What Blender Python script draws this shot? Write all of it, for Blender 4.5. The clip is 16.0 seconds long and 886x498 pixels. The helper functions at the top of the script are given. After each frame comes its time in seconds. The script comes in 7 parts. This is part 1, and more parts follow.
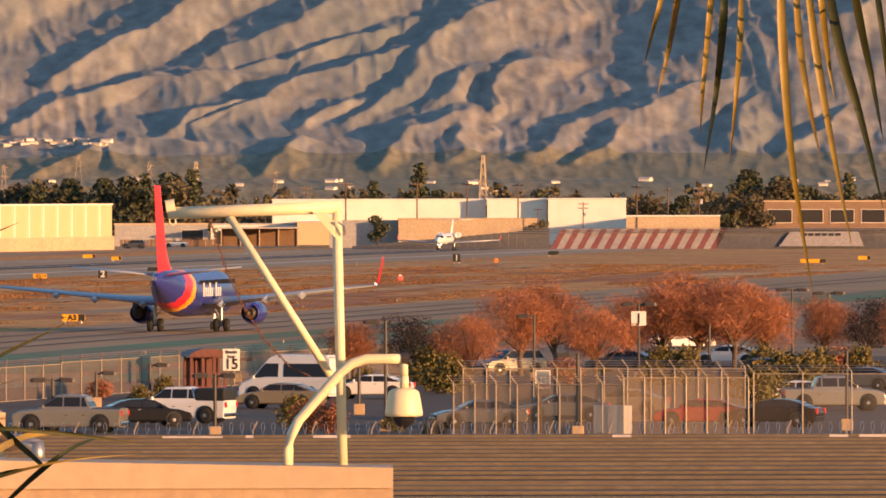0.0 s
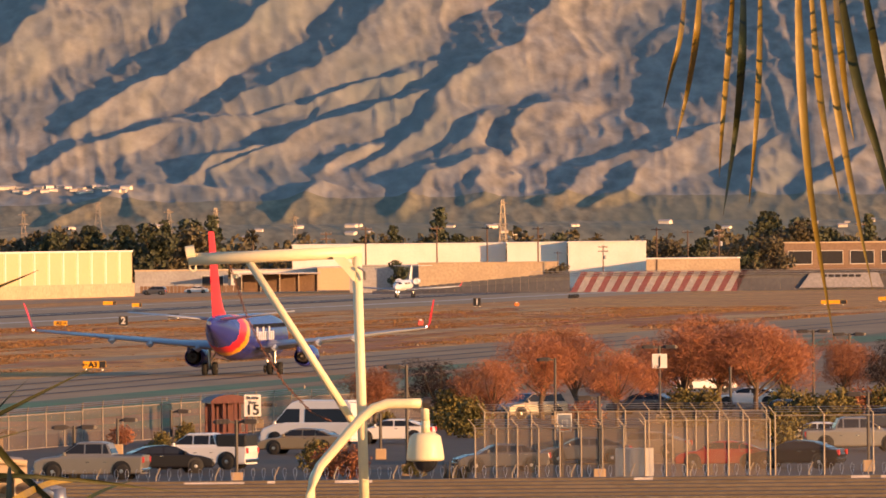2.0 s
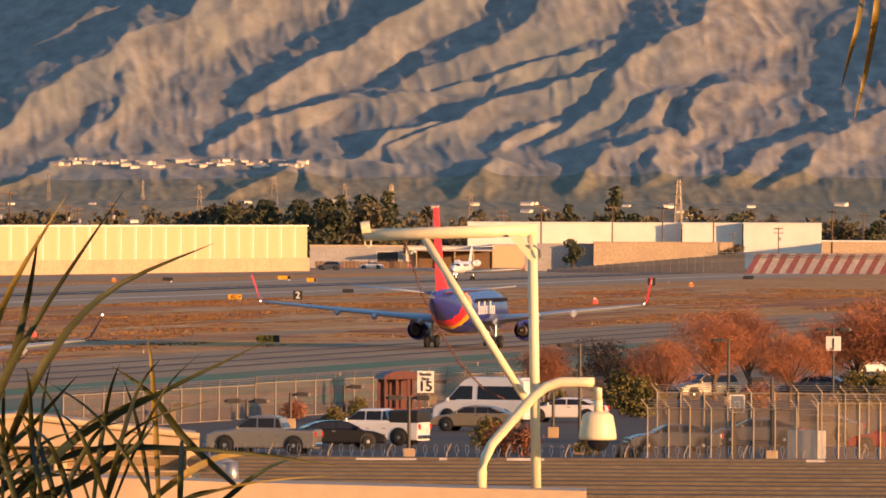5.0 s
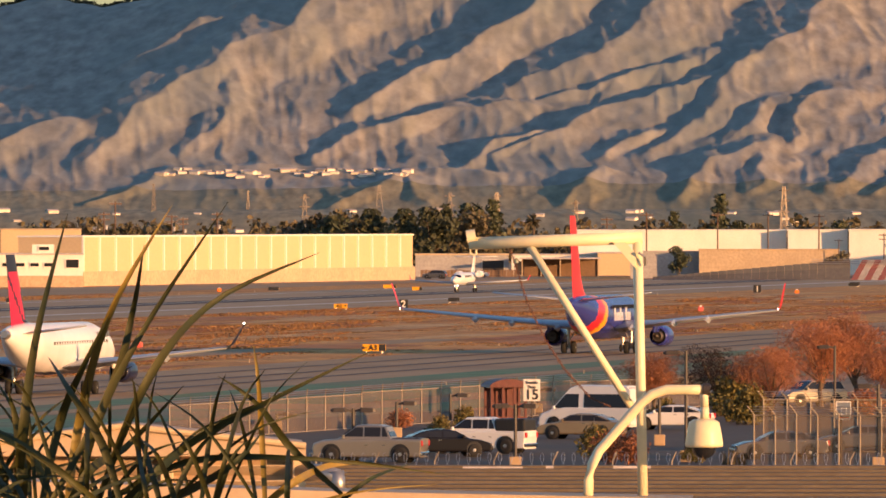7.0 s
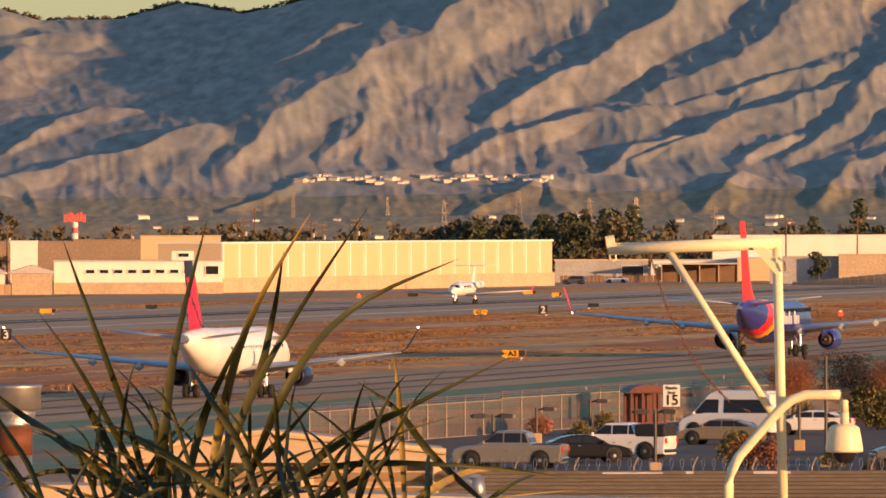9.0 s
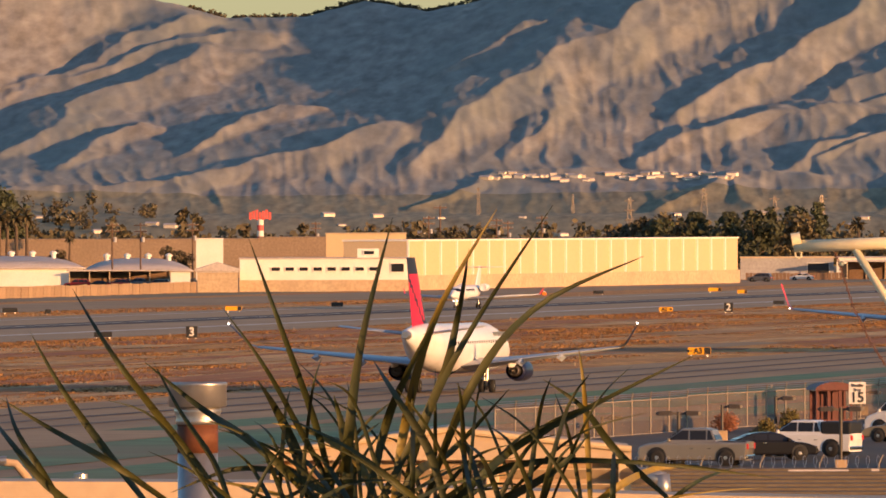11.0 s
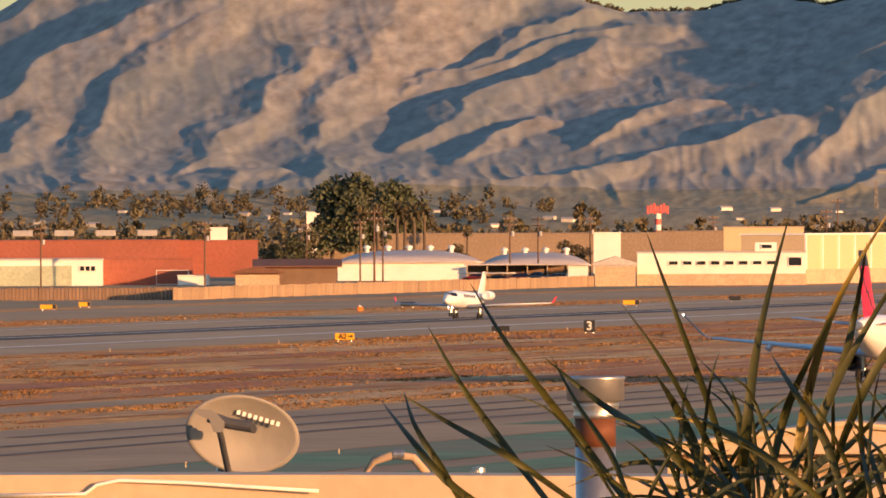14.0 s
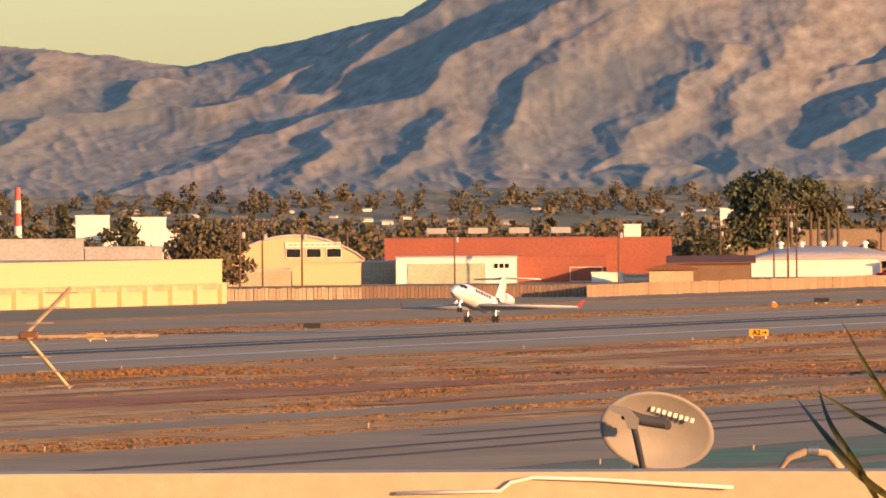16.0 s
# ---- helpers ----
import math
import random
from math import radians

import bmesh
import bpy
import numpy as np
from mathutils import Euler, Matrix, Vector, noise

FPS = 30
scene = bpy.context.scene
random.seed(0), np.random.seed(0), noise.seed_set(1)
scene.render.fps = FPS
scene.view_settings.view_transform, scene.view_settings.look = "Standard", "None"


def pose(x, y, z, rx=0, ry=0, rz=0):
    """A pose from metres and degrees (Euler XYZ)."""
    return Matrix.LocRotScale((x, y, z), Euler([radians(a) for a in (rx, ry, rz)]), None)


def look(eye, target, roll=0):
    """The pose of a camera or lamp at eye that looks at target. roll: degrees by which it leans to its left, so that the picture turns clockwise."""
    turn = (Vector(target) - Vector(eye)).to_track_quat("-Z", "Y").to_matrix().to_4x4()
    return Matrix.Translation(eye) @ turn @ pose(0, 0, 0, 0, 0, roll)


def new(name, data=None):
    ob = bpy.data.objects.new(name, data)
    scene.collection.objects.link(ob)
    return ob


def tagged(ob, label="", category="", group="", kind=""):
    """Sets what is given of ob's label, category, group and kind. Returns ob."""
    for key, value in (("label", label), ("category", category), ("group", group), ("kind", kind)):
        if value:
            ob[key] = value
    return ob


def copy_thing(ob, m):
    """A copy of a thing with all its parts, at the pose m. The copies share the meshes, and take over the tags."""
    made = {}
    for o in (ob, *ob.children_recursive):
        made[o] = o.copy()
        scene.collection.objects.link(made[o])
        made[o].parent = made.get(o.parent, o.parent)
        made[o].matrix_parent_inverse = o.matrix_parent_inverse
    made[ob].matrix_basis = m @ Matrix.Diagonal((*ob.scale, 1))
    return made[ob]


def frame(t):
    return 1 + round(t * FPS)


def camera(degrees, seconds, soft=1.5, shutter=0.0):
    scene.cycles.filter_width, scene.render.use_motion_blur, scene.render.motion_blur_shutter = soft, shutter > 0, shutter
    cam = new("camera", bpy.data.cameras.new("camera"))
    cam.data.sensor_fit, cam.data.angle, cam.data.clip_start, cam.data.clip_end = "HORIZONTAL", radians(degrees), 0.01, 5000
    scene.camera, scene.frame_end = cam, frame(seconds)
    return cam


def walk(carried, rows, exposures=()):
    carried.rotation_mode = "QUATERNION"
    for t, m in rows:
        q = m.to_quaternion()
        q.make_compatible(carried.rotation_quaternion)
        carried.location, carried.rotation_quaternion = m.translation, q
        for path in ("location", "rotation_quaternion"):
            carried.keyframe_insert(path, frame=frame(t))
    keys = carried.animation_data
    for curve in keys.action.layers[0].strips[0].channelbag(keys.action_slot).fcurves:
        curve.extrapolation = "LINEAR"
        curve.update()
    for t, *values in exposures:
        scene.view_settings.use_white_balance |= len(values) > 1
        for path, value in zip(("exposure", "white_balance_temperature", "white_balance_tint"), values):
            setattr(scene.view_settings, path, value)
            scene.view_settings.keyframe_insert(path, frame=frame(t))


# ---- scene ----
# The camera stands on a roof terrace, 12.6 m over the airfield, and pans left by hand.
cam = camera(4.581, 16.0, soft=1.7)
walk(cam, [
    (0, pose(0, 0, 12.6, 89.6623, 0.104, -1.5557)),
    (0.5, pose(0, 0, 12.6, 89.7416, 0.242, -1.6048)),
    (1, pose(0, 0, 12.6, 89.7467, 0.297, -1.5692)),
    (1.5, pose(0, 0, 12.6, 89.8073, 0.247, -1.5051)),
    (2, pose(0, 0, 12.6, 89.8915, 0.558, -1.4533)),
    (2.5, pose(0, 0, 12.6, 89.8984, 0.197, -1.3835)),
    (3, pose(0, 0, 12.6, 89.8460, 0.381, -1.2762)),
    (3.5, pose(0, 0, 12.6, 89.7975, 0.019, -0.9763)),
    (4, pose(0, 0, 12.6, 89.7808, 0.011, -0.8222)),
    (4.2, pose(0, 0, 12.6, 89.7694, -0.097, -0.7782)),
    (6.3, pose(0, 0, 12.6, 89.8091, -0.104, -0.2146)),
    (6.5, pose(0, 0, 12.6, 89.8121, -0.016, -0.1498)),
    (7, pose(0, 0, 12.6, 89.8217, -0.000, 0.0000)),
    (7.5, pose(0, 0, 12.6, 89.8424, 0.047, 0.1631)),
    (8, pose(0, 0, 12.6, 89.8393, 0.019, 0.3216)),
    (8.2, pose(0, 0, 12.6, 89.8433, 0.075, 0.4026)),
    (10.3, pose(0, 0, 12.6, 89.8645, -0.097, 1.2743)),
    (10.5, pose(0, 0, 12.6, 89.8751, -0.099, 1.3718)),
    (11, pose(0, 0, 12.6, 89.8421, 0.170, 1.6802)),
    (11.5, pose(0, 0, 12.6, 89.8370, 0.381, 1.9413)),
    (12, pose(0, 0, 12.6, 89.8270, 0.343, 2.1879)),
    (12.5, pose(0, 0, 12.6, 89.8241, 0.464, 2.5323)),
    (13, pose(0, 0, 12.6, 89.8243, 0.217, 2.9713)),
    (13.5, pose(0, 0, 12.6, 89.8262, 0.105, 3.3009)),
    (14, pose(0, 0, 12.6, 89.8178, 0.229, 3.7365)),
    (14.5, pose(0, 0, 12.6, 89.8143, 0.431, 4.2293)),
    (15, pose(0, 0, 12.6, 89.8054, 0.427, 4.7267)),
    (15.5, pose(0, 0, 12.6, 89.8057, 0.155, 5.2044)),
    (16, pose(0, 0, 12.6, 89.8139, 0.484, 5.8753)),
], exposures=[(0, 1.13, 7500, 20), (8, 1.01, 7500, 20), (11, 0.94, 7500, 20), (13.5, 1.07, 7500, 20), (16, 1.32, 7500, 20)])

# Light: a low warm sun behind the camera, from the right.
SUN_AZ, SUN_EL = 127.0, 6.0
world = bpy.data.worlds.new("world")
scene.world = world
world.use_nodes = True
sky = world.node_tree.nodes.new("ShaderNodeTexSky")
sky.sky_type, sky.sun_disc = "NISHITA", False
sky.sun_elevation, sky.sun_rotation = radians(SUN_EL), radians(SUN_AZ)
sky.air_density, sky.dust_density, sky.ozone_density = 0.95, 0.6, 3.1
back = world.node_tree.nodes["Background"]
back.inputs["Strength"].default_value = 0.138
world.node_tree.links.new(sky.outputs[0], back.inputs["Color"])
lamp = bpy.data.lights.new("sun", "SUN")
lamp.energy, lamp.angle, lamp.color = 3.7, radians(0.6), (1.0, 0.55, 0.245)
sun = new("sun", lamp)
sun.matrix_world = look((400 * math.sin(radians(SUN_AZ)), 400 * math.cos(radians(SUN_AZ)), 400 * math.tan(radians(SUN_EL))), (0, 0, 0))

# Bearings u are in parts of 1/19600 rad to the right of straight ahead; d is the distance in metres.
F = 19600.0


def at(u, d, z=0.0):
    return Vector((d * math.sin(u / F), d * math.cos(u / F), z))


# The runway's own axes: s along it, w across it (away from the camera).
RX, RY = 0.181, 0.98348


def rw(w, s, z=0.0):
    return Vector((-RY * w + RX * s, RX * w + RY * s, z))


RW_TURN = -math.degrees(math.atan2(RX, RY))

# ---- materials ----


def mat(name, color, rough=0.7, metal=0.0, grain=8.0, vary=0.18, bump=0.15, second=None, stain=0.6, per=0.0, spec=0.4, deep=1.0):
    """A surface with fine grain and larger stains; second: the colour the stains run to; per: change from piece to piece; deep: scale of the pattern from front to back."""
    m = bpy.data.materials.new(name)
    m.use_nodes = True
    nt = m.node_tree
    n, l = nt.nodes, nt.links
    b = n["Principled BSDF"]
    b.inputs["Roughness"].default_value = rough
    b.inputs["Metallic"].default_value = metal
    b.inputs["Specular IOR Level"].default_value = spec
    co = n.new("ShaderNodeTexCoord")
    place = n.new("ShaderNodeMapping")
    place.inputs["Scale"].default_value = (1.0, deep, 1.0)
    l.new(co.outputs["Object"], place.inputs["Vector"])
    fine = n.new("ShaderNodeTexNoise")
    fine.inputs["Scale"].default_value, fine.inputs["Detail"].default_value = grain, 6.0
    big = n.new("ShaderNodeTexNoise")
    big.inputs["Scale"].default_value, big.inputs["Detail"].default_value = grain * 0.09, 4.0
    l.new(place.outputs["Vector"], fine.inputs["Vector"])
    l.new(place.outputs["Vector"], big.inputs["Vector"])
    dark = [c * (1 - vary) for c in color]
    light = [min(1, c * (1 + vary)) for c in color]
    r = n.new("ShaderNodeValToRGB")
    r.color_ramp.elements[0].position, r.color_ramp.elements[1].position = 0.3, 0.7
    r.color_ramp.elements[0].color, r.color_ramp.elements[1].color = (*dark, 1), (*light, 1)
    l.new(fine.outputs["Fac"], r.inputs["Fac"])
    mix = n.new("ShaderNodeMix")
    mix.data_type = "RGBA"
    r2 = n.new("ShaderNodeValToRGB")
    r2.color_ramp.elements[0].position, r2.color_ramp.elements[1].position = 0.42, 0.72
    r2.color_ramp.elements[1].color = (stain, stain, stain, 1)
    l.new(big.outputs["Fac"], r2.inputs["Fac"])
    l.new(r2.outputs["Color"], mix.inputs["Factor"])
    l.new(r.outputs["Color"], mix.inputs["A"])
    mix.inputs["B"].default_value = (*(second or [c * 0.7 for c in color]), 1)
    out = mix.outputs["Result"]
    if per:
        info = n.new("ShaderNodeObjectInfo")
        hsv = n.new("ShaderNodeHueSaturation")
        mr = n.new("ShaderNodeMapRange")
        mr.inputs["To Min"].default_value, mr.inputs["To Max"].default_value = 1 - per, 1 + per
        l.new(info.outputs["Random"], mr.inputs["Value"])
        l.new(mr.outputs[0], hsv.inputs["Value"])
        l.new(out, hsv.inputs["Color"])
        out = hsv.outputs["Color"]
    l.new(out, b.inputs["Base Color"])
    if bump:
        bp = n.new("ShaderNodeBump")
        bp.inputs["Strength"].default_value, bp.inputs["Distance"].default_value = bump, 0.3 / grain
        l.new(fine.outputs["Fac"], bp.inputs["Height"])
        l.new(bp.outputs["Normal"], b.inputs["Normal"])
    return m


def glow(name, color, strength):
    m = bpy.data.materials.new(name)
    m.use_nodes = True
    b = m.node_tree.nodes["Principled BSDF"]
    b.inputs["Base Color"].default_value = (*color, 1)
    b.inputs["Emission Color"].default_value = (*color, 1)
    b.inputs["Emission Strength"].default_value = strength
    return m


M_CREAM = mat("cream paint", (0.62, 0.46, 0.27), 0.65, grain=3, vary=0.06, second=(0.6, 0.44, 0.26), stain=0.5)
M_WHITE = mat("white paint", (0.8, 0.77, 0.68), 0.55, grain=3, vary=0.05, second=(0.66, 0.6, 0.5), stain=0.4)
M_TAN = mat("tan wall", (0.5, 0.38, 0.25), 0.8, grain=2, second=(0.4, 0.3, 0.2))
M_GREYWALL = mat("grey wall", (0.38, 0.37, 0.36), 0.8, grain=2)
M_RED = mat("red wall", (0.32, 0.1, 0.065), 0.8, grain=1.5, vary=0.15, second=(0.25, 0.08, 0.055), stain=0.6)
M_BROWN = mat("brown boards", (0.2, 0.125, 0.08), 0.85, grain=4, per=0.12)
M_ROOF = mat("pale roof", (0.52, 0.46, 0.42), 0.7, grain=2, second=(0.4, 0.35, 0.32))
M_RUST = mat("rusty roof", (0.17, 0.075, 0.045), 0.8, grain=3, second=(0.1, 0.05, 0.035))
# near-black: painted shade of openings, also fan faces and printed bars
M_DARK = mat("near-black opening shade and print", (0.03, 0.028, 0.028), 0.6, grain=2)
M_GLASS = mat("window glass", (0.018, 0.02, 0.026), 0.12, grain=1, vary=0.05, bump=0.0, spec=0.3)
M_STEEL = mat("galvanised steel", (0.45, 0.43, 0.4), 0.4, 0.85, grain=12, vary=0.1)
M_POST = mat("fence post steel", (0.36, 0.3, 0.23), 0.55, 0.3, grain=12, vary=0.1)
M_DARKPOLE = mat("dark bronze paint", (0.05, 0.042, 0.038), 0.5, grain=10)
M_WOODPOLE = mat("creosoted wood", (0.14, 0.085, 0.055), 0.85, grain=6)
M_ASPHALT = mat("asphalt", (0.3, 0.2, 0.115), 0.9, grain=0.6, vary=0.12, second=(0.18, 0.125, 0.08), stain=0.8, bump=0.05)
M_RUNWAY = mat("runway concrete", (0.45, 0.31, 0.18), 0.9, grain=0.35, vary=0.1, second=(0.31, 0.22, 0.135), stain=0.7, bump=0.05)
M_SHOULDER = mat("taxiway concrete", (0.4, 0.265, 0.145), 0.9, grain=0.3, vary=0.12, second=(0.26, 0.175, 0.105), stain=0.8, bump=0.05)
M_RUBBER = mat("tyre rubber marks", (0.06, 0.055, 0.055), 0.9, grain=0.4, second=(0.12, 0.11, 0.1), stain=0.7)
M_LINE = mat("white line paint", (0.75, 0.7, 0.6), 0.8, grain=2)
M_GREEN = mat("green painted asphalt", (0.085, 0.2, 0.1), 0.85, grain=0.25, vary=0.3, second=(0.19, 0.16, 0.1), stain=0.95, bump=0.05)
M_SIGNY = mat("yellow sign face", (0.75, 0.36, 0.02), 0.5, grain=6, vary=0.05)
M_SIGNK = mat("black sign face", (0.02, 0.02, 0.02), 0.5, grain=6, vary=0.05)
M_TYRE = mat("tyre", (0.02, 0.02, 0.02), 0.85, grain=10)
M_RIM = mat("alloy rim", (0.55, 0.52, 0.48), 0.3, 0.9, grain=10, vary=0.05)
M_CHROME = mat("chrome", (0.7, 0.68, 0.65), 0.15, 1.0, grain=6, vary=0.03, bump=0)
M_BARK = mat("bark", (0.12, 0.085, 0.06), 0.9, grain=8, bump=0.4)
M_LEAF = mat("evergreen leaves", (0.06, 0.07, 0.035), 0.7, grain=1.2, vary=0.4, second=(0.09, 0.085, 0.04), per=0.25)
M_LEAF2 = mat("olive leaves", (0.1, 0.085, 0.045), 0.7, grain=1.2, vary=0.35, second=(0.13, 0.09, 0.05), per=0.25)
M_RUSSET = mat("russet winter leaves", (0.33, 0.125, 0.06), 0.8, grain=2, vary=0.35, second=(0.38, 0.17, 0.085), per=0.15)
M_SHRUB = mat("shrub leaves", (0.13, 0.11, 0.03), 0.7, grain=3, vary=0.4, second=(0.2, 0.1, 0.03))

# ---- mesh helpers ----


def part(name, bm, material, parent=None, label="", smooth=False):
    me = bpy.data.meshes.new(name)
    bm.normal_update()
    bm.to_mesh(me)
    bm.free()
    for m in material if isinstance(material, (list, tuple)) else [material]:
        me.materials.append(m)
    if smooth:
        me.polygons.foreach_set("use_smooth", [True] * len(me.polygons))
    ob = new(name, me)
    if parent:
        ob.parent = parent
    if label:
        ob["label"] = label
    return ob


def thing(name, label, category, m=None, group="", kind=""):
    ob = new(name)
    if m is not None:
        ob.matrix_basis = m
    return tagged(ob, label, category, group, kind)


def quad(bm, a, b, c, d, mi=0):
    f = bm.faces.new([bm.verts.new(p) for p in (a, b, c, d)])
    f.material_index = mi
    return f


def box(bm, x0, y0, z0, x1, y1, z1, m=None, bevel=0.0, mi=0):
    v = [Vector(p) for p in ((x0, y0, z0), (x1, y0, z0), (x1, y1, z0), (x0, y1, z0), (x0, y0, z1), (x1, y0, z1), (x1, y1, z1), (x0, y1, z1))]
    if m is not None:
        v = [m @ p for p in v]
    vs = [bm.verts.new(p) for p in v]
    fs = [bm.faces.new([vs[i] for i in q]) for q in ((0, 3, 2, 1), (4, 5, 6, 7), (0, 1, 5, 4), (1, 2, 6, 5), (2, 3, 7, 6), (3, 0, 4, 7))]
    for f in fs:
        f.material_index = mi
    if bevel:
        es = {e for f in fs for e in f.edges}
        bmesh.ops.bevel(bm, geom=list(es), offset=bevel, segments=2, affect="EDGES", profile=0.5)
    return vs


def tube(bm, pts, r, n=8, r1=None, cap=True, mi=0):
    """A round bar through the points, of radius r (to r1 at its end)."""
    pts = [Vector(p) for p in pts]
    rings = []
    for i, p in enumerate(pts):
        d = (pts[min(i + 1, len(pts) - 1)] - pts[max(i - 1, 0)]).normalized()
        side = d.cross(Vector((0, 0, 1)) if abs(d.z) < 0.95 else Vector((0, 1, 0))).normalized()
        up = side.cross(d)
        k = r if r1 is None else r + (r1 - r) * i / (len(pts) - 1)
        rings.append([bm.verts.new(p + side * (k * math.cos(2 * math.pi * j / n)) + up * (k * math.sin(2 * math.pi * j / n))) for j in range(n)])
    for a, b in zip(rings, rings[1:]):
        for j in range(n):
            bm.faces.new((a[j], a[(j + 1) % n], b[(j + 1) % n], b[j])).material_index = mi
    if cap:
        bm.faces.new(rings[0][::-1]).material_index = mi
        bm.faces.new(rings[-1]).material_index = mi


def loft(bm, rings, cap=True, paint=None):
    """Skin through rings of points; paint(centre) gives a material index."""
    vs = [[bm.verts.new(p) for p in ring] for ring in rings]
    n = len(vs[0])
    for a, b in zip(vs, vs[1:]):
        for j in range(n):
            f = bm.faces.new((a[j], a[(j + 1) % n], b[(j + 1) % n], b[j]))
            if paint:
                f.material_index = paint(f.calc_center_median())
    if cap:
        bm.faces.new(vs[0][::-1])
        bm.faces.new(vs[-1])


def lathe(bm, profile, n=20, m=None, mi=0):
    """Turned round z: profile of (radius, height)."""
    rings = [[Vector((r * math.cos(2 * math.pi * j / n), r * math.sin(2 * math.pi * j / n), z)) for j in range(n)] for r, z in profile]
    if m is not None:
        rings = [[m @ p for p in ring] for ring in rings]
    loft(bm, rings, True, (lambda c: mi))


def smoothstep(a, b, x):
    t = np.clip((x - a) / (b - a), 0, 1)
    return t * t * (3 - 2 * t)


def vnoise(x, y, seed=0):
    """Smooth value noise on arrays, 0 to 1."""
    xi, yi = np.floor(x).astype(np.int64), np.floor(y).astype(np.int64)
    fx, fy = x - xi, y - yi
    fx, fy = fx * fx * fx * (fx * (fx * 6 - 15) + 10), fy * fy * fy * (fy * (fy * 6 - 15) + 10)

    def h(i, j):
        k = (i * 374761393 + j * 668265263 + seed * 982451653) & 0x7FFFFFFF
        k = ((k ^ (k >> 13)) * 1274126177) & 0x7FFFFFFF
        return ((k ^ (k >> 16)) & 0xFFFF) / 65535.0
    return (h(xi, yi) * (1 - fx) + h(xi + 1, yi) * fx) * (1 - fy) + (h(xi, yi + 1) * (1 - fx) + h(xi + 1, yi + 1) * fx) * fy


def sheet(name, xs, ys, zs, material, label, category, kind="structure", smooth=True):
    """A height sheet from three 2D arrays."""
    ny, nx = xs.shape
    co = np.stack([xs, ys, zs], -1).reshape(-1, 3)
    i = np.arange((ny - 1) * (nx - 1))
    a = (i // (nx - 1)) * nx + i % (nx - 1)
    faces = np.stack([a, a + 1, a + nx + 1, a + nx], -1)
    me = bpy.data.meshes.new(name)
    me.from_pydata(co.tolist(), [], faces.tolist())
    me.materials.append(material)
    me.polygons.foreach_set("use_smooth", [smooth] * len(me.polygons))
    return tagged(new(name, me), label, category, "", kind)

# ---- ground, airfield ----
M_GRASS = mat("dry winter grass", (0.66, 0.3, 0.08), 0.95, grain=0.5, vary=0.6, second=(0.42, 0.15, 0.05), stain=0.9, bump=0.12)
M_GROUND = mat("pale dry earth and town ground", (0.3, 0.22, 0.13), 0.95, grain=0.08, vary=0.25, second=(0.2, 0.17, 0.09), stain=0.9)


def flat(name, corners, z, material, label, category):
    bm = bmesh.new()
    vs = [bm.verts.new((p.x, p.y, z)) for p in corners]
    bm.faces.new(vs)
    if bm.faces[:][0].normal.z < 0:
        bmesh.ops.reverse_faces(bm, faces=bm.faces[:])
    ob = part(name, bm, material)
    bm = None
    return tagged(ob, label, category, "", "structure")


def strip(name, w0, w1, s0, s1, z, material, label, category):
    return flat(name, [rw(w0, s0), rw(w0, s1), rw(w1, s1), rw(w1, s0)], z, material, label, category)


bm = bmesh.new()
for i in range(20):
    for j in range(24):
        quad(bm, Vector((-3000 + i * 300, -1500 + j * 280, 0)), Vector((-2700 + i * 300, -1500 + j * 280, 0)), Vector((-2700 + i * 300, -1220 + j * 280, 0)), Vector((-3000 + i * 300, -1220 + j * 280, 0)))
bmesh.ops.remove_doubles(bm, verts=bm.verts[:], dist=0.01)
tagged(part("ground", bm, M_GROUND), "pale dry earth and distant town ground", "ground", "", "structure")
strip("grass", 178, 420, 300, 2350, 0.03, M_GRASS, "dry russet winter grass beside the runway", "grass")
strip("apron", 60, 155, 300, 2000, 0.03, M_ASPHALT, "grey asphalt apron beside the taxiway", "apron")
strip("taxiway", 150, 183, 300, 2300, 0.05, M_SHOULDER, "worn concrete taxiway with dark tyre streaks", "taxiway")
strip("runway", 282, 352, 300, 2300, 0.06, M_RUNWAY, "grey concrete runway with rubber marks", "runway")
strip("rubber_marks", 315, 325, 300, 2200, 0.09, M_RUBBER, "dark rubber marks along the runway centre", "tyre marks")
strip("centre_line", 319.5, 320.4, 300, 2200, 0.12, M_LINE, "faded white runway centre line", "line")
strip("edge_line_near", 296.4, 298.4, 300, 2200, 0.1, M_LINE, "white runway edge line", "line")
strip("edge_line_far", 342, 343, 300, 2200, 0.1, M_LINE, "white runway edge line", "line")
strip("far_taxiway", 372, 408, 300, 2300, 0.06, M_SHOULDER, "grey concrete far taxiway", "taxiway")
strip("service_path", 199, 205, 300, 1100, 0.05, M_SHOULDER, "pale service path through dry grass", "path")
M_STREAK = mat("dark tyre streaks", (0.085, 0.075, 0.07), 0.9, grain=0.3, second=(0.16, 0.14, 0.12), stain=0.9)
for w0, w1, s0, s1 in ((163.5, 164.6, 320, 1500), (169.4, 170.6, 320, 1500), (176, 177, 600, 1250)):
    strip("tyre_streaks", w0, w1, s0, s1, 0.08, M_STREAK, "dark tyre streaks along the taxiway", "tyre marks")
M_BARE = mat("bare russet soil", (0.4, 0.13, 0.05), 0.95, grain=0.5, vary=0.5, second=(0.52, 0.25, 0.09), stain=0.9)
M_STRAW = mat("pale straw patch", (0.68, 0.4, 0.17), 0.95, grain=0.5, vary=0.45, second=(0.36, 0.17, 0.07), stain=0.9)
rg = random.Random(3)
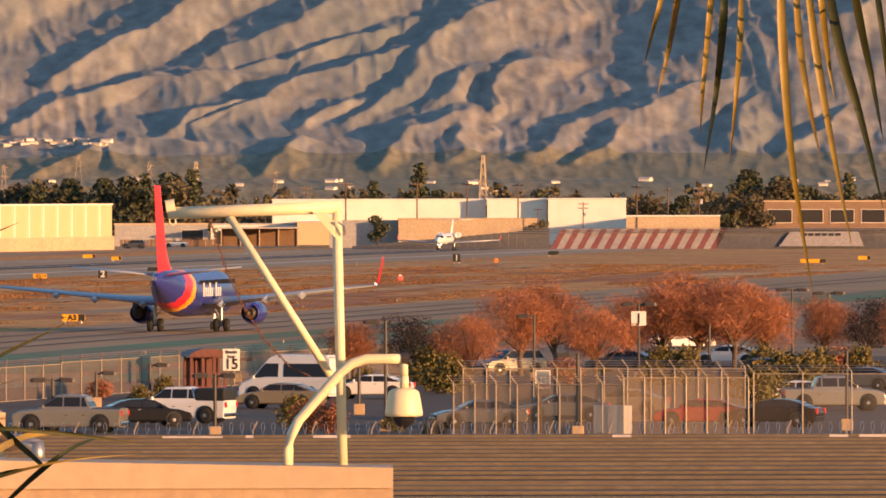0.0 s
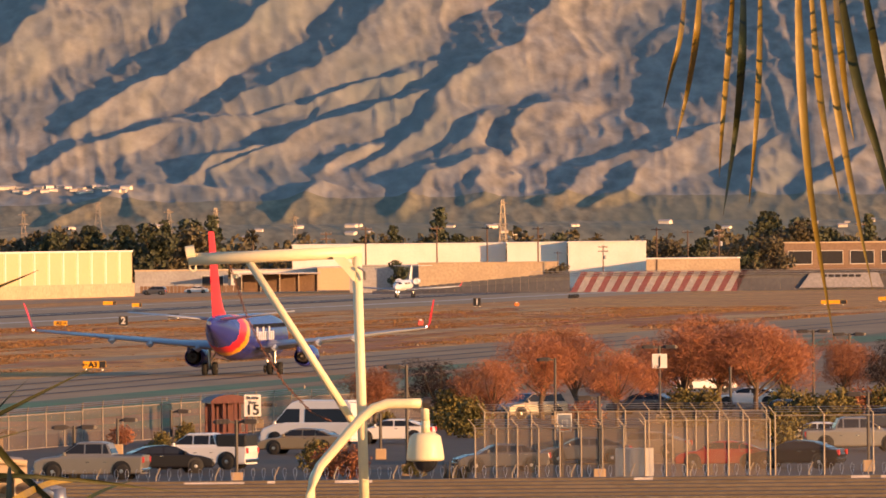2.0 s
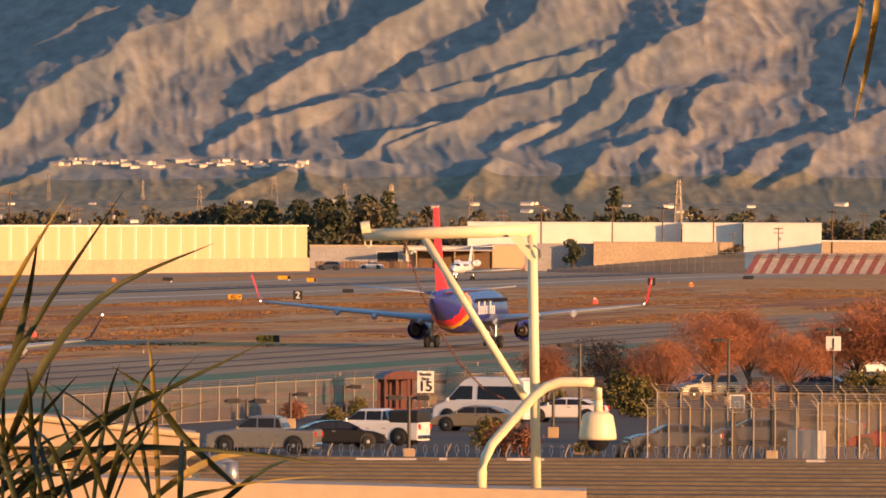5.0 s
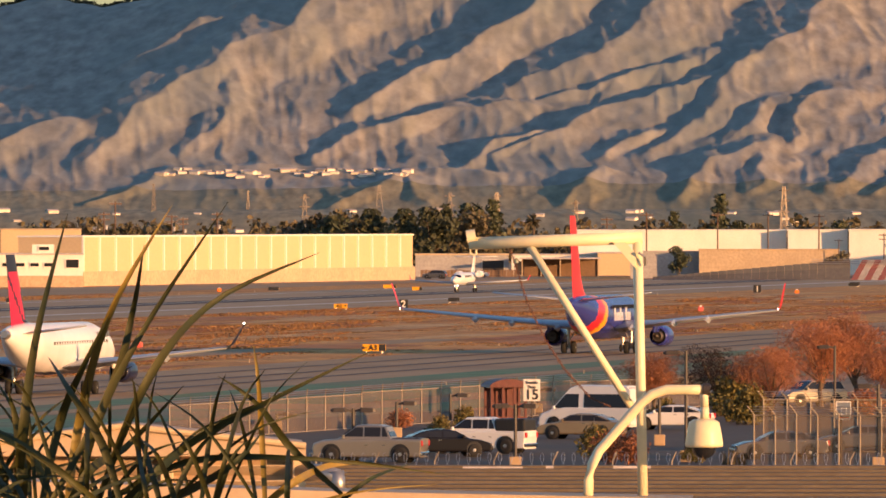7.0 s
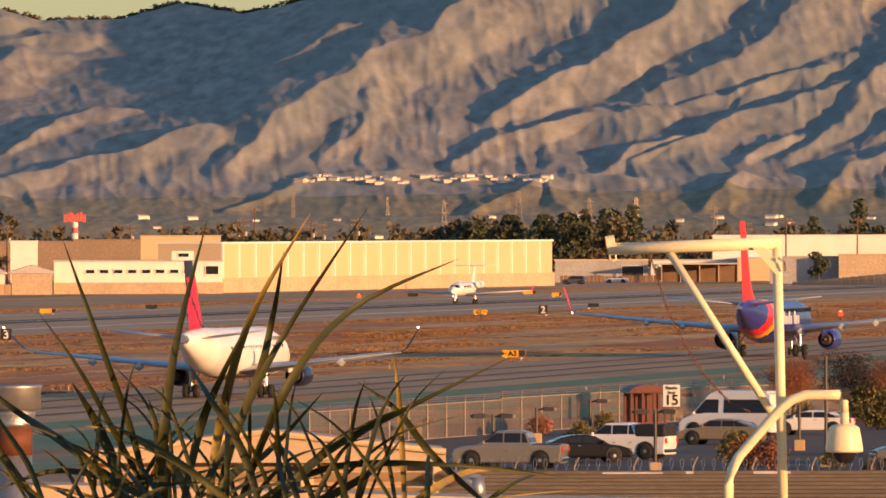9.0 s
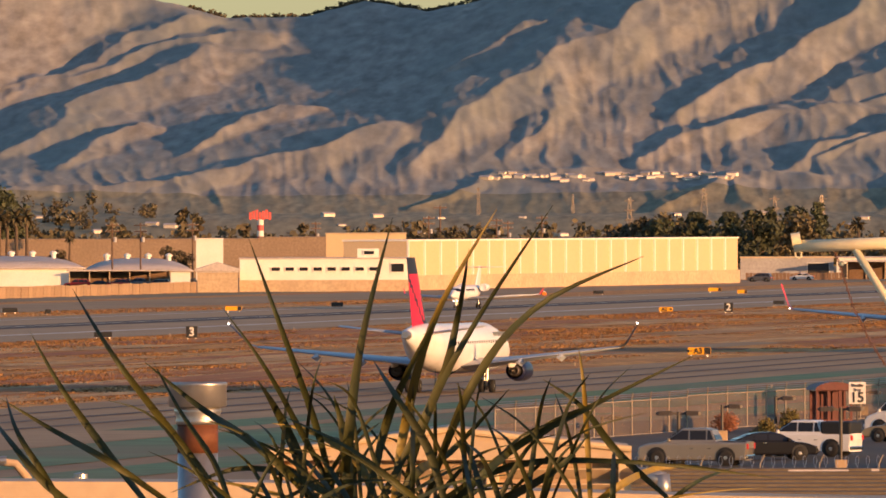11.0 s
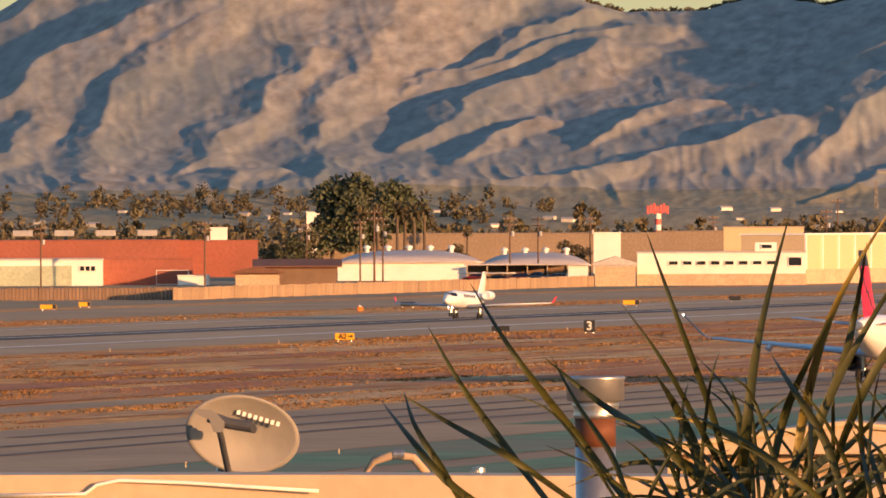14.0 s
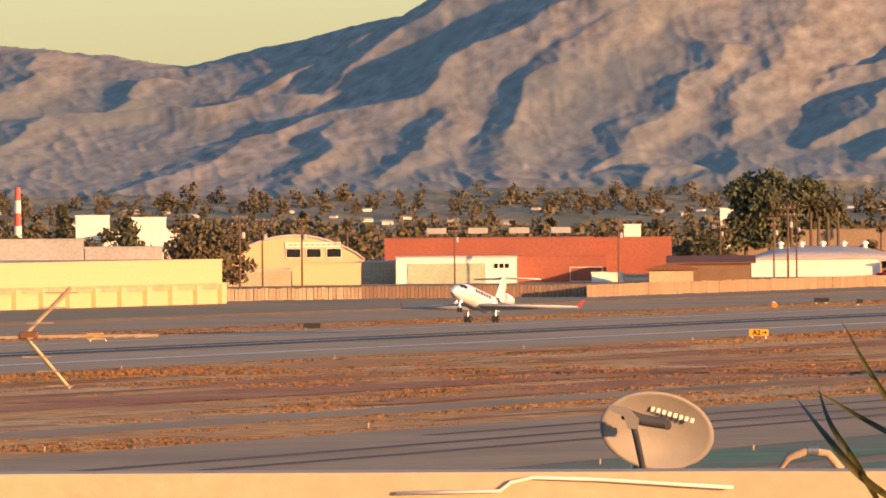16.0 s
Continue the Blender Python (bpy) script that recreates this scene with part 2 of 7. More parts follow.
for i in range(110):
    w0, s0 = rg.uniform(184, 274), rg.uniform(520, 1700)
    wd, ln = rg.uniform(1, 7), rg.uniform(15, 90)
    bm = bmesh.new()
    n = 26
    vs = []
    for j in range(n):
        a = 2 * math.pi * j / n
        q = 1 + 0.35 * math.sin(3 * a + i) + 0.2 * math.sin(7 * a + 2 * i)
        p = rw(min(276, max(184, w0 + wd * q * math.sin(a))), s0 + ln * q * math.cos(a))
        vs.append(bm.verts.new((p.x, p.y, 0.036 + 0.0006 * i)))
    f = bm.faces.new(vs)
    f.normal_update()
    if f.normal.z < 0:
        f.normal_flip()
    tagged(part("soil_patch", bm, M_BARE if i % 2 else M_STRAW), "patch of bare soil in dry grass" if i % 2 else "patch of pale straw in dry grass", "soil", "", "structure")
for i, (w0, w1, s0, s1) in enumerate(((138, 149.5, 380, 700), (139, 148.5, 720, 1330), (152.5, 158, 640, 1250), (128, 134, 420, 900))):
    strip("green_paint", w0, w1, s0, s1, 0.06, M_GREEN, "green painted asphalt island beside the taxiway", "painted area")

# standing blades of the dry grass, in drifts with bare gaps
M_BLADE = mat("dry grass blades", (0.23, 0.125, 0.05), 0.95, grain=0.12, vary=0.4, second=(0.19, 0.085, 0.035), stain=0.9, bump=0)


def grass_blades():
    rs = np.random.RandomState(17)
    verts, n = [], 0
    for w0, w1, count in ((184, 281, 80000), (353, 371, 9000), (206, 281, 24000)):
        w, s = rs.uniform(w0, w1, count), 560 + 1140 * rs.uniform(0, 1, count) ** 1.2
        drift = 0.6 * vnoise(w / 9 + 40, s / 60 + 40, 5) + 0.4 * vnoise(w / 3 + 40, s / 14 + 40, 6)
        keep = (drift > 0.42) & ((w < 198.5) | (w > 205.5))
        w, s, drift = w[keep], s[keep], drift[keep]
        h = (0.05 + 0.22 * (drift - 0.42)) * rs.uniform(0.5, 1.5, len(w))
        base = rw(0, 0)
        ew, es = rw(1, 0) - base, rw(0, 1) - base
        x, y = base.x + w * ew.x + s * es.x, base.y + w * ew.y + s * es.y
        for k in range(3):
            a, r = rs.uniform(0, 6.28, len(w)), rs.uniform(0.05, 0.18, len(w))
            ox, oy = rs.uniform(-0.3, 0.3, (2, len(w)))
            tri = np.empty((len(w), 3, 3))
            tri[:, 0] = np.stack([x + ox - r * np.cos(a), y + oy - r * np.sin(a), 0 * x + 0.03], 1)
            tri[:, 1] = np.stack([x + ox + r * np.cos(a), y + oy + r * np.sin(a), 0 * x + 0.03], 1)
            tri[:, 2] = np.stack([x + ox + rs.uniform(-0.12, 0.12, len(w)), y + oy + rs.uniform(-0.12, 0.12, len(w)), 0.03 + h], 1)
            verts.append(tri.reshape(-1, 3))
    v = np.concatenate(verts)
    me = bpy.data.meshes.new("grass_blades")
    me.from_pydata(v.tolist(), [], np.arange(len(v)).reshape(-1, 3).tolist())
    me.materials.append(M_BLADE)
    tagged(new("grass_blades", me), "standing dry straw-coloured grass between taxiway and runway", "grass", "", "stuff")


grass_blades()

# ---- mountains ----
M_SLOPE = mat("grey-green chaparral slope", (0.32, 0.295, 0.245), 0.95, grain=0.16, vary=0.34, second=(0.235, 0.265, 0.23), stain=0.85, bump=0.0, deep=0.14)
CREST_U = [-3600, -2794, -2600, -2465, -2330, -2174, -2080, -1994, -1850, -1500, -1200, -1100, -950, -815, -710, -600, -460, -300, 0, 500, 1000, 2400]
CREST_E = [340, 297, 278, 253, 288, 323, 340, 395, 460, 480, 420, 388, 348, 350, 380, 358, 392, 440, 530, 570, 550, 530]
# ridges from the top down: bearing and height of each bend, then how far the crest stands out, and its steepness to either side
RIDGES = (
    (((0, 480), (-150, 387), (-240, 327), (-330, 262), (-440, 187), (-540, 137), (-640, 80)), 82, 0.5, 0.62),
    (((-330, 235), (-370, 185), (-440, 95)), 40, 0.5, 0.7),
    (((-430, 282), (-500, 245), (-590, 195)), 34, 0.35, 0.8),
    (((-690, 120), (-820, 98), (-932, 87), (-1082, 67), (-1332, 50), (-1500, 30)), 34, 0.5, 0.5),
    (((200, 420), (140, 347), (20, 277), (-90, 217), (-160, 165)), 70, 0.6, 0.5),
    (((110, 200), (40, 182), (-120, 147), (-240, 88)), 42, 0.55, 0.6),
    (((430, 440), (340, 357), (260, 292), (160, 237), (90, 180)), 66, 0.6, 0.42),
    (((430, 280), (380, 262), (270, 232), (170, 192)), 44, 0.6, 0.6),
    (((470, 247), (360, 207), (270, 172), (190, 137), (120, 110)), 44, 0.6, 0.6),
    (((180, 150), (120, 137), (40, 85)), 32, 0.6, 0.7),
    (((720, 420), (620, 327), (560, 292), (510, 237), (470, 187), (380, 110)), 62, 0.55, 0.5),
    (((700, 225), (650, 200), (590, 202), (530, 157), (470, 110)), 40, 0.6, 0.6),
    (((650, 200), (640, 150), (595, 100)), 34, 0.8, 0.8),
    (((360, 150), (300, 105)), 26, 0.7, 0.7),
    (((1150, 192), (1103, 188), (1033, 183), (953, 158), (853, 128), (753, 103), (670, 45)), 60, 0.55, 0.45),
    (((870, 130), (840, 85), (770, 40)), 34, 0.6, 0.6),
    (((1100, 185), (1060, 105), (1020, 60)), 34, 0.6, 0.6),
    (((1500, 240), (1313, 219), (1240, 205), (1153, 194)), 44, 0.5, 0.5),
    (((1310, 200), (1293, 184), (1213, 94), (1150, 50)), 40, 0.6, 0.6),
    (((543, 132), (500, 105), (453, 84), (415, 34)), 46, 0.6, 0.6),
    (((543, 132), (570, 95), (560, 45)), 40, 0.6, 0.8),
    (((262, 74), (235, 45), (215, 20)), 26, 0.6, 0.7),
    (((-60, 74), (-110, 60), (-190, 15)), 34, 0.5, 0.5),
    (((-60, 74), (-40, 20)), 30, 0.5, 0.5),
    (((60, 82), (-100, 76), (-340, 78), (-500, 74), (-640, 20)), 22, 0.5, 0.5),
    (((-1000, 330), (-1082, 277), (-1232, 232), (-1300, 180), (-1350, 140)), 56, 0.45, 0.5),
    (((-1140, 172), (-1190, 150), (-1225, 100)), 34, 0.5, 0.7),
    (((-860, 178), (-960, 140), (-1040, 104)), 30, 0.45, 0.7),
    (((-930, 350), (-1010, 345), (-1110, 330), (-1200, 300), (-1330, 270)), 46, 0.5, 0.5),
    (((-1040, 380), (-1130, 350), (-1240, 300), (-1330, 250)), 40, 0.5, 0.5),
    (((-1300, 440), (-1400, 350), (-1480, 250), (-1500, 150), (-1490, 70)), 60, 0.6, 0.4),
    (((-1520, 330), (-1594, 227), (-1694, 157), (-1720, 90)), 46, 0.6, 0.5),
    (((-1620, 110), (-1680, 50)), 30, 0.6, 0.6),
    (((-1640, 420), (-1774, 340), (-1830, 260), (-1890, 170), (-1900, 60)), 50, 0.55, 0.5),
    (((-1700, 420), (-1894, 317), (-1994, 267), (-2054, 207), (-2194, 172), (-2344, 132), (-2560, 40)), 70, 0.5, 0.42),
    (((-1960, 400), (-2094, 322), (-2194, 262), (-2270, 190)), 44, 0.6, 0.6),
    (((-2130, 330), (-2194, 290), (-2340, 212)), 36, 0.6, 0.6),
    (((-2294, 212), (-2494, 187), (-2694, 172), (-2800, 118), (-2900, 70)), 50, 0.5, 0.5),
    (((-2010, 190), (-2050, 120), (-2120, 60)), 34, 0.6, 0.6),
    (((-2180, 165), (-2230, 110), (-2270, 50)), 32, 0.6, 0.6),
    (((-2700, 290), (-2770, 220), (-2860, 150)), 40, 0.6, 0.6),
    (((-2500, 240), (-2600, 190), (-2690, 120)), 26, 0.6, 0.6),
    (((1900, 560), (1450, 430), (1250, 300), (1200, 230)), 250, 0.4, 0.5),
)


def ridged(x, y, seed, octaves=4, gain=0.5):
    total, amp, norm, weight = 0, 1.0, 0, 1.0
    for o in range(octaves):
        r = (1 - np.abs(2 * vnoise(x, y, seed + o) - 1)) ** 1.5
        total = total + amp * r * weight
        norm += amp
        weight = np.clip(r * 1.4, 0.25, 1)
        amp *= gain
        x, y = x * 1.62 + y * 1.22 + 7.1, -x * 1.22 + y * 1.62 + 3.7
    return total / norm


NU, NK = 1320, 560
HU = np.linspace(-3600, 2400, NU)
HK = np.linspace(0, 1, NK)
HD = 3700 + 1060 * HK
DEEP = 4900.0  # the depth of the range in the same parts as the bearings


def base_height(u, k):
    """Apparent height of the plain mountainside, without its ridges."""
    crest = sum(np.interp(u + q, CREST_U, CREST_E) for q in (-300, -150, 0, 150, 300)) / 5 + 20
    up = np.clip((k - 0.2) / 0.8, 0, 1)
    return -66 + 66 * smoothstep(0, 0.14, k) + 14 * smoothstep(0.1, 0.26, k) + (crest - 14) * (0.75 * up + 0.25 * up * up)


def depth_of(u, e):
    """Depth at which the plain mountainside reaches an apparent height."""
    return float(np.interp(e, base_height(np.full(400, u), np.linspace(0, 1.0, 400)), np.linspace(0, 1.0, 400)))


def mountain_heights():
    u = HU[None, :].repeat(NK, 0)
    k = HK[:, None].repeat(NU, 1)
    crest = np.interp(u, CREST_U, CREST_E)
    wob = (vnoise(u / 130, k * 11.0, 3) - 0.5) * 60 + (vnoise(u / 45, k * 30.0, 4) - 0.5) * 26 + (vnoise(u / 17, k * 75.0, 8) - 0.5) * 9
    x = u + wob
    deep = k * DEEP + (vnoise(u / 90, k * 14.0, 13) - 0.5) * 160
    rise = np.zeros_like(u)
    for bends, h, left, right in RIDGES:
        size = 0.32 if bends[0][0] < -1280 else 0.48
        h, left, right = size * h, size * left, 0.95 * size * right
        n = len(bends) - 1
        tops = [h * (1 - 0.8 * (i / n) ** 2.5) for i in range(n + 1)]
        line = [(bu, DEEP * depth_of(bu, be - top)) for (bu, be), top in zip(bends, tops)]
        best = np.full_like(u, -1e9)
        for i, ((ua, da), (ub, db)) in enumerate(zip(line, line[1:])):
            du, dd = ub - ua, db - da
            f = np.clip(((x - ua) * du + (deep - da) * dd) / (du * du + dd * dd), 0, 1)
            ou, od = x - ua - f * du, deep - da - f * dd
            # beyond its ends a ridge sinks slowly, to the sides by its own steepness
            steep = np.where(ou < 0, left, right)
            top = tops[i] + (tops[i + 1] - tops[i]) * f
            best = np.maximum(best, top - np.sqrt((ou * steep) ** 2 + (od * 0.1) ** 2))
        rise = np.maximum(rise, best)
        rise = rise + 3.0 * np.clip(1 - np.abs(rise - best) / 6.0, 0, 1) ** 2
    mid = ridged(x / 120 + 9 + k * 2.0, k * 5.5 + 2, 43, 3)
    ribs = [(1 - np.abs(2 * vnoise((u + 0.3 * wob) / w + k * lean, k * n, q) - 1)) ** 1.4 for w, lean, n, q in ((36, 6.0, 15.0, 57), (18, 3.0, 24.0, 58))]
    fine = 0.62 * ribs[0] + 0.38 * ribs[1]
    env = smoothstep(0.16, 0.34, k) * (1 - 0.6 * smoothstep(0.85, 1.0, k))
    low = smoothstep(0.05, 0.16, k)
    # the western slopes are smoother, but for their ribbed feet
    rough = 0.5 + 0.5 * np.maximum(smoothstep(-650, -350, u), 1 - smoothstep(0.3, 0.42, k))
    # the long shaded flank west of the main spur
    turned = np.interp(u + 0.55 * DEEP * (0.6 - k) * 0.3, [-2100, -1400, -500, 150], [0, -48, 66, 0]) * smoothstep(0.25, 0.5, k) * (1 - smoothstep(0.82, 1.0, k))
    e = base_height(u, k) + rise * smoothstep(0.01, 0.08, k) + rough * (env * (mid - 0.4) * 6 + (0.4 * low + 0.6 * env) * (fine - 0.4) * 5.2) + turned
    top = crest + 6 + (fine - 0.4) * 4 + (mid - 0.4) * 7
    gap = (top - e) / 7
    e = np.where(gap > 25, e, top - np.log1p(np.exp(np.clip(gap, -30, 26))) * 7)
    d = HD[:, None]
    return u, d + 0 * u, np.where(k < 0.002, -1, 12.6 + e / F * d)


MU, MD, MZ = mountain_heights()
M_FOOT = mat("scrubby green foothill", (0.27, 0.235, 0.145), 0.95, grain=0.3, vary=0.35, second=(0.16, 0.18, 0.125), stain=0.9, bump=0.0, deep=0.14)
CUT = int(NK * 0.27)
MX, MY = MD * np.sin(MU / F), MD * np.cos(MU / F)
sheet("foothills", MX[:CUT + 1], MY[:CUT + 1], MZ[:CUT + 1], M_FOOT, "scrubby green-brown foothills below the mountains", "hill")
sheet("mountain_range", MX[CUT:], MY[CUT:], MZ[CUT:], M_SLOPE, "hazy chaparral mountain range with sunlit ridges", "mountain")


def slope_z(u, d):
    """Height of the ground at a bearing and distance."""
    if d < HD[0]:
        return 0.0
    i, j = int(np.searchsorted(HD, d)), int(np.searchsorted(HU, u))
    return max(0.0, float(MZ[min(i, NK - 1), min(j, NU - 1)]))



def depth_seen(u, e):
    """The nearest distance at which the slopes reach an apparent height."""
    col = (MZ[:, min(int(np.searchsorted(HU, u)), NU - 1)] - 12.6) / HD * F
    return float(HD[int(np.argmax(col >= e))])

# ---- buildings beyond the runway ----


def frame_of(a, b, square=True):
    """A pose at a, x along the wall to b, y away from the viewer; and the length. square: the wall faces the viewer."""
    if square:
        d = (a[1] + b[1]) / 2
        a, b = (a[0], d), (b[0], d)
    pa, pb = at(*a), at(*b)
    d = pb - pa
    return pose(pa.x, pa.y, 0, 0, 0, math.degrees(math.atan2(d.y, d.x))), d.length


def block(name, label, a, b, h, deep, wall_m, roof_m, parapet=0.5, category="building", z0=0.0):
    m, n = frame_of(a, b)
    t = thing(name, label, category, m)
    bm = bmesh.new()
    box(bm, 0, 0, z0, n, deep, h, bevel=0.05)
    part("wall", bm, wall_m, t)
    bm = bmesh.new()
    box(bm, -0.15, -0.15, h, n + 0.15, deep + 0.15, h + 0.25)
    part("roof", bm, roof_m, t)
    return t, n


def win(t, x0, x1, z0, z1, y=-0.06, material=None, name="window"):
    bm = bmesh.new()
    box(bm, x0, y - 0.05, z0, x1, y + 0.12, z1)
    w = part(name, bm, material or M_GLASS, t)
    bm = bmesh.new()
    for q in ((x0 - 0.1, z0 - 0.12, x1 + 0.1, z0), (x0 - 0.1, z1, x1 + 0.1, z1 + 0.1), (x0 - 0.1, z0, x0, z1), (x1, z0, x1 + 0.1, z1)):
        box(bm, q[0], y - 0.1, q[1], q[2], y + 0.1, q[3])
    part("window_frame", bm, M_WHITE, w)
    return w


def gable_roof(t, n, deep, h, rise, material, along_x=True, over=0.4, name="roof"):
    bm = bmesh.new()
    if along_x:
        a = [(-over, -over, h), (n + over, -over, h), (n + over, deep / 2, h + rise), (-over, deep / 2, h + rise), (-over, deep + over, h), (n + over, deep + over, h)]
        faces = ((0, 1, 2, 3), (3, 2, 5, 4))
        ends = ((0, 3, 4), (1, 5, 2))
    else:
        a = [(-over, -over, h), (n / 2, -over, h + rise), (n + over, -over, h), (-over, deep + over, h), (n / 2, deep + over, h + rise), (n + over, deep + over, h)]
        faces = ((0, 1, 4, 3), (1, 2, 5, 4))
        ends = ((0, 2, 1), (3, 4, 5))
    vs = [bm.verts.new(p) for p in a]
    fs = [bm.faces.new([vs[i] for i in f]) for f in faces + ends]
    g = bmesh.ops.extrude_face_region(bm, geom=fs[:2])
    bmesh.ops.translate(bm, verts=[v for v in g["geom"] if isinstance(v, bmesh.types.BMVert)], vec=(0, 0, 0.25))
    bmesh.ops.recalc_face_normals(bm, faces=bm.faces[:])
    return part(name, bm, material, t)


def long_hangar():
    m, n = frame_of((-637, 1945), (-52, 2129), False)
    t = thing("hangar", "long cream panelled hangar with darker base band", "hangar", m)
    bm = bmesh.new()
    box(bm, 0, 0.2, 0, n, 12, 8.6)
    part("wall", bm, M_CREAM, t)
    bm = bmesh.new()
    box(bm, -0.2, -0.25, 0, n + 0.2, 0.2, 2.6)
    part("base_band", bm, M_TAN, t, "weathered tan base wall")
    bm = bmesh.new()
    box(bm, -0.2, 0, 8.6, n + 0.3, 12.2, 8.9)
    part("roof_edge", bm, M_WHITE, t)
    bm = bmesh.new()
    box(bm, 0, -0.12, 0.05, 0.5, 0.25, 8.55)
    first = part("rib", bm, M_WHITE, t)
    for i in range(1, 22):
        r = new("rib", first.data)
        r.parent = t
        r.location = (n * i / 22.0, 0, 0)
    return t


def office():
    a, b = (-935, 1915), (-637, 1925)
    t, n = block("office_building", "white flat-roofed office block with a row of dark windows", a, b, 5.6, 30, M_WHITE, M_ROOF)
    bm = bmesh.new()
    box(bm, -0.05, -0.2, 0, n + 0.05, 0, 2.0)
    part("base_band", bm, M_TAN, t, "tan lower wall")
    for i in range(8):
        x = n * (0.19 + 0.083 * i)
        win(t, x, x + n * 0.05, 3.6, 4.2)
    win(t, n * 0.9, n * 0.975, 3.4, 4.8)
    bm = bmesh.new()
    box(bm, n * 0.7, 6, 5.8, n * 0.83, 12, 7.4)
    part("rooftop_room", bm, M_WHITE, t)
    win(t, n * 0.74, n * 0.8, 6.4, 7.0, y=5.9)
    t2, n2 = block("annex", "low white annex with a shallow gable", (-1010, 1900), (-938, 1905), 3.4, 24, M_TAN, M_ROOF)
    gable_roof(t2, n2, 24, 3.7, 1.2, M_ROOF, False)


def dome_hangar(a, b, h, rise, deep, vents, label):
    m, n = frame_of(a, b)
    t = thing("hangar", label, "hangar", m)
    bm = bmesh.new()
    box(bm, 0, 0, 0, n, deep, h)
    part("wall", bm, M_WHITE, t)
    bm = bmesh.new()
    rings = []
    for i in range(17):
        k = i / 16
        x = -0.6 + (n + 1.2) * k
        top = h + rise * (1 - abs(2 * k - 1) ** 3.2)
        rings.append([Vector((x, -0.6, h - 0.1)), Vector((x, -0.6, h + 0.15)), Vector((x, deep * 0.35, top * 0.7 + h * 0.3)), Vector((x, deep * 0.6, top)), Vector((x, deep + 0.6, top)), Vector((x, deep + 0.6, h - 0.1))])
    loft(bm, rings)
    part("roof", bm, M_ROOF, t, "pale curved metal roof", True)
    for i in range(vents):
        x = n * (0.2 + 0.6 * i / max(1, vents - 1))
        bm = bmesh.new()
        lathe(bm, [(0.45, 0), (0.45, 0.9), (0.7, 0.95), (0.7, 1.3), (0.1, 1.6)], 12, pose(x, deep * 0.6, h + rise * 0.75))
        part("vent", bm, M_WHITE, t)
    return t, n


def arch_hangar():
    m, n = frame_of((-2396, 2022), (-2149, 1988))
    t = thing("hangar", "arched cream hangar with three dark windows under a sign board", "hangar", m)
    bm = bmesh.new()
    prof = [Vector((n * k, 0, 4.2 + 4.4 * math.sin(math.pi * k) ** 0.8)) for k in np.linspace(0, 1, 21)]
    front = [Vector((0, 0, 0))] + prof + [Vector((n, 0, 0))]
    rings = [front, [p + Vector((0, 45, 0)) for p in front]]
    loft(bm, rings)
    part("wall", bm, M_CREAM, t)
    bm = bmesh.new()
    loft(bm, [[p + Vector((0, -0.4, 0.05)) for p in prof] + [p + Vector((0, -0.4, 0.35)) for p in prof[::-1]], [p + Vector((0, 45.4, 0.05)) for p in prof] + [p + Vector((0, 45.4, 0.35)) for p in prof[::-1]]])
    part("roof", bm, M_ROOF, t)
    bm = bmesh.new()
    box(bm, n * 0.43, -0.25, 6.6, n * 0.83, -0.05, 7.5)
    part("sign_board", bm, M_WHITE, t)
    for i in range(9):
        bm = bmesh.new()
        box(bm, n * (0.45 + 0.04 * i), -0.3, 6.9, n * (0.48 + 0.04 * i), -0.25, 7.2)
        part("sign_bar", bm, M_TAN, t)
    for i in range(3):
        win(t, n * (0.44 + 0.145 * i), n * (0.54 + 0.145 * i), 4.8, 6.3)
    t, n = block("shed", "plain cream block shed with flat roof", (-2278, 1958), (-2156, 1958), 3.7, 14, M_CREAM, M_CREAM)
    t, n = block("shed", "low tan side shed", (-2396, 1943), (-2280, 1943), 2.6, 12, M_TAN, M_ROOF)


def cream_building():
    m, n = frame_of((-3120, 1430), (-2397, 1573), False)
    t = thing("warehouse", "long pale yellow warehouse with pilasters along its base", "warehouse", m)
    bm = bmesh.new()
    box(bm, 0, 0.4, 0, n, 40, 6.1)
    part("wall", bm, M_CREAM, t)
    bm = bmesh.new()
    box(bm, -0.2, -0.3, 2.7, n + 0.2, 0.4, 3.0)
    part("ledge", bm, M_TAN, t)
    # tan strip under the ledge, darker than the wall
    bm = bmesh.new()
    box(bm, -0.1, 0, 2.1, n, 0.42, 2.7)
    part("ledge_band", bm, M_TAN, t, "tan band under the ledge")
    bm = bmesh.new()
    box(bm, 0, -0.3, 0.02, 2.0, 0.5, 2.69)
    p0 = part("pilaster", bm, M_CREAM, t)
    k = 16
    for i in range(1, k):
        p = new("pilaster", p0.data)
        p.parent = t
        p.location = ((n - 2) * i / (k - 1), 0, 0)
    bm = bmesh.new()
    box(bm, -0.2, 0.3, 6.1, n + 0.2, 40.2, 6.35)
    part("roof", bm, M_CREAM, t)
    t, n = block("rooftop_block", "plain grey block building behind the warehouse", (-2900, 1660), (-2646, 1660), 8.96, 20, M_GREYWALL, M_GREYWALL)
    block("rooftop_block", "low grey building behind the warehouse", (-2644, 1660), (-2507, 1660), 7.71, 20, M_GREYWALL, M_GREYWALL)


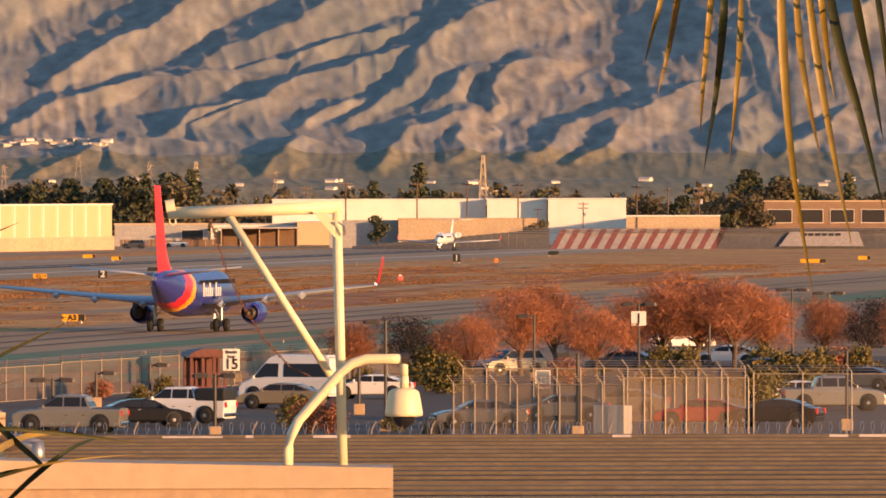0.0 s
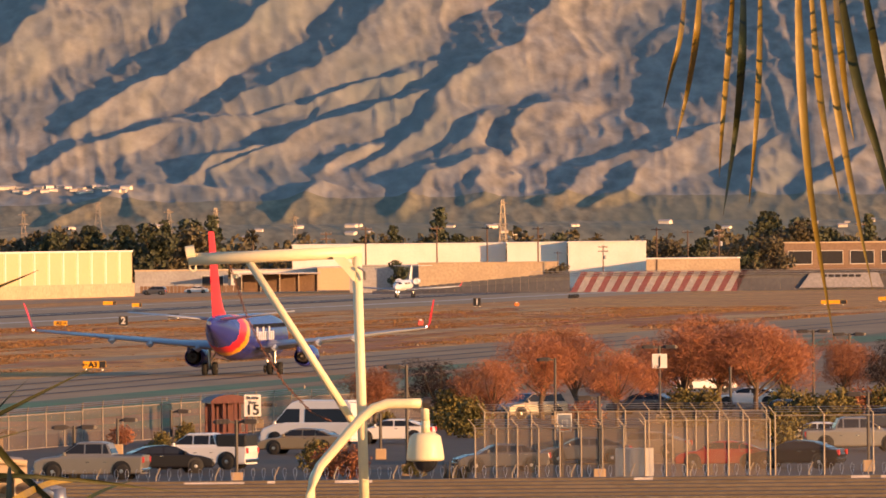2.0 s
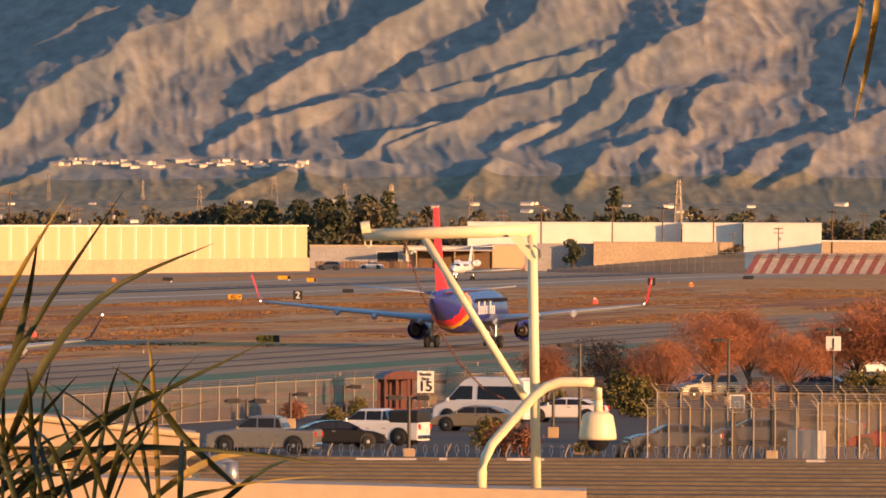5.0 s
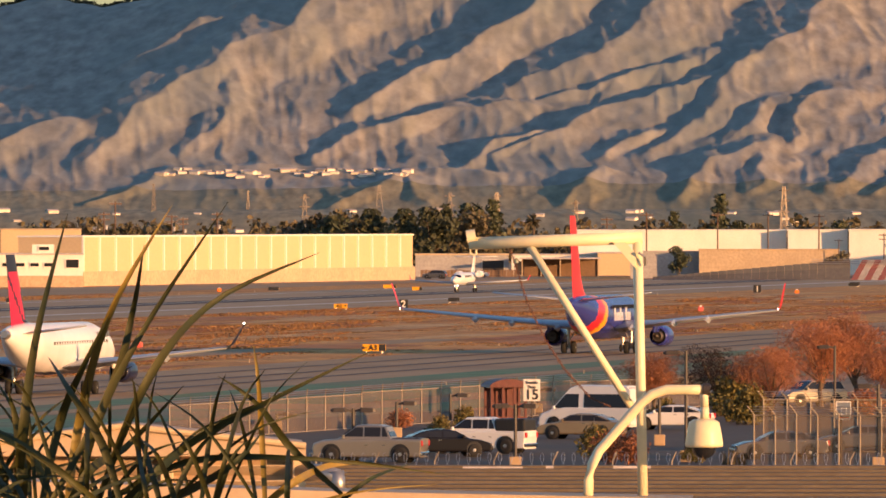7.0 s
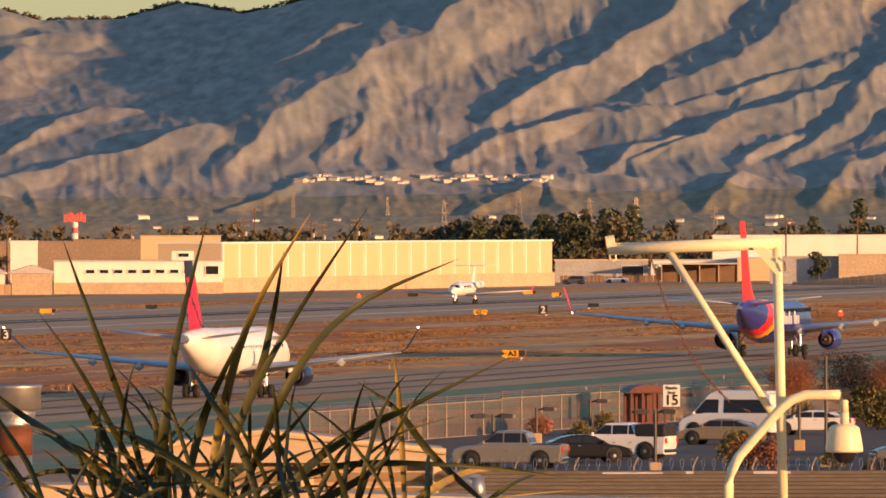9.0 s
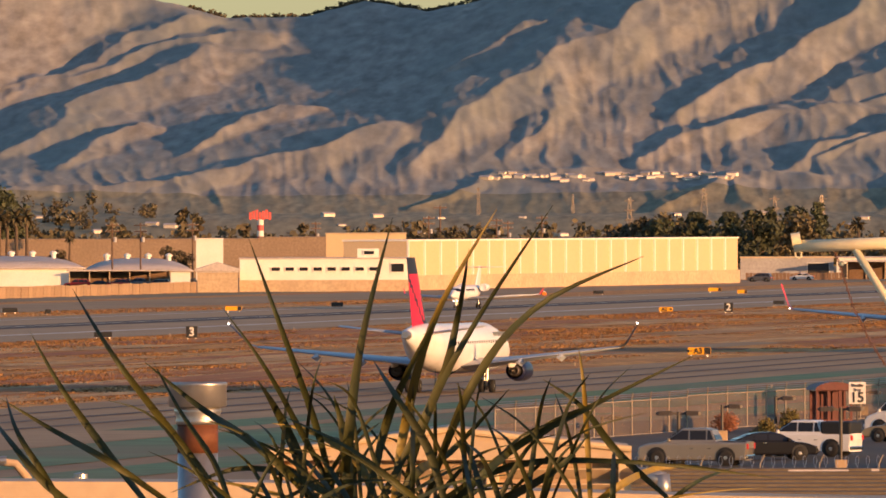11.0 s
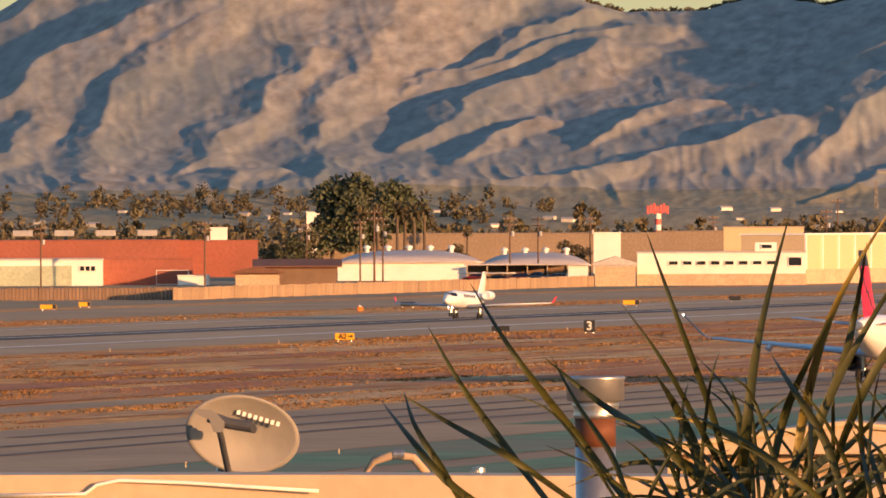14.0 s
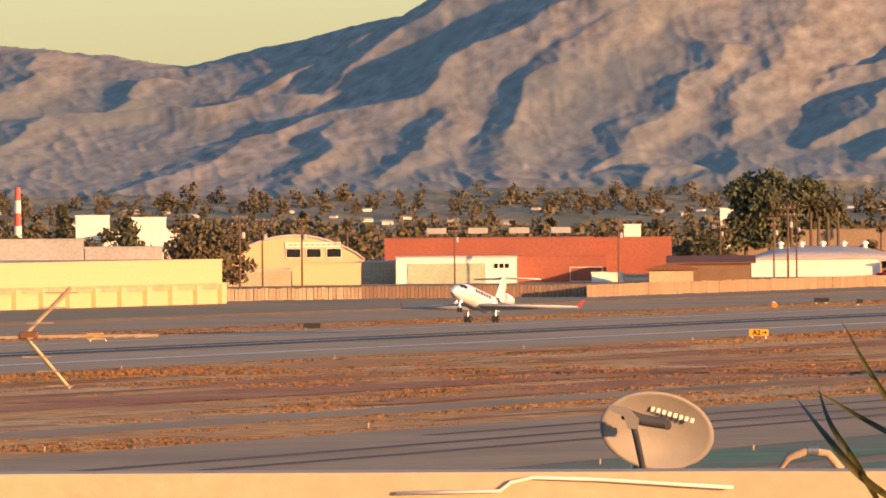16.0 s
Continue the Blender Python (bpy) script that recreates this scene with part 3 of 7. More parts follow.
def red_building():
    c = (-1745, 2153)
    t, n = block("red_building", "large brick-red flat-roofed warehouse", (-2114, 2254), c, 7.4, 60, M_RED, M_RED)
    for i in range(4):
        bm = bmesh.new()
        box(bm, n * (0.2 + 0.2 * i), 15, 8.4, n * (0.2 + 0.2 * i) + 4, 19, 9.6, bevel=0.1)
        part("rooftop_unit", bm, M_GREYWALL, t)
    t, n = block("red_wing", "lower brick-red warehouse wing", (-1890, 2001), (-1721, 1978), 4.6, 14, M_RED, M_RED)
    win(t, n * 0.62, n * 0.95, 0.2, 2.6, material=M_RED, name="door")
    t, n = block("red_building", "brick-red end wing catching the sun", c, (-1606, 2332), 7.2, 14, M_RED, M_RED)


def white_hangar():
    t, n = block("hangar", "white hangar with a pale green sliding door", (-2094, 1981), (-1880, 1968), 4.6, 35, M_WHITE, M_ROOF)
    bm = bmesh.new()
    box(bm, n * 0.1, -0.2, 0.02, n * 0.74, 0, 3.6)
    part("sliding_door", bm, mat("pale green paint", (0.42, 0.46, 0.33), 0.6, grain=2), t, "pale green sliding door")
    for i in range(3):
        win(t, n * (0.81 + 0.045 * i), n * (0.845 + 0.045 * i), 2.7, 3.5)
    block("shed", "low white lean-to shed", (-2154, 1989), (-2094, 1981), 3.8, 30, M_TAN, M_ROOF)


def brown_shed():
    t, n = block("shed", "open timber shed with rusty gabled roof", (-1606, 1963), (-1467, 1976), 2.9, 14, M_BROWN, M_RUST)
    gable_roof(t, n, 14, 3.2, 1.2, M_RUST, True, 1.0)
    t, n = block("shed", "small tan lean-to with dark roof", (-1646, 1953), (-1568, 1958), 2.0, 8, M_TAN, M_RUST)
    gable_roof(t, n, 8, 2.2, 1.0, M_RUST, False, 0.8)
    block("container", "white steel storage container by the fence", (-1748, 1982), (-1692, 1974), 1.6, 3, M_WHITE, M_WHITE)


long_hangar()
office()
block("hangar_annex", "tan panelled hangar end behind the office", (-782, 2165), (-640, 2165), 9.6, 30, M_CREAM, M_TAN)
dome_hangar((-1208, 2088), (-1022, 2088), 2.8, 2.3, 60, 4, "white hangar with broad shallow domed roof and roof vents")
dome_hangar((-1465, 2092), (-1212, 2092), 3.4, 2.2, 60, 5, "white hangar with shallow curved roof and roof vents")
brown_shed()
arch_hangar()
cream_building()
red_building()
white_hangar()
M_TAUPE = mat("taupe wall", (0.27, 0.195, 0.135), 0.8, grain=2, second=(0.22, 0.16, 0.11))
block("warehouse", "long low taupe warehouse behind the hangars", (-1500, 2300), (-900, 2420), 8.2, 50, M_TAUPE, M_TAUPE)
block("warehouse", "long low taupe warehouse with flat roof", (-900, 2440), (-640, 2440), 8.4, 50, M_TAUPE, M_TAUPE)
block("shed", "plain white box building with flat roof", (-1012, 2290), (-964, 2290), 8.4, 20, M_WHITE, M_WHITE)

# sheds beyond the taxiway's end
# the grey wall puts the shade on this front into its colour
t, n = block("terminal_shed", "pale shed with shade-grey wall and near-black bay panels", (-49, 2245), (116, 2245), 4.4, 25, M_GREYWALL, M_CREAM)
# flat near-black panels paint in the shade inside the bays
win(t, n * 0.72, n * 0.95, 0.1, 3.3, material=M_DARK, name="bay_shade")
t, n = block("terminal_shed", "low pale shed with near-black panels for shaded bays", (121, 2287), (276, 2287), 4.2, 25, M_WHITE, M_ROOF)
win(t, n * 0.05, n * 0.3, 0.1, 3.0, material=M_DARK, name="bay_shade")
win(t, n * 0.4, n * 0.75, 0.1, 3.0, material=M_DARK, name="bay_shade")
block("terminal_shed", "cream box building with flat roof", (274, 2266), (358, 2287), 4.6, 25, M_CREAM, M_ROOF)


def carport(a, b, h, deep, posts, label):
    m, n = frame_of(a, b)
    t = thing("carport", label, "carport", m)
    bm = bmesh.new()
    box(bm, -0.5, -0.5, h, n + 0.5, deep, h + 0.3, bevel=0.05)
    part("roof", bm, M_ROOF, t)
    bm = bmesh.new()
    box(bm, 0, deep - 0.6, 0, n, deep - 0.3, h)
    part("back_wall", bm, M_BROWN, t)
    for i in range(posts):
        for y in (0.0, deep - 0.9):
            bm = bmesh.new()
            x = n * i / (posts - 1)
            box(bm, x - 0.1, y - 0.1, 0, x + 0.1, y + 0.1, h)
            part("post", bm, M_TAN, t)


carport((-1236, 2030), (-1058, 2030), 3.1, 8, 6, "open carport with pale flat roof and dark interior")
carport((140, 2235), (275, 2235), 3.6, 9, 5, "open shed with flat roof on tan posts")
# the big white warehouse
W0 = 2320
t, n = block("warehouse", "big white flat-roofed warehouse in low sun", (230, W0 - 20), (608, W0 - 20), 9.2, 60, M_WHITE, M_WHITE)
t, n = block("warehouse", "big white flat-roofed warehouse in low sun", (610, W0 - 24), (716, W0 - 24), 9.25, 60, M_WHITE, M_WHITE)
t, n = block("warehouse", "big white flat-roofed warehouse end block", (718, W0 - 28), (856, W0 - 28), 9.3, 60, M_WHITE, M_WHITE)
block("boundary_building", "low tan boundary building", (453, 2172), (701, 2172), 5.6, 10, M_TAN, M_TAN)
block("boundary_building", "grey low boundary building", (331, 2178), (453, 2178), 5.2, 10, M_GREYWALL, M_GREYWALL)
block("boundary_building", "pale low building beyond the blast wall", (856, 2200), (1022, 2200), 6.0, 20, M_TAN, M_WHITE)
t, n = block("hotel", "tan flat building with near-black panels for shaded recesses", (1100, 2250), (1492, 2250), 8.8, 30, mat("brown stucco", (0.27, 0.18, 0.12), 0.85, grain=2), M_CREAM)
# near-black panels stand in for the shade in the recesses
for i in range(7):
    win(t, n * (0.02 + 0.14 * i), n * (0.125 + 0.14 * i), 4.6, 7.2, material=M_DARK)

# the blast wall at the runway's end
def blast_wall():
    m, n = frame_of((371, 2122), (1633, 2122))
    t = thing("blast_wall", "curved steel blast wall with red and white stripes", "blast wall", m)
    # stripe paints are darkened to carry the shade lying over the wall
    mats = [mat("dark corrugated steel", (0.12, 0.115, 0.11), 0.6, 0.2, grain=1.5), mat("shade-dimmed red stripe paint", (0.2, 0.075, 0.075), 0.7, grain=2), mat("faded, shade-dimmed white stripe paint", (0.31, 0.29, 0.28), 0.7, grain=2)]
    per = F / 2122.0
    x_s0, x_s1 = 350 / per, 645 / per
    k = 0
    x = 0.0
    step = (x_s1 - x_s0) / 25
    edges = [0.0, x_s0] + [x_s0 + step * (i + 1) for i in range(25)] + [n]
    for i in range(len(edges) - 1):
        bm = bmesh.new()
        mi = 0 if i in (0, len(edges) - 2) else (1 + (i % 2 == 0))
        count = 24 if mi == 0 else 1
        for c in range(count):
            a = edges[i] + (edges[i + 1] - edges[i]) * c / count
            b = edges[i] + (edges[i + 1] - edges[i]) * (c + 1) / count - 0.03
            rings = []
            grown = 0.15 + 0.85 * (c + 1) / count if i == 0 else 1.0
            for z, y in ((0, -1.6), (1.2 * grown, -0.9), (2.4 * grown, -0.3), (3.9 * grown, 0.0)):
                lean = z * 0.55 if mi else 0
                rings.append([Vector((a + lean, y, z)), Vector((b + lean, y, z)), Vector((b + lean, y + 0.12, z)), Vector((a + lean, y + 0.12, z))])
            loft(bm, rings)
        part("panel", bm, mats[mi], t)
    for z in (3.2, 3.6, 4.05):
        bm = bmesh.new()
        tube(bm, [(x_s0 * 0.8, -0.5, z), (n, -0.5, z)], 0.06, 6)
        part("rail", bm, M_STEEL, t)
    bm = bmesh.new()
    a = 755 / per
    quad(bm, Vector((a, -2.0, 0.5)), Vector((a + 150 / per, -2.0, 0.5)), Vector((a + 140 / per, -0.6, 3.3)), Vector((a + 20 / per, -0.6, 3.3)))
    part("banner", bm, mats[2], t, "pale advertising banner")
    for i in range(6):
        bm = bmesh.new()
        box(bm, a + (40 + 12 * i) / per, -1.05, 2.5, a + (49 + 12 * i) / per, -0.98, 3.0)
        part("banner_bar", bm, M_DARK, t)


blast_wall()

M_GREYB = mat("greyed boards", (0.3, 0.23, 0.16), 0.85, grain=3, per=0.2)
# the board fence along the far side
def board_fence(a, b, h, label, material, count):
    m, n = frame_of(a, b, False)
    t = thing("fence", label, "fence", m)
    bm = bmesh.new()
    box(bm, 0.02, 0, 0.03, n / count - 0.06, 0.1, h)
    p0 = part("board", bm, material, t)
    for i in range(1, count):
        p = new("board", p0.data)
        p.parent = t
        p.location = (n * i / count, random.uniform(-0.05, 0.05), random.uniform(-0.12, 0.05))
    return t


board_fence((-2393, 1614), (-2154, 1635), 1.8, "greyed board fence before the hangars", M_GREYB, 36)
board_fence((-2154, 1635), (-1756, 1642), 1.9, "weathered brown board fence along the airfield", M_BROWN, 60)
board_fence((-1756, 1631), (-1011, 1902), 1.9, "sun-bleached tan board fence along the airfield", mat("bleached boards", (0.33, 0.225, 0.14), 0.85, grain=3, per=0.12), 110)

board_fence((-40, 2222), (132, 2222), 1.5, "low brown board fence before the sheds", M_BROWN, 26)

# ---- aircraft: x to the right wing, y to the nose, z up, standing on the main wheels ----


M_SOOT = mat("sooty exhaust metal", (0.09, 0.08, 0.075), 0.5, 0.7, grain=6)


def wheel(name, r, wide, parent, place):
    bm = bmesh.new()
    lathe(bm, [(r * 0.55, -wide / 2), (r * 0.92, -wide / 2), (r, -wide * 0.25), (r, wide * 0.25), (r * 0.92, wide / 2), (r * 0.55, wide / 2)], 20, pose(0, 0, 0, 0, 90, 0))
    w = part(name, bm, M_TYRE, parent, "", True)
    w.location = place
    bm = bmesh.new()
    lathe(bm, [(0.05, -wide * 0.52), (r * 0.55, -wide * 0.45), (r * 0.55, wide * 0.45), (0.05, wide * 0.52)], 14, pose(0, 0, 0, 0, 90, 0))
    part("rim", bm, M_RIM, w)
    return w


def wing(parent, name, sx, root, tip, material, thick=0.12, mid=None):
    """root, tip, mid: (x, leading y, trailing y, z)."""
    bm = bmesh.new()
    rings = []
    for x, yl, yt, z in [root] + ([mid] if mid else []) + [tip]:
        c = yl - yt
        up = [(0, 0), (0.08, 0.5), (0.3, 0.62), (0.65, 0.36), (1, 0.03), (1, -0.03), (0.6, -0.3), (0.3, -0.4), (0.08, -0.3)]
        rings.append([Vector((sx * x, yl - c * f, z + h * c * thick)) for f, h in up])
    if sx < 0:
        rings = [r[::-1] for r in rings]
    loft(bm, rings)
    bmesh.ops.recalc_face_normals(bm, faces=bm.faces[:])
    return part(name, bm, material, parent, "", True)


def fin(parent, name, pts, thick, material, x=0.0, paint=None, label=""):
    """An upright blade: (leading y, trailing y, z) from the root up."""
    bm = bmesh.new()
    rings = []
    for i, (yl, yt, z) in enumerate(pts):
        c = yl - yt
        w = thick * (1 - 0.6 * i / (len(pts) - 1))
        chord = [0, 0.05, 0.12, 0.2, 0.3, 0.4, 0.5, 0.6, 0.7, 0.8, 0.9, 1.0]
        fat = [0.1, 0.6, 0.9, 1.0, 0.98, 0.92, 0.82, 0.7, 0.56, 0.4, 0.24, 0.06]
        rings.append([Vector((x + w * 0.5 * q, yl - c * f, z)) for f, q in zip(chord, fat)] + [Vector((x - w * 0.5 * q, yl - c * f, z)) for f, q in zip(chord[::-1], fat[::-1])])
    loft(bm, rings, True, paint)
    return part(name, bm, material, parent, label)


def fuselage(parent, rings, mats, paint, n=40, name="fuselage"):
    """rings: (y, centre z, half width, half height)."""
    ys = [r[0] for r in rings]
    bm = bmesh.new()
    out = []
    steps = np.linspace(ys[0], ys[-1], 110)
    for y in steps:
        zc, a, b = (float(np.interp(y, ys, [r[i] for r in rings])) for i in (1, 2, 3))
        out.append([Vector((a * math.sin(2 * math.pi * j / n), y, zc + b * math.cos(2 * math.pi * j / n))) for j in range(n)])
    loft(bm, out, True, paint)
    bmesh.ops.recalc_face_normals(bm, faces=bm.faces[:])
    return part(name, bm, mats, parent, "", True)


def engine(parent, x, y, z, r, length, material, core=M_SOOT):
    bm = bmesh.new()
    lathe(bm, [(r * 0.78, length * 0.5), (r * 0.9, length * 0.52), (r, length * 0.4), (r * 1.03, length * 0.1), (r * 0.95, -length * 0.25), (r * 0.8, -length * 0.5), (r * 0.74, -length * 0.5), (r * 0.74, length * 0.45)], 28, pose(x, y, z, -90, 0, 0))
    e = part("engine", bm, material, parent, "", True)
    bm = bmesh.new()
    lathe(bm, [(r * 0.74, 0.0), (r * 0.72, -0.1), (r * 0.55, -0.12)], 28, pose(x, y, z, -90, 0, 0))
    part("fan", bm, M_DARK, e)
    bm = bmesh.new()
    lathe(bm, [(r * 0.6, -length * 0.1), (r * 0.58, -length * 0.5), (r * 0.45, -length * 0.66), (r * 0.4, -length * 0.66), (r * 0.25, -length * 0.6), (r * 0.03, -length * 0.85)], 20, pose(x, y, z, -90, 0, 0))
    part("exhaust_cone", bm, core, e, "", True)
    return e


def gear(parent, x, y, height, r, wide, gap):
    bm = bmesh.new()
    tube(bm, [(x, y, r), (x, y, height)], 0.13, 10)
    tube(bm, [(x - gap, y, r), (x + gap, y, r)], 0.09, 8)
    tube(bm, [(x, y, r + 0.5), (x * 0.7, y, height)], 0.06, 6)
    part("gear_leg", bm, M_STEEL, parent)
    for k in (-1, 1):
        wheel("wheel", r, wide, parent, (x + k * gap, y, r))


P_BLUE = mat("glossy violet-blue aircraft paint", (0.03, 0.04, 0.24), 0.25, grain=1, vary=0.05, bump=0.0, spec=0.6)
P_RED = mat("glossy red aircraft paint", (0.75, 0.03, 0.05), 0.3, grain=1, vary=0.05, bump=0.0)
P_ORANGE = mat("glossy orange aircraft paint", (0.9, 0.4, 0.03), 0.3, grain=1, vary=0.05, bump=0.0)
P_WHITE = mat("white aircraft paint", (0.8, 0.79, 0.77), 0.25, grain=1, vary=0.03, bump=0.0)
P_WING = mat("grey wing paint", (0.4, 0.43, 0.47), 0.35, grain=1, vary=0.06, bump=0.0)
P_NAVY = mat("navy aircraft paint", (0.012, 0.016, 0.05), 0.3, grain=1, vary=0.05, bump=0.0)
P_CRIMSON = mat("crimson aircraft paint", (0.62, 0.02, 0.08), 0.3, grain=1, vary=0.05, bump=0.0)
L_WHITE = glow("white position light", (1.0, 0.95, 0.85), 2.5)


def nav_light(parent, p, r=0.08):
    bm = bmesh.new()
    lathe(bm, [(0.01, -r), (r * 0.8, -r * 0.5), (r, 0), (r * 0.8, r * 0.5), (0.01, r)], 10, pose(*p))
    part("position_light", bm, L_WHITE, parent)


def airliner_blue():
    t = thing("airliner", "violet-blue twin-jet airliner with red and orange tail bands, taxiing away", "airplane")

    def paint(c):
        k = c.y - 0.95 * (c.z - 3.3)
        if c.z < 1.75 and c.y > -8:
            return 0
        if k > -6.3:
            return 0
        if k > -7.6:
            return 2
        if k > -9.9:
            return 1
        return 0
    fuselage(t, [(-16.0, 4.55, 0.12, 0.2), (-15.2, 4.5, 0.4, 0.55), (-13, 4.25, 0.85, 1.05), (-10, 3.8, 1.4, 1.55), (-7, 3.45, 1.75, 1.87), (-4, 3.3, 1.88, 2.0), (10, 3.3, 1.88, 2.0), (13.5, 3.2, 1.75, 1.85), (15.8, 3.0, 1.3, 1.35), (17.0, 2.8, 0.7, 0.75), (17.6, 2.7, 0.1, 0.1)], [P_BLUE, P_RED, P_ORANGE], paint)
    for sx in (-1, 1):
        w = wing(t, "wing", sx, (1.2, 6.2, -2.0, 2.25), (17.0, -4.4, -6.0, 4.0), P_WING, 0.13, (5.6, 2.0, -2.3, 2.75))
        bm = bmesh.new()
        rings = []
        for x, yl, yt, z in ((17.0, -4.4, -6.0, 4.0), (17.35, -5.0, -6.2, 4.35), (17.9, -6.3, -6.95, 6.4)):
            rings.append([Vector((sx * x, yl, z)), Vector((sx * (x + 0.06), (yl + yt) / 2, z)), Vector((sx * x, yt, z)), Vector((sx * (x - 0.06), (yl + yt) / 2, z))])
        loft(bm, rings)
        bmesh.ops.recalc_face_normals(bm, faces=bm.faces[:])
        part("winglet", bm, P_RED, w, "red blended winglet")
        nav_light(w, (sx * 17.2, -6.25, 4.1))
        for x in (3.4, 7.4, 10.6):
            bm = bmesh.new()
            z = 2.35 + (x - 1.2) * 0.11
            loft(bm, [[Vector((sx * x + 0.16 * a, y, z - 0.25 + b * h)) for a, b in ((-1, 0), (0, 1), (1, 0), (0, -1))] for y, h in ((-0.5 - x * 0.25, 0.05), (-1.8 - x * 0.25, 0.35), (-3.4 - x * 0.25, 0.12))])
            part("flap_fairing", bm, P_WING, w)
        wing(t, "tailplane", sx, (0.5, -10.8, -14.2, 4.9), (7.15, -14.4, -15.6, 5.6), P_WING, 0.09)
        engine(t, sx * 4.83, 4.6, 1.55, 0.95, 3.6, P_BLUE)
        bm = bmesh.new()
        box(bm, sx * 4.83 - 0.12, 0.5, 1.9, sx * 4.83 + 0.12, 5.0, 2.7, bevel=0.05)
        part("pylon", bm, P_BLUE, t)
        gear(t, sx * 2.86, 0, 2.4, 0.56, 0.42, 0.44)
    gear(t, 0, 12.6, 2.2, 0.34, 0.2, 0.2)
    fin(t, "tail_fin", [(-6.5, -14.2, 4.7), (-9.3, -14.6, 5.8), (-10.6, -14.9, 7.0), (-13.4, -16.0, 12.45)], 0.5, [P_RED, P_BLUE], paint=lambda c: 0, label="red tail fin")
    bm = bmesh.new()
    tube(bm, [(0, -15.7, 4.6), (0, -16.3, 4.65)], 0.16, 10)
    part("exhaust_pipe", bm, M_STEEL, t)
    for i in range(9):
        bm = bmesh.new()
        y = -3.2 + i * 1.0
        a = 1.895
        box(bm, a - 0.05, y, 3.0, a + 0.02, y + 0.45, 3.75 + 0.4 * (i % 3 == 0))
        part("lettering_bar", bm, P_WHITE, t)
    for i in range(24):
        bm = bmesh.new()
        y = -4 + i * 0.72
        box(bm, 1.72, y, 4.05, 1.8, y + 0.26, 4.4)
        part("cabin_window", bm, M_GLASS, t)
    return t


def airliner_white():
    t = thing("airliner", "white regional twin-jet airliner with red and navy tail, taxiing away", "airplane")

    def paint(c):
        return 1 if c.z < 1.62 and -9 < c.y < 8 else 0
    fuselage(t, [(-14.2, 4.3, 0.1, 0.15), (-13.8, 4.25, 0.42, 0.5), (-11.5, 3.95, 0.85, 1.0), (-8.5, 3.55, 1.38, 1.55), (-5, 3.28, 1.55, 1.75), (-2, 3.18, 1.58, 1.82), (10, 3.18, 1.58, 1.8), (13.5, 3.0, 1.35, 1.5), (15.7, 2.75, 0.95, 1.05), (17.0, 2.5, 0.35, 0.4), (17.3, 2.45, 0.05, 0.05)], [P_WHITE, P_NAVY], paint)
    bm = bmesh.new()
    tube(bm, [(0, -13.6, 4.27), (0, -14.5, 4.32)], 0.4, 16, 0.24)
    part("exhaust_cone", bm, M_STEEL, t)
    for sx in (-1, 1):
        w = wing(t, "wing", sx, (1.0, 5.0, -1.8, 1.9), (12.6, -3.0, -4.4, 3.3), P_WING, 0.13, (4.4, 1.9, -1.9, 2.3))
        bm = bmesh.new()
        rings = []
        for x, yl, yt, z in ((12.6, -3.0, -4.4, 3.3), (13.2, -3.8, -4.7, 3.55), (14.3, -5.4, -5.8, 5.0)):
            rings.append([Vector((sx * x, yl, z)), Vector((sx * (x + 0.05), (yl + yt) / 2, z)), Vector((sx * x, yt, z)), Vector((sx * (x - 0.05), (yl + yt) / 2, z))])
        loft(bm, rings)
        bmesh.ops.recalc_face_normals(bm, faces=bm.faces[:])
        part("winglet", bm, P_NAVY, w, "dark blue winglet")
        nav_light(w, (sx * 14.3, -5.8, 5.05), 0.08)
        for x in (5.6, 8.6):
            bm = bmesh.new()
            z = 1.9 + (x - 1.0) * 0.12
            loft(bm, [[Vector((sx * x + 0.14 * a, y, z - 0.22 + b * h)) for a, b in ((-1, 0), (0, 1), (1, 0), (0, -1))] for y, h in ((0.2 - x * 0.35, 0.05), (-1.0 - x * 0.3, 0.32), (-2.3 - x * 0.3, 0.1))])
            part("flap_fairing", bm, P_WING, w)
        wing(t, "tailplane", sx, (0.4, -9.4, -12.0, 4.3), (5.0, -11.8, -13.2, 4.9), P_WING, 0.09)
        engine(t, sx * 4.15, 3.4, 1.55, 0.78, 3.0, P_NAVY)
        bm = bmesh.new()
        box(bm, sx * 4.15 - 0.1, 0.2, 1.8, sx * 4.15 + 0.1, 3.6, 2.3, bevel=0.04)
        part("pylon", bm, P_WHITE, t)
        gear(t, sx * 2.6, 0, 2.0, 0.48, 0.34, 0.36)
    gear(t, 0, 11.4, 2.0, 0.3, 0.18, 0.18)

    def tail_paint(c):
        if c.z > 8.7:
            return 1
        lead = -8.2 - 3.2 * (c.z - 5.3) / 4.5
        if c.z < 7.2 and c.y > lead - 0.9 + 0.1 * (c.z - 5):
            return 1
        return 1 if abs((c.z - 6.9) + 0.8 * (c.y + 11.6)) < 0.2 else 0
    pts = [(-6.6 - 0.62 * i * 0.30, -12.2 - 0.13 * i * 0.3, 4.4 + i * 0.3) for i in range(0, 3)]
    pts += [(-8.2 - 3.2 * k, -12.4 - 1.6 * k, 5.3 + 4.5 * k) for k in np.linspace(0, 1, 24)]
    fin(t, "tail_fin", pts, 0.4, [P_CRIMSON, P_NAVY], paint=tail_paint, label="red and navy tail fin")
    for i in range(22):
        bm = bmesh.new()
        y = -6 + i * 0.78
        box(bm, 1.5, y, 3.5, 1.56, y + 0.18, 3.72)
        part("cabin_window", bm, M_GLASS, t)
    for i in range(5):
        bm = bmesh.new()
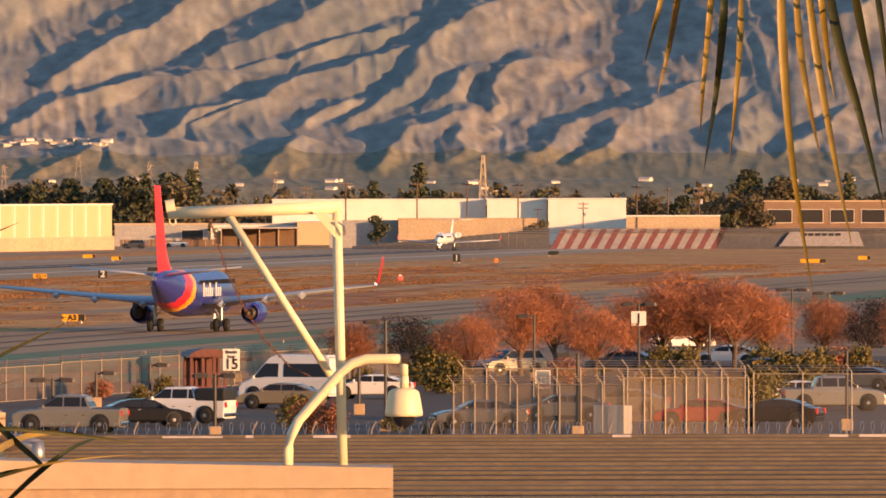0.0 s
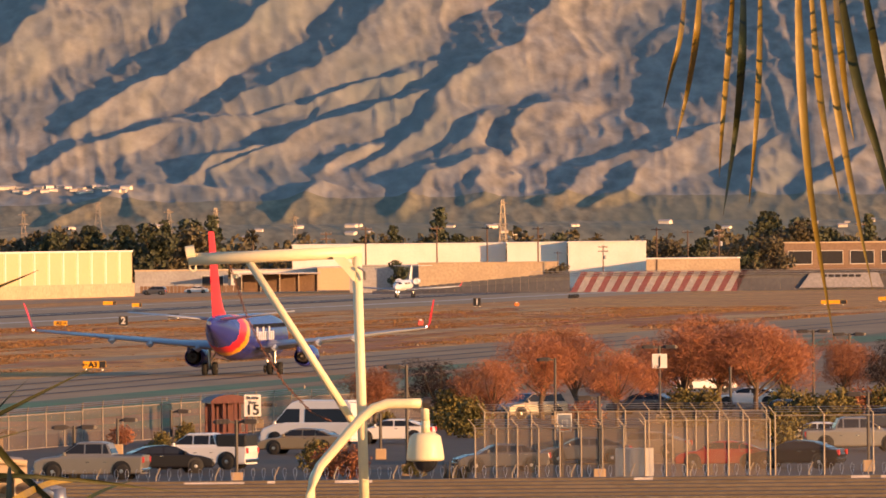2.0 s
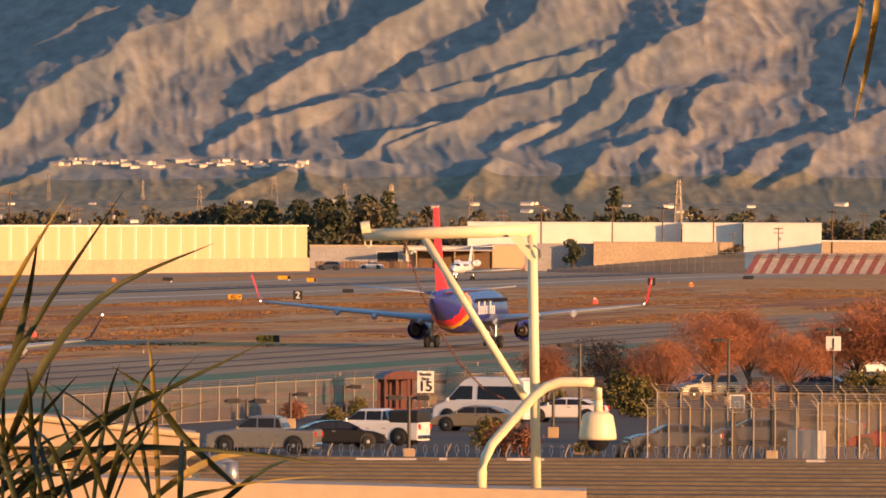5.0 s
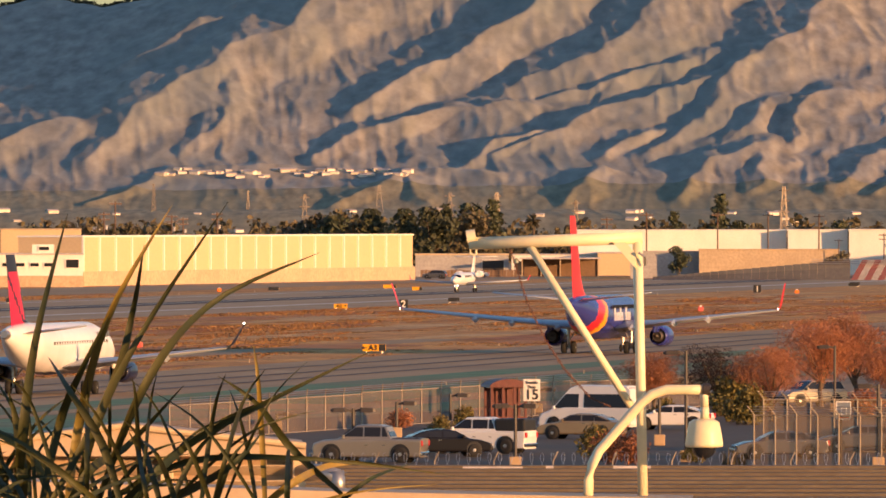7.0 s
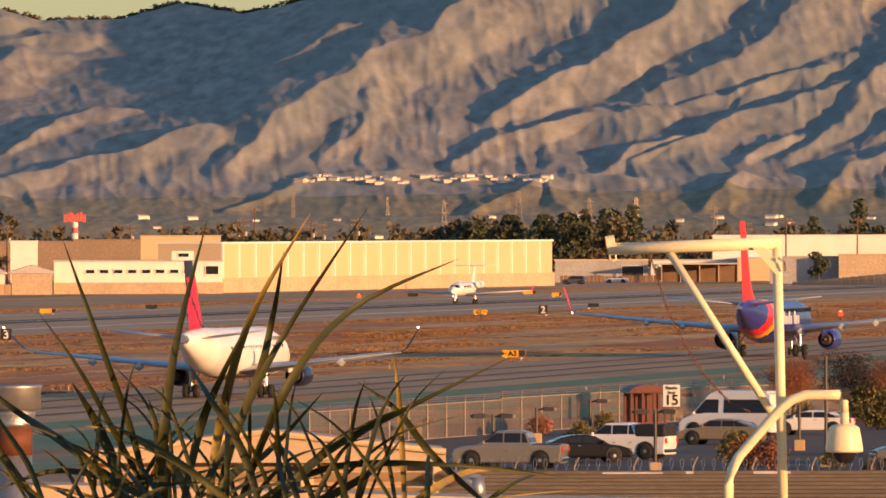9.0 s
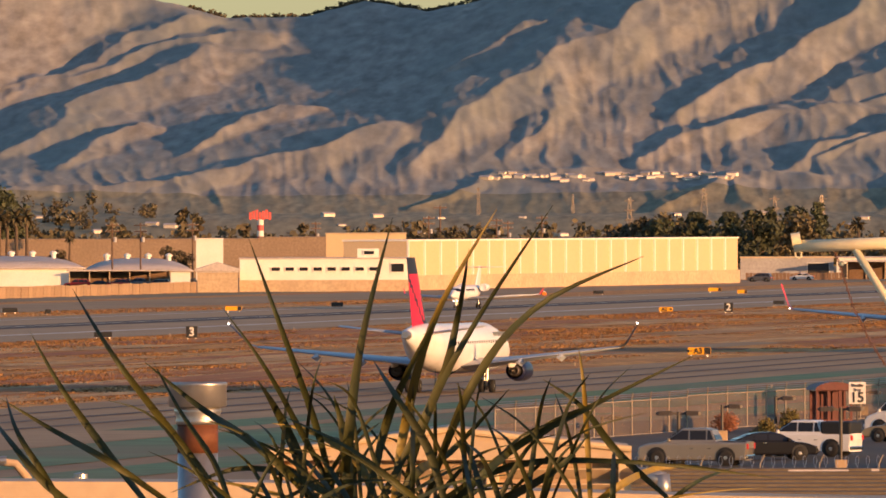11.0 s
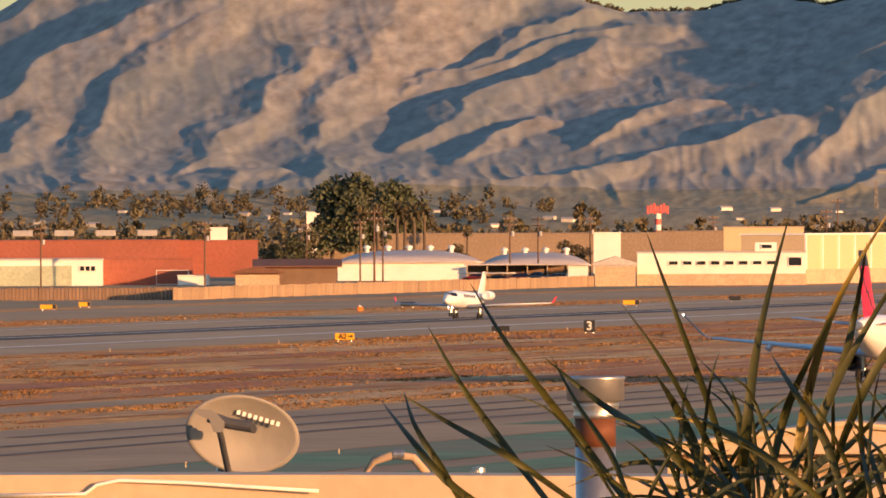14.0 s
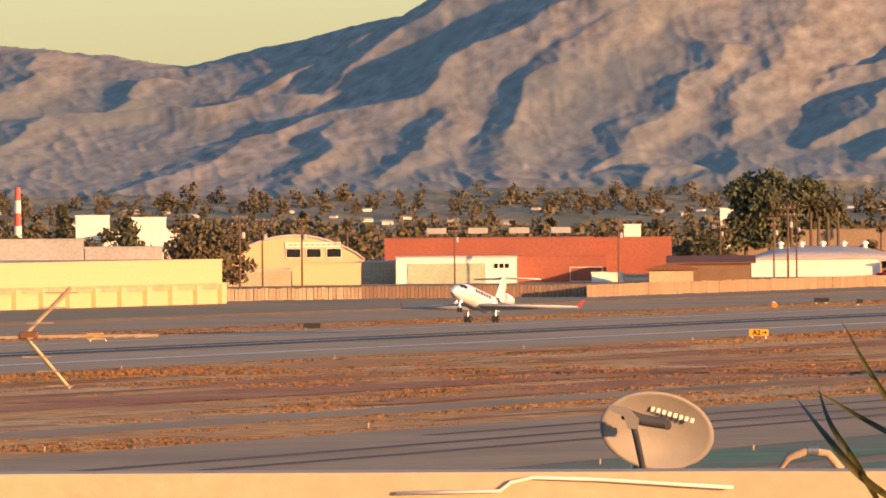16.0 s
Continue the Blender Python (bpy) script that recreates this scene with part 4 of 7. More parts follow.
        box(bm, 1.36, 8.0 + i * 0.8, 3.9, 1.42, 8.5 + i * 0.8, 4.3)
        part("lettering_bar", bm, M_STEEL, t)
    return t


def business_jet():
    t = thing("business_jet", "white business jet taking off with gear down", "airplane")
    fuselage(t, [(-8.8, 3.0, 0.1, 0.12), (-7, 2.75, 0.45, 0.5), (-4.5, 2.35, 0.85, 0.9), (-2, 2.2, 1.0, 1.02), (6.5, 2.2, 1.0, 1.02), (8.6, 2.1, 0.85, 0.88), (10.2, 1.95, 0.5, 0.5), (11.0, 1.85, 0.12, 0.12)], [P_WHITE, M_GLASS], lambda c: 1 if 8.1 < c.y < 9.5 and c.z > 2.42 and c.z < 2.85 else 0, 32)
    for sx in (-1, 1):
        w = wing(t, "wing", sx, (0.7, 3.6, -0.8, 1.35), (9.6, -2.4, -3.6, 1.95), P_WING, 0.12)
        bm = bmesh.new()
        loft(bm, [[Vector((sx * x, yl, z)), Vector((sx * (x + 0.05), (yl + yt) / 2, z)), Vector((sx * x, yt, z)), Vector((sx * (x - 0.05), (yl + yt) / 2, z))] for x, yl, yt, z in ((9.6, -2.4, -3.6, 1.95), (9.95, -3.6, -4.1, 2.8))])
        bmesh.ops.recalc_face_normals(bm, faces=bm.faces[:])
        part("winglet", bm, P_RED, w, "red-tipped winglet")
        engine(t, sx * 1.65, -3.8, 2.9, 0.55, 2.8, P_WHITE)
        bm = bmesh.new()
        box(bm, min(sx * 0.7, sx * 1.3), -4.6, 2.75, max(sx * 0.7, sx * 1.3), -3.0, 2.95, bevel=0.04)
        part("pylon", bm, P_WHITE, t)
        wing(t, "tailplane", sx, (0.05, -7.4, -9.0, 5.7), (3.6, -8.8, -9.8, 5.75), P_WHITE, 0.09)
        gear(t, sx * 1.5, 0, 1.4, 0.36, 0.22, 0.22)
    fin(t, "tail_fin", [(-4.6, -8.0, 3.0), (-7.4, -9.2, 5.9)], 0.3, P_WHITE)
    gear(t, 0, 8.2, 1.7, 0.27, 0.15, 0.16)
    for i in range(6):
        bm = bmesh.new()
        box(bm, -0.99, 0.2 + i * 1.0, 2.4, -0.92, 0.65 + i * 1.0, 2.75)
        part("cabin_window", bm, M_GLASS, t)
    for sx in (-0.25, 0.25):
        bm = bmesh.new()
        lathe(bm, [(0.01, 0), (0.09, 0.02), (0.09, 0.06), (0.01, 0.08)], 12, pose(sx, 8.4, 1.1, -90, 0, 0))
        part("landing_light", bm, L_WHITE, t)
    return t


BLUE_JET = airliner_blue()
WHITE_JET = airliner_white()
WHITE_JET.scale = (1.045, 1.045, 1.0)
BIZ_JET = business_jet()

# ---- signs, posts and trees about the airfield ----


def letter(parent, text, size, m, material):
    cu = bpy.data.curves.new("lettering", "FONT")
    cu.body, cu.size, cu.align_x, cu.align_y, cu.extrude = text, size, "CENTER", "CENTER", 0.01
    cu.offset = size * 0.02
    cu.materials.append(material)
    ob = new("lettering", cu)
    ob.parent = parent
    ob.matrix_basis = m @ pose(0, 0, 0, 90, 0, 0)
    return ob


def face_to(u, d, z=0.0, turn=0.0):
    p = at(u, d)
    return pose(p.x, p.y, z, 0, 0, -math.degrees(u / F) + turn)


def field_sign(u, d, wide, high, face, text, ink, label, name="airfield_sign", split=0.0, arrow=0):
    t = thing(name, label, "sign", face_to(u, d), "airfield signs")
    bm = bmesh.new()
    box(bm, -wide / 2, 0, 0.25, wide / 2, 0.25, 0.25 + high, bevel=0.02)
    part("panel", bm, face, t)
    if split:
        bm = bmesh.new()
        box(bm, wide / 2 - split, -0.02, 0.27, wide / 2 - 0.03, 0.0, 0.23 + high)
        part("black_panel", bm, M_SIGNK, t)
    for x in (-wide * 0.35, wide * 0.35):
        bm = bmesh.new()
        tube(bm, [(x, 0.12, 0), (x, 0.12, 0.3)], 0.04, 8)
        part("leg", bm, M_STEEL, t)
    if text:
        letter(t, text, high * 1.05, pose(-split / 2 - arrow * 0.2, -0.05, 0.25 + high * 0.48), ink)
    if arrow:
        bm = bmesh.new()
        x, z = -split / 2 + arrow * 0.55, 0.25 + high * 0.5
        quad(bm, Vector((x - 0.22, -0.05, z - 0.04)), Vector((x + 0.22, -0.05, z - 0.04)), Vector((x + 0.22, -0.05, z + 0.04)), Vector((x - 0.22, -0.05, z + 0.04)))
        bm.faces.new([bm.verts.new((x + arrow * p, -0.055, z + q)) for p, q in ((0.3, 0), (0.05, 0.16), (0.05, -0.16))])
        part("arrow", bm, ink, t)
    return t


S_INKW = mat("white sign ink", (0.75, 0.72, 0.66), 0.5, grain=5, vary=0.03)
for text, (u, d) in (("3", (-1020, 1154)), ("2", (-70, 1453)), ("1", (556, 1751))):
    field_sign(u, d, 1.2, 1.2, M_SIGNK, text, S_INKW, "black distance sign with a white numeral", "distance_sign")
field_sign(*(-122, 1000), 2.1, 0.65, M_SIGNY, "A3", M_SIGNK, "yellow taxiway sign with black lettering", split=0.6, arrow=-1)
field_sign(*(-181, 1461), 1.8, 0.6, M_SIGNY, "A2", M_SIGNK, "yellow taxiway sign with black lettering", arrow=1)
field_sign(*(-1453, 1090), 1.9, 0.65, M_SIGNY, "A2", M_SIGNK, "yellow taxiway sign with black lettering", arrow=1)
for (u, d), wide in (((-2622, 1109), 2.2), ((-1977, 1460), 2.2), ((-1913, 1500), 1.6), ((-94, 1857), 2.2), ((-46, 1803), 1.6), ((-946, 1494), 2.2), ((1187, 1716), 4.0), ((1277, 1785), 2.0)):
    field_sign(u, d, wide, 0.6, M_SIGNY, "", M_SIGNK, "small yellow taxiway sign on legs", split=wide * 0.25)
for (u, d), wide in (((-1342, 1487), 1.9), ((-1177, 1163), 1.9), ((-763, 1565), 1.6), ((-762, 1559), 1.6), ((-300, 1803), 1.7), ((19, 1573), 1.6), ((-2244, 1199), 1.9), ((-1341, 1480), 2.0), ((-1274, 1458), 0.8), ((726, 1914), 1.7), ((266, 3087), 0.9), ((728, 1935), 1.8)):
    field_sign(u, d, wide, 0.55, M_SIGNK, "", M_SIGNK, "dark airfield sign seen from its unlit back")
M_ORANGE = mat("orange marker paint", (0.8, 0.2, 0.03), 0.6, grain=6)
M_PINK = mat("red white marker paint", (0.7, 0.12, 0.1), 0.6, grain=6)
for u, d in ((-1426, 1441), (-1425, 1435), (-396, 1803), (456, 1436), (-538, 1042), (456, 1451), (626, 1762)):
    t = thing("marker_barrel", "small orange airfield marker box", "marker", face_to(u, d), "airfield markers")
    bm = bmesh.new()
    box(bm, -0.35, 0, 0.02, 0.35, 0.5, 0.6, bevel=0.08)
    part("body", bm, random.choice((M_ORANGE, M_PINK)), t)
    bm = bmesh.new()
    box(bm, -0.15, 0.1, 0.6, 0.15, 0.4, 0.72, bevel=0.03)
    part("lamp", bm, M_WHITE, t)
bm = bmesh.new()
lathe(bm, [(0.1, 0.0), (0.04, 0.03), (0.04, 0.2), (0.055, 0.22), (0.055, 0.28), (0.02, 0.3)], 8)
lamp0 = tagged(part("edge_light", bm, M_TAN, None, "", True), "small pale taxiway edge light on a stalk", "runway light", "edge lights")
spots = [(w, s) for w in (147, 186, 279, 355) for s in range(560, 1900, 60)]
lamp0.location = rw(147, 530, 0.05)
for w, s in spots:
    p = rw(w, s, 0.05)
    copy_thing(lamp0, pose(p.x, p.y, 0.05))

# trees
def leaf_cloud(bm, lobes, count, size, seed, slim=0.7):
    """Small tilted leaf tufts through a set of lobes (x, y, z, rx, ry, rz)."""
    rnd = random.Random(seed)
    total = sum(l[3] * l[4] * l[5] for l in lobes)
    for x, y, z, rx, ry, rz in lobes:
        for _ in range(int(count * rx * ry * rz / total)):
            v = Vector((rnd.gauss(0, 1), rnd.gauss(0, 1), rnd.gauss(0, 1))).normalized() * (rnd.random() ** 0.45)
            p = Vector((x + v.x * rx, y + v.y * ry, z + v.z * rz))
            a = Vector((rnd.uniform(-1, 1), rnd.uniform(-1, 1), rnd.uniform(-1, 1))).normalized()
            b = a.cross(Vector((rnd.uniform(-1, 1), rnd.uniform(-1, 1), rnd.uniform(-1, 1)))).normalized()
            s = size * rnd.uniform(0.5, 1.3)
            vs = [bm.verts.new(p + a * s), bm.verts.new(p + b * s * slim), bm.verts.new(p - a * s), bm.verts.new(p - b * s * slim)]
            bm.faces.new(vs)


def lobes_in(seed, n, w, z0, z1, r, cone=0.0):
    rnd = random.Random(seed)
    out = []
    for i in range(n):
        k = i / max(1, n - 1)
        z = z0 + (z1 - z0) * k
        spread = w * (1 - cone * k) * (0.35 + 0.65 * math.sin(math.pi * (0.15 + 0.75 * k)))
        a = rnd.uniform(0, 6.28)
        q = rnd.uniform(0.2, 1) * spread
        rr = r * rnd.uniform(0.6, 1.2) * (1 - 0.5 * cone * k)
        out.append((q * math.cos(a), q * math.sin(a), z, rr * 1.2, rr * 1.2, rr * 0.8))
    return out


def tree(name, label, lobes, material, trunk_h, trunk_r, count, size, seed, limbs=6, slim=0.7):
    t = thing(name, label, "tree", None, "trees")
    bm = bmesh.new()
    tube(bm, [(0, 0, -0.1), (0.1, 0, trunk_h * 0.5), (0, 0.1, trunk_h)], trunk_r, 8, trunk_r * 0.55)
    rnd = random.Random(seed)
    for l in rnd.sample(lobes, min(limbs, len(lobes))):
        a = Vector((0, 0, trunk_h * rnd.uniform(0.5, 0.95)))
        b = Vector(l[:3])
        tube(bm, [a, (a + b) / 2 + Vector((0, 0, -0.15)), b], trunk_r * 0.45, 5, trunk_r * 0.1)
    part("trunk", bm, M_BARK, t)
    bm = bmesh.new()
    leaf_cloud(bm, lobes, count, size, seed, slim)
    part("crown", bm, material, t)
    return t


def palm(seed, h=9.0, name="palm_tree"):
    rnd = random.Random(seed)
    t = thing(name, "tall slim fan palm with shaggy crown", "palm tree", None, "palms")
    bm = bmesh.new()
    tube(bm, [(0, 0, -0.1), (0.1, 0, h * 0.5), (0, 0, h)], 0.28, 8, 0.2)
    part("trunk", bm, M_BARK, t)
    bm = bmesh.new()
    for i in range(46):
        a, e = rnd.uniform(0, 6.28), rnd.uniform(-1.2, 1.3)
        d = Vector((math.cos(a) * math.cos(e), math.sin(a) * math.cos(e), math.sin(e)))
        s = d.cross(Vector((0, 0, 1))).normalized() * 0.3
        p, q = Vector((0, 0, h)), Vector((0, 0, h)) + d * rnd.uniform(1.2, 1.9)
        m = p.lerp(q, 0.6)
        bm.faces.new([bm.verts.new(v) for v in (p, m + s, q + Vector((0, 0, -0.3)), m - s)])
    part("crown", bm, M_LEAF2, t)
    return t


def put(src, u, d, s, z=0.0, sx=1.0):
    p = at(u, d)
    return copy_thing(src, Matrix.LocRotScale((p.x, p.y, z), Euler((0, 0, random.uniform(0, 6.28))), (s * sx, s * sx, s)))


ROUND = tree("tree", "dark evergreen tree with uneven round crown", lobes_in(1, 11, 2.6, 3.0, 7.6, 1.6), M_LEAF, 3.5, 0.25, 1500, 0.32, 1)
BROAD = tree("tree", "broad olive-brown tree with ragged crown", lobes_in(2, 13, 3.6, 2.2, 6.8, 1.6), M_LEAF2, 3.0, 0.25, 1700, 0.32, 2)
SLIM = tree("tree", "slim dark cypress-like evergreen", lobes_in(3, 11, 0.9, 1.2, 9.5, 1.15, 0.75), M_LEAF, 3.0, 0.2, 1200, 0.3, 3)
PALM = palm(4)
BIG = tree("tree", "big spreading dark pine above the hangar roofs", lobes_in(5, 20, 5.5, 5.0, 13.5, 2.5), M_LEAF, 8, 0.4, 4200, 0.42, 5, 12)
BIG.matrix_basis = pose(*at(-1475, 2350)) @ Matrix.Scale(1.3, 4)
BROAD.matrix_basis, ROUND.matrix_basis, SLIM.matrix_basis, PALM.matrix_basis = (pose(*at(u, 2600)) for u in (-1800, -1900, -300, -2000))
put(BIG, -1430, 2360, 1.1)
put(BIG, -1385, 2370, 1.02)
for u, d, s in ((-1425, 2300, 1.4), (-1395, 2310, 1.45), (-1360, 2300, 1.48), (-1345, 2310, 1.4), (-1330, 2300, 1.45), (-1312, 2310, 1.48), (-1990, 2300, 1.05), (-1630, 2350, 1.1), (-2180, 2300, 1.15), (-2830, 2200, 1.2), (-2815, 2210, 1.1), (160, 2400, 1.25), (395, 2400, 1.1), (-20, 2400, 1.1), (-1235, 2350, 1.0), (770, 2500, 1.1)):
    put(PALM, u, d, s)
# trees at the hangar's end and beyond the white warehouse
for src, u, d, s in ((ROUND, -60, 2300, 1.65), (ROUND, -20, 2280, 1.7), (SLIM, 5, 2300, 1.5), (BROAD, 45, 2290, 1.7), (SLIM, 90, 2300, 1.6), (ROUND, 55, 2310, 1.8), (ROUND, -120, 2320, 1.65), (BROAD, -170, 2320, 1.7), (ROUND, -200, 2300, 1.5), (BROAD, -235, 2330, 1.6),
                     (SLIM, 490, 2480, 1.75), (ROUND, 515, 2480, 1.35), (BROAD, 480, 2480, 1.2), (SLIM, 410, 2480, 1.35), (ROUND, 700, 2500, 1.35), (BROAD, 760, 2500, 1.2), (ROUND, 1080, 2350, 1.85), (BROAD, 1110, 2330, 1.7), (ROUND, 1140, 2350, 1.7), (BROAD, 1040, 2380, 1.4), (ROUND, 1190, 2400, 1.4), (SLIM, 1250, 2380, 1.5),
                     (BROAD, 1065, 2230, 1.3), (ROUND, 1040, 2230, 1.0), (BROAD, 1320, 2380, 1.5), (ROUND, 1400, 2380, 1.5),
                     (ROUND, 418, 2130, 0.78), (BROAD, 700, 2140, 0.7), (ROUND, 950, 2400, 1.2), (BROAD, 890, 2420, 1.2), (BROAD, -570, 2500, 1.35), (BROAD, -590, 2520, 1.2), (ROUND, -720, 2520, 1.2),
                     (ROUND, -2570, 2000, 1.45), (BROAD, -2440, 2000, 1.55), (BROAD, -2470, 1760, 1.2), (BROAD, -2430, 1760, 1.3), (BROAD, -2395, 1780, 1.1), (BROAD, -2640, 1900, 1.1), (SLIM, -2680, 2050, 1.5), (BROAD, -2760, 2000, 1.25), (BROAD, -2790, 1950, 1.2), (ROUND, -2600, 1800, 0.9),
                     (ROUND, -1545, 2250, 1.0), (BROAD, -1520, 2260, 1.15), (ROUND, -1580, 2270, 0.8), (BROAD, -1260, 2300, 0.8), (BROAD, -1050, 2230, 0.9)):
    put(src, u, d, s)
rnd = random.Random(9)


def far_woods():
    """The trees of the town and the plain, too far off to count."""
    bm = bmesh.new()
    for i in range(1250):
        u = -2900 + (i % 900) * 5.2 + rnd.uniform(-25, 25)
        d = rnd.uniform(2550, 3680) if i < 900 else rnd.uniform(3705, 3960)
        p = at(u, d)
        z0 = slope_z(u, d) - 0.4
        s = (rnd.uniform(0.7, 1.55) if i < 900 else rnd.uniform(0.3, 0.75)) * d / 2700
        tall = rnd.random() < 0.12
        n = rnd.randint(3, 6)
        lobes = []
        for q in range(n):
            r = (0.8 if tall else 2.0) * s * rnd.uniform(0.6, 1.2)
            lobes.append((p.x + rnd.uniform(-2.4, 2.4) * s * (0.3 if tall else 1), p.y + rnd.uniform(-1, 1), z0 + (0.8 + (8.0 if tall else 5.0) * q / n) * s, r, r, r * 0.9))
        leaf_cloud(bm, lobes, 120, 0.66 * s, i)
    return tagged(part("far_woods", bm, [M_LEAF2]), "dark olive trees scattered over the distant town", "trees", "", "stuff")


far_woods()


def crest_trees():
    """Scrub and trees that roughen the skyline."""
    bm = bmesh.new()
    rc = random.Random(31)
    for i in range(170):
        u = rc.uniform(-1030, -400)
        col = (MZ[:, int(np.searchsorted(HU, u))] - 12.6) / HD
        top = int(np.argmax(col))
        s = rc.uniform(0.4, 1.4) * (0.6 + 0.6 * math.sin(u / 37.0) ** 2)
        p = at(u, float(HD[top]) - 1.0, float(MZ[top, int(np.searchsorted(HU, u))]))
        leaf_cloud(bm, [(p.x + rc.uniform(-1, 1), p.y, p.z + s * (0.1 + 0.5 * q), s * 1.3, s * 1.3, s) for q in range(2)], 40, 0.6, i)
    tagged(part("crest_trees", bm, [M_LEAF2]), "scrub and small trees along the mountain skyline", "trees", "", "stuff")


crest_trees()

# far houses
M_HOUSE = mat("pale house walls", (0.7, 0.62, 0.5), 0.7, grain=1.0, per=0.35)
def house(wide, deep, h):
    t = thing("house", "small pale distant house with low gable roof", "house", None, "distant houses")
    bm = bmesh.new()
    box(bm, -wide / 2, 0, 0, wide / 2, deep, h)
    part("wall", bm, M_HOUSE, t)
    bm = bmesh.new()
    loft(bm, [[Vector((x, -0.4, h)), Vector((x, deep / 2, h + 1.0)), Vector((x, deep + 0.4, h))] for x in (-wide / 2 - 0.4, wide / 2 + 0.4)])
    bmesh.ops.recalc_face_normals(bm, faces=bm.faces[:])
    part("roof", bm, M_ROOF, t)
    return t


HOUSE = house(7, 6, 2.2)
HOUSE.matrix_basis = face_to(-700, 3300)
for i in range(110):
    u, d = rnd.uniform(-2850, 1500), rnd.uniform(3710, 3870)
    copy_thing(HOUSE, face_to(u, d, slope_z(u, d) - 0.3, rnd.uniform(-30, 30)) @ Matrix.Scale(rnd.uniform(0.25, 0.6), 4))
for i in range(44):
    k = i / 43
    u = -505 + 440 * k + rnd.uniform(-4, 4)
    d = depth_seen(u, rnd.uniform(64, 77))
    copy_thing(HOUSE, face_to(u, d, slope_z(u, d) - 0.15, rnd.uniform(-30, 30)) @ Matrix.Scale(rnd.uniform(0.3, 0.55), 4))

# utility poles
def pole(h, arms, box_on):
    t = thing("utility_pole", "weathered wooden utility pole with crossarms", "utility pole", None, "utility poles")
    bm = bmesh.new()
    tube(bm, [(0, 0, 0), (0, 0, h)], 0.19, 8, 0.13)
    part("post", bm, M_WOODPOLE, t)
    for i in range(arms):
        bm = bmesh.new()
        box(bm, -1.3, -0.08, h - 0.6 - 1.1 * i, 1.3, 0.08, h - 0.4 - 1.1 * i)
        part("crossarm", bm, M_WOODPOLE, t)
        for x in (-1.1, -0.4, 0.4, 1.1):
            bm = bmesh.new()
            lathe(bm, [(0.04, 0), (0.09, 0.08), (0.05, 0.25)], 6, pose(x, 0, h - 0.4 - 1.1 * i))
            part("insulator", bm, M_GREYWALL, t)
    if box_on:
        bm = bmesh.new()
        lathe(bm, [(0.05, 0), (0.32, 0.03), (0.32, 0.9), (0.05, 0.98)], 10, pose(0.5, 0, h - 3.6))
        part("transformer", bm, M_GREYWALL, t)
    return t


PA, PB = pole(12.0, 2, True), pole(13.0, 1, False)
PA.matrix_basis, PB.matrix_basis = face_to(-1160, 2040), face_to(360, 2180)
for src, u, d, s in ((PB, 486, 2190, 1.0), (PB, 575, 2230, 1.0), (PB, 665, 2230, 0.98), (PA, 780, 2140, 0.75), (PB, 700, 2170, 0.6), (PA, -1110, 2040, 1.0), (PA, -1400, 2020, 1.12), (PA, -1425, 2060, 0.95), (PA, -1385, 2060, 1.0), (PA, -1018, 2200, 1.0), (PA, -1520, 2200, 0.9), (PA, -1700, 1950, 0.95), (PA, -1990, 1900, 0.9), (PA, -600, 2450, 1.1),
                     (PA, -2260, 1800, 1.0), (PA, -2370, 1750, 1.05), (PA, -2330, 1800, 1.0), (PA, -480, 2500, 1.05), (PA, -460, 2500, 1.0), (PA, -400, 2520, 1.1), (PB, -580, 2500, 1.2), (PA, 290, 2400, 1.0), (PB, 875, 2200, 0.95), (PB, 930, 2250, 0.9), (PA, 985, 2250, 1.0), (PB, 1235, 2300, 1.0), (PA, 0, 2400, 1.05), (PA, 45, 2380, 0.9), (PB, -22, 2330, 1.1), (PA, -800, 2500, 1.0)):
    copy_thing(src, face_to(u, d, 0, rnd.uniform(-40, 40)) @ Matrix.Scale(s, 4))

# lattice pylons on the plain and the hills
def pylon():
    t = thing("pylon", "steel lattice power pylon far off", "pylon", None, "pylons")
    bm = bmesh.new()
    h, w = 10.0, 1.3
    def edge(sx, sy, z):
        k = w * (1 - 0.75 * z / h)
        return Vector((sx * k, sy * k, z))
    for sx in (-1, 1):
        for sy in (-1, 1):
            tube(bm, [edge(sx, sy, 0), edge(sx, sy, h)], 0.11, 4)
    for i in range(6):
        z0, z1 = h * i / 6, h * (i + 1) / 6
        for sy in (-1, 1):
            tube(bm, [edge(-1, sy, z0), edge(1, sy, z1)], 0.07, 4)
            tube(bm, [edge(1, sy, z0), edge(-1, sy, z1)], 0.07, 4)
    part("lattice", bm, M_POST, t)
    for z in (6.2, 7.8, 9.4):
        bm = bmesh.new()
        tube(bm, [(-1.5, 0, z), (1.5, 0, z)], 0.1, 4)
        part("arm", bm, M_POST, t)
    return t


PY = pylon()
PY.matrix_basis = face_to(-113, 3850, slope_z(-113, 3850) - 0.3)
for u, d, e, s in ((-245, 3690, 0, 1.95), (12, 3690, 0, 2.0), (95, 3690, 0, 2.0), (235, 3690, 0, 1.75), (603, 3690, 0, 2.2), (-512, 3880, 1, 1.0), (-345, 3900, 1, 0.7)):
    copy_thing(PY, face_to(u, d, slope_z(u, d) - 0.3 if e else 0, rnd.uniform(-30, 30)) @ Matrix.LocRotScale(None, None, (s * 0.55, s * 0.55, s)))

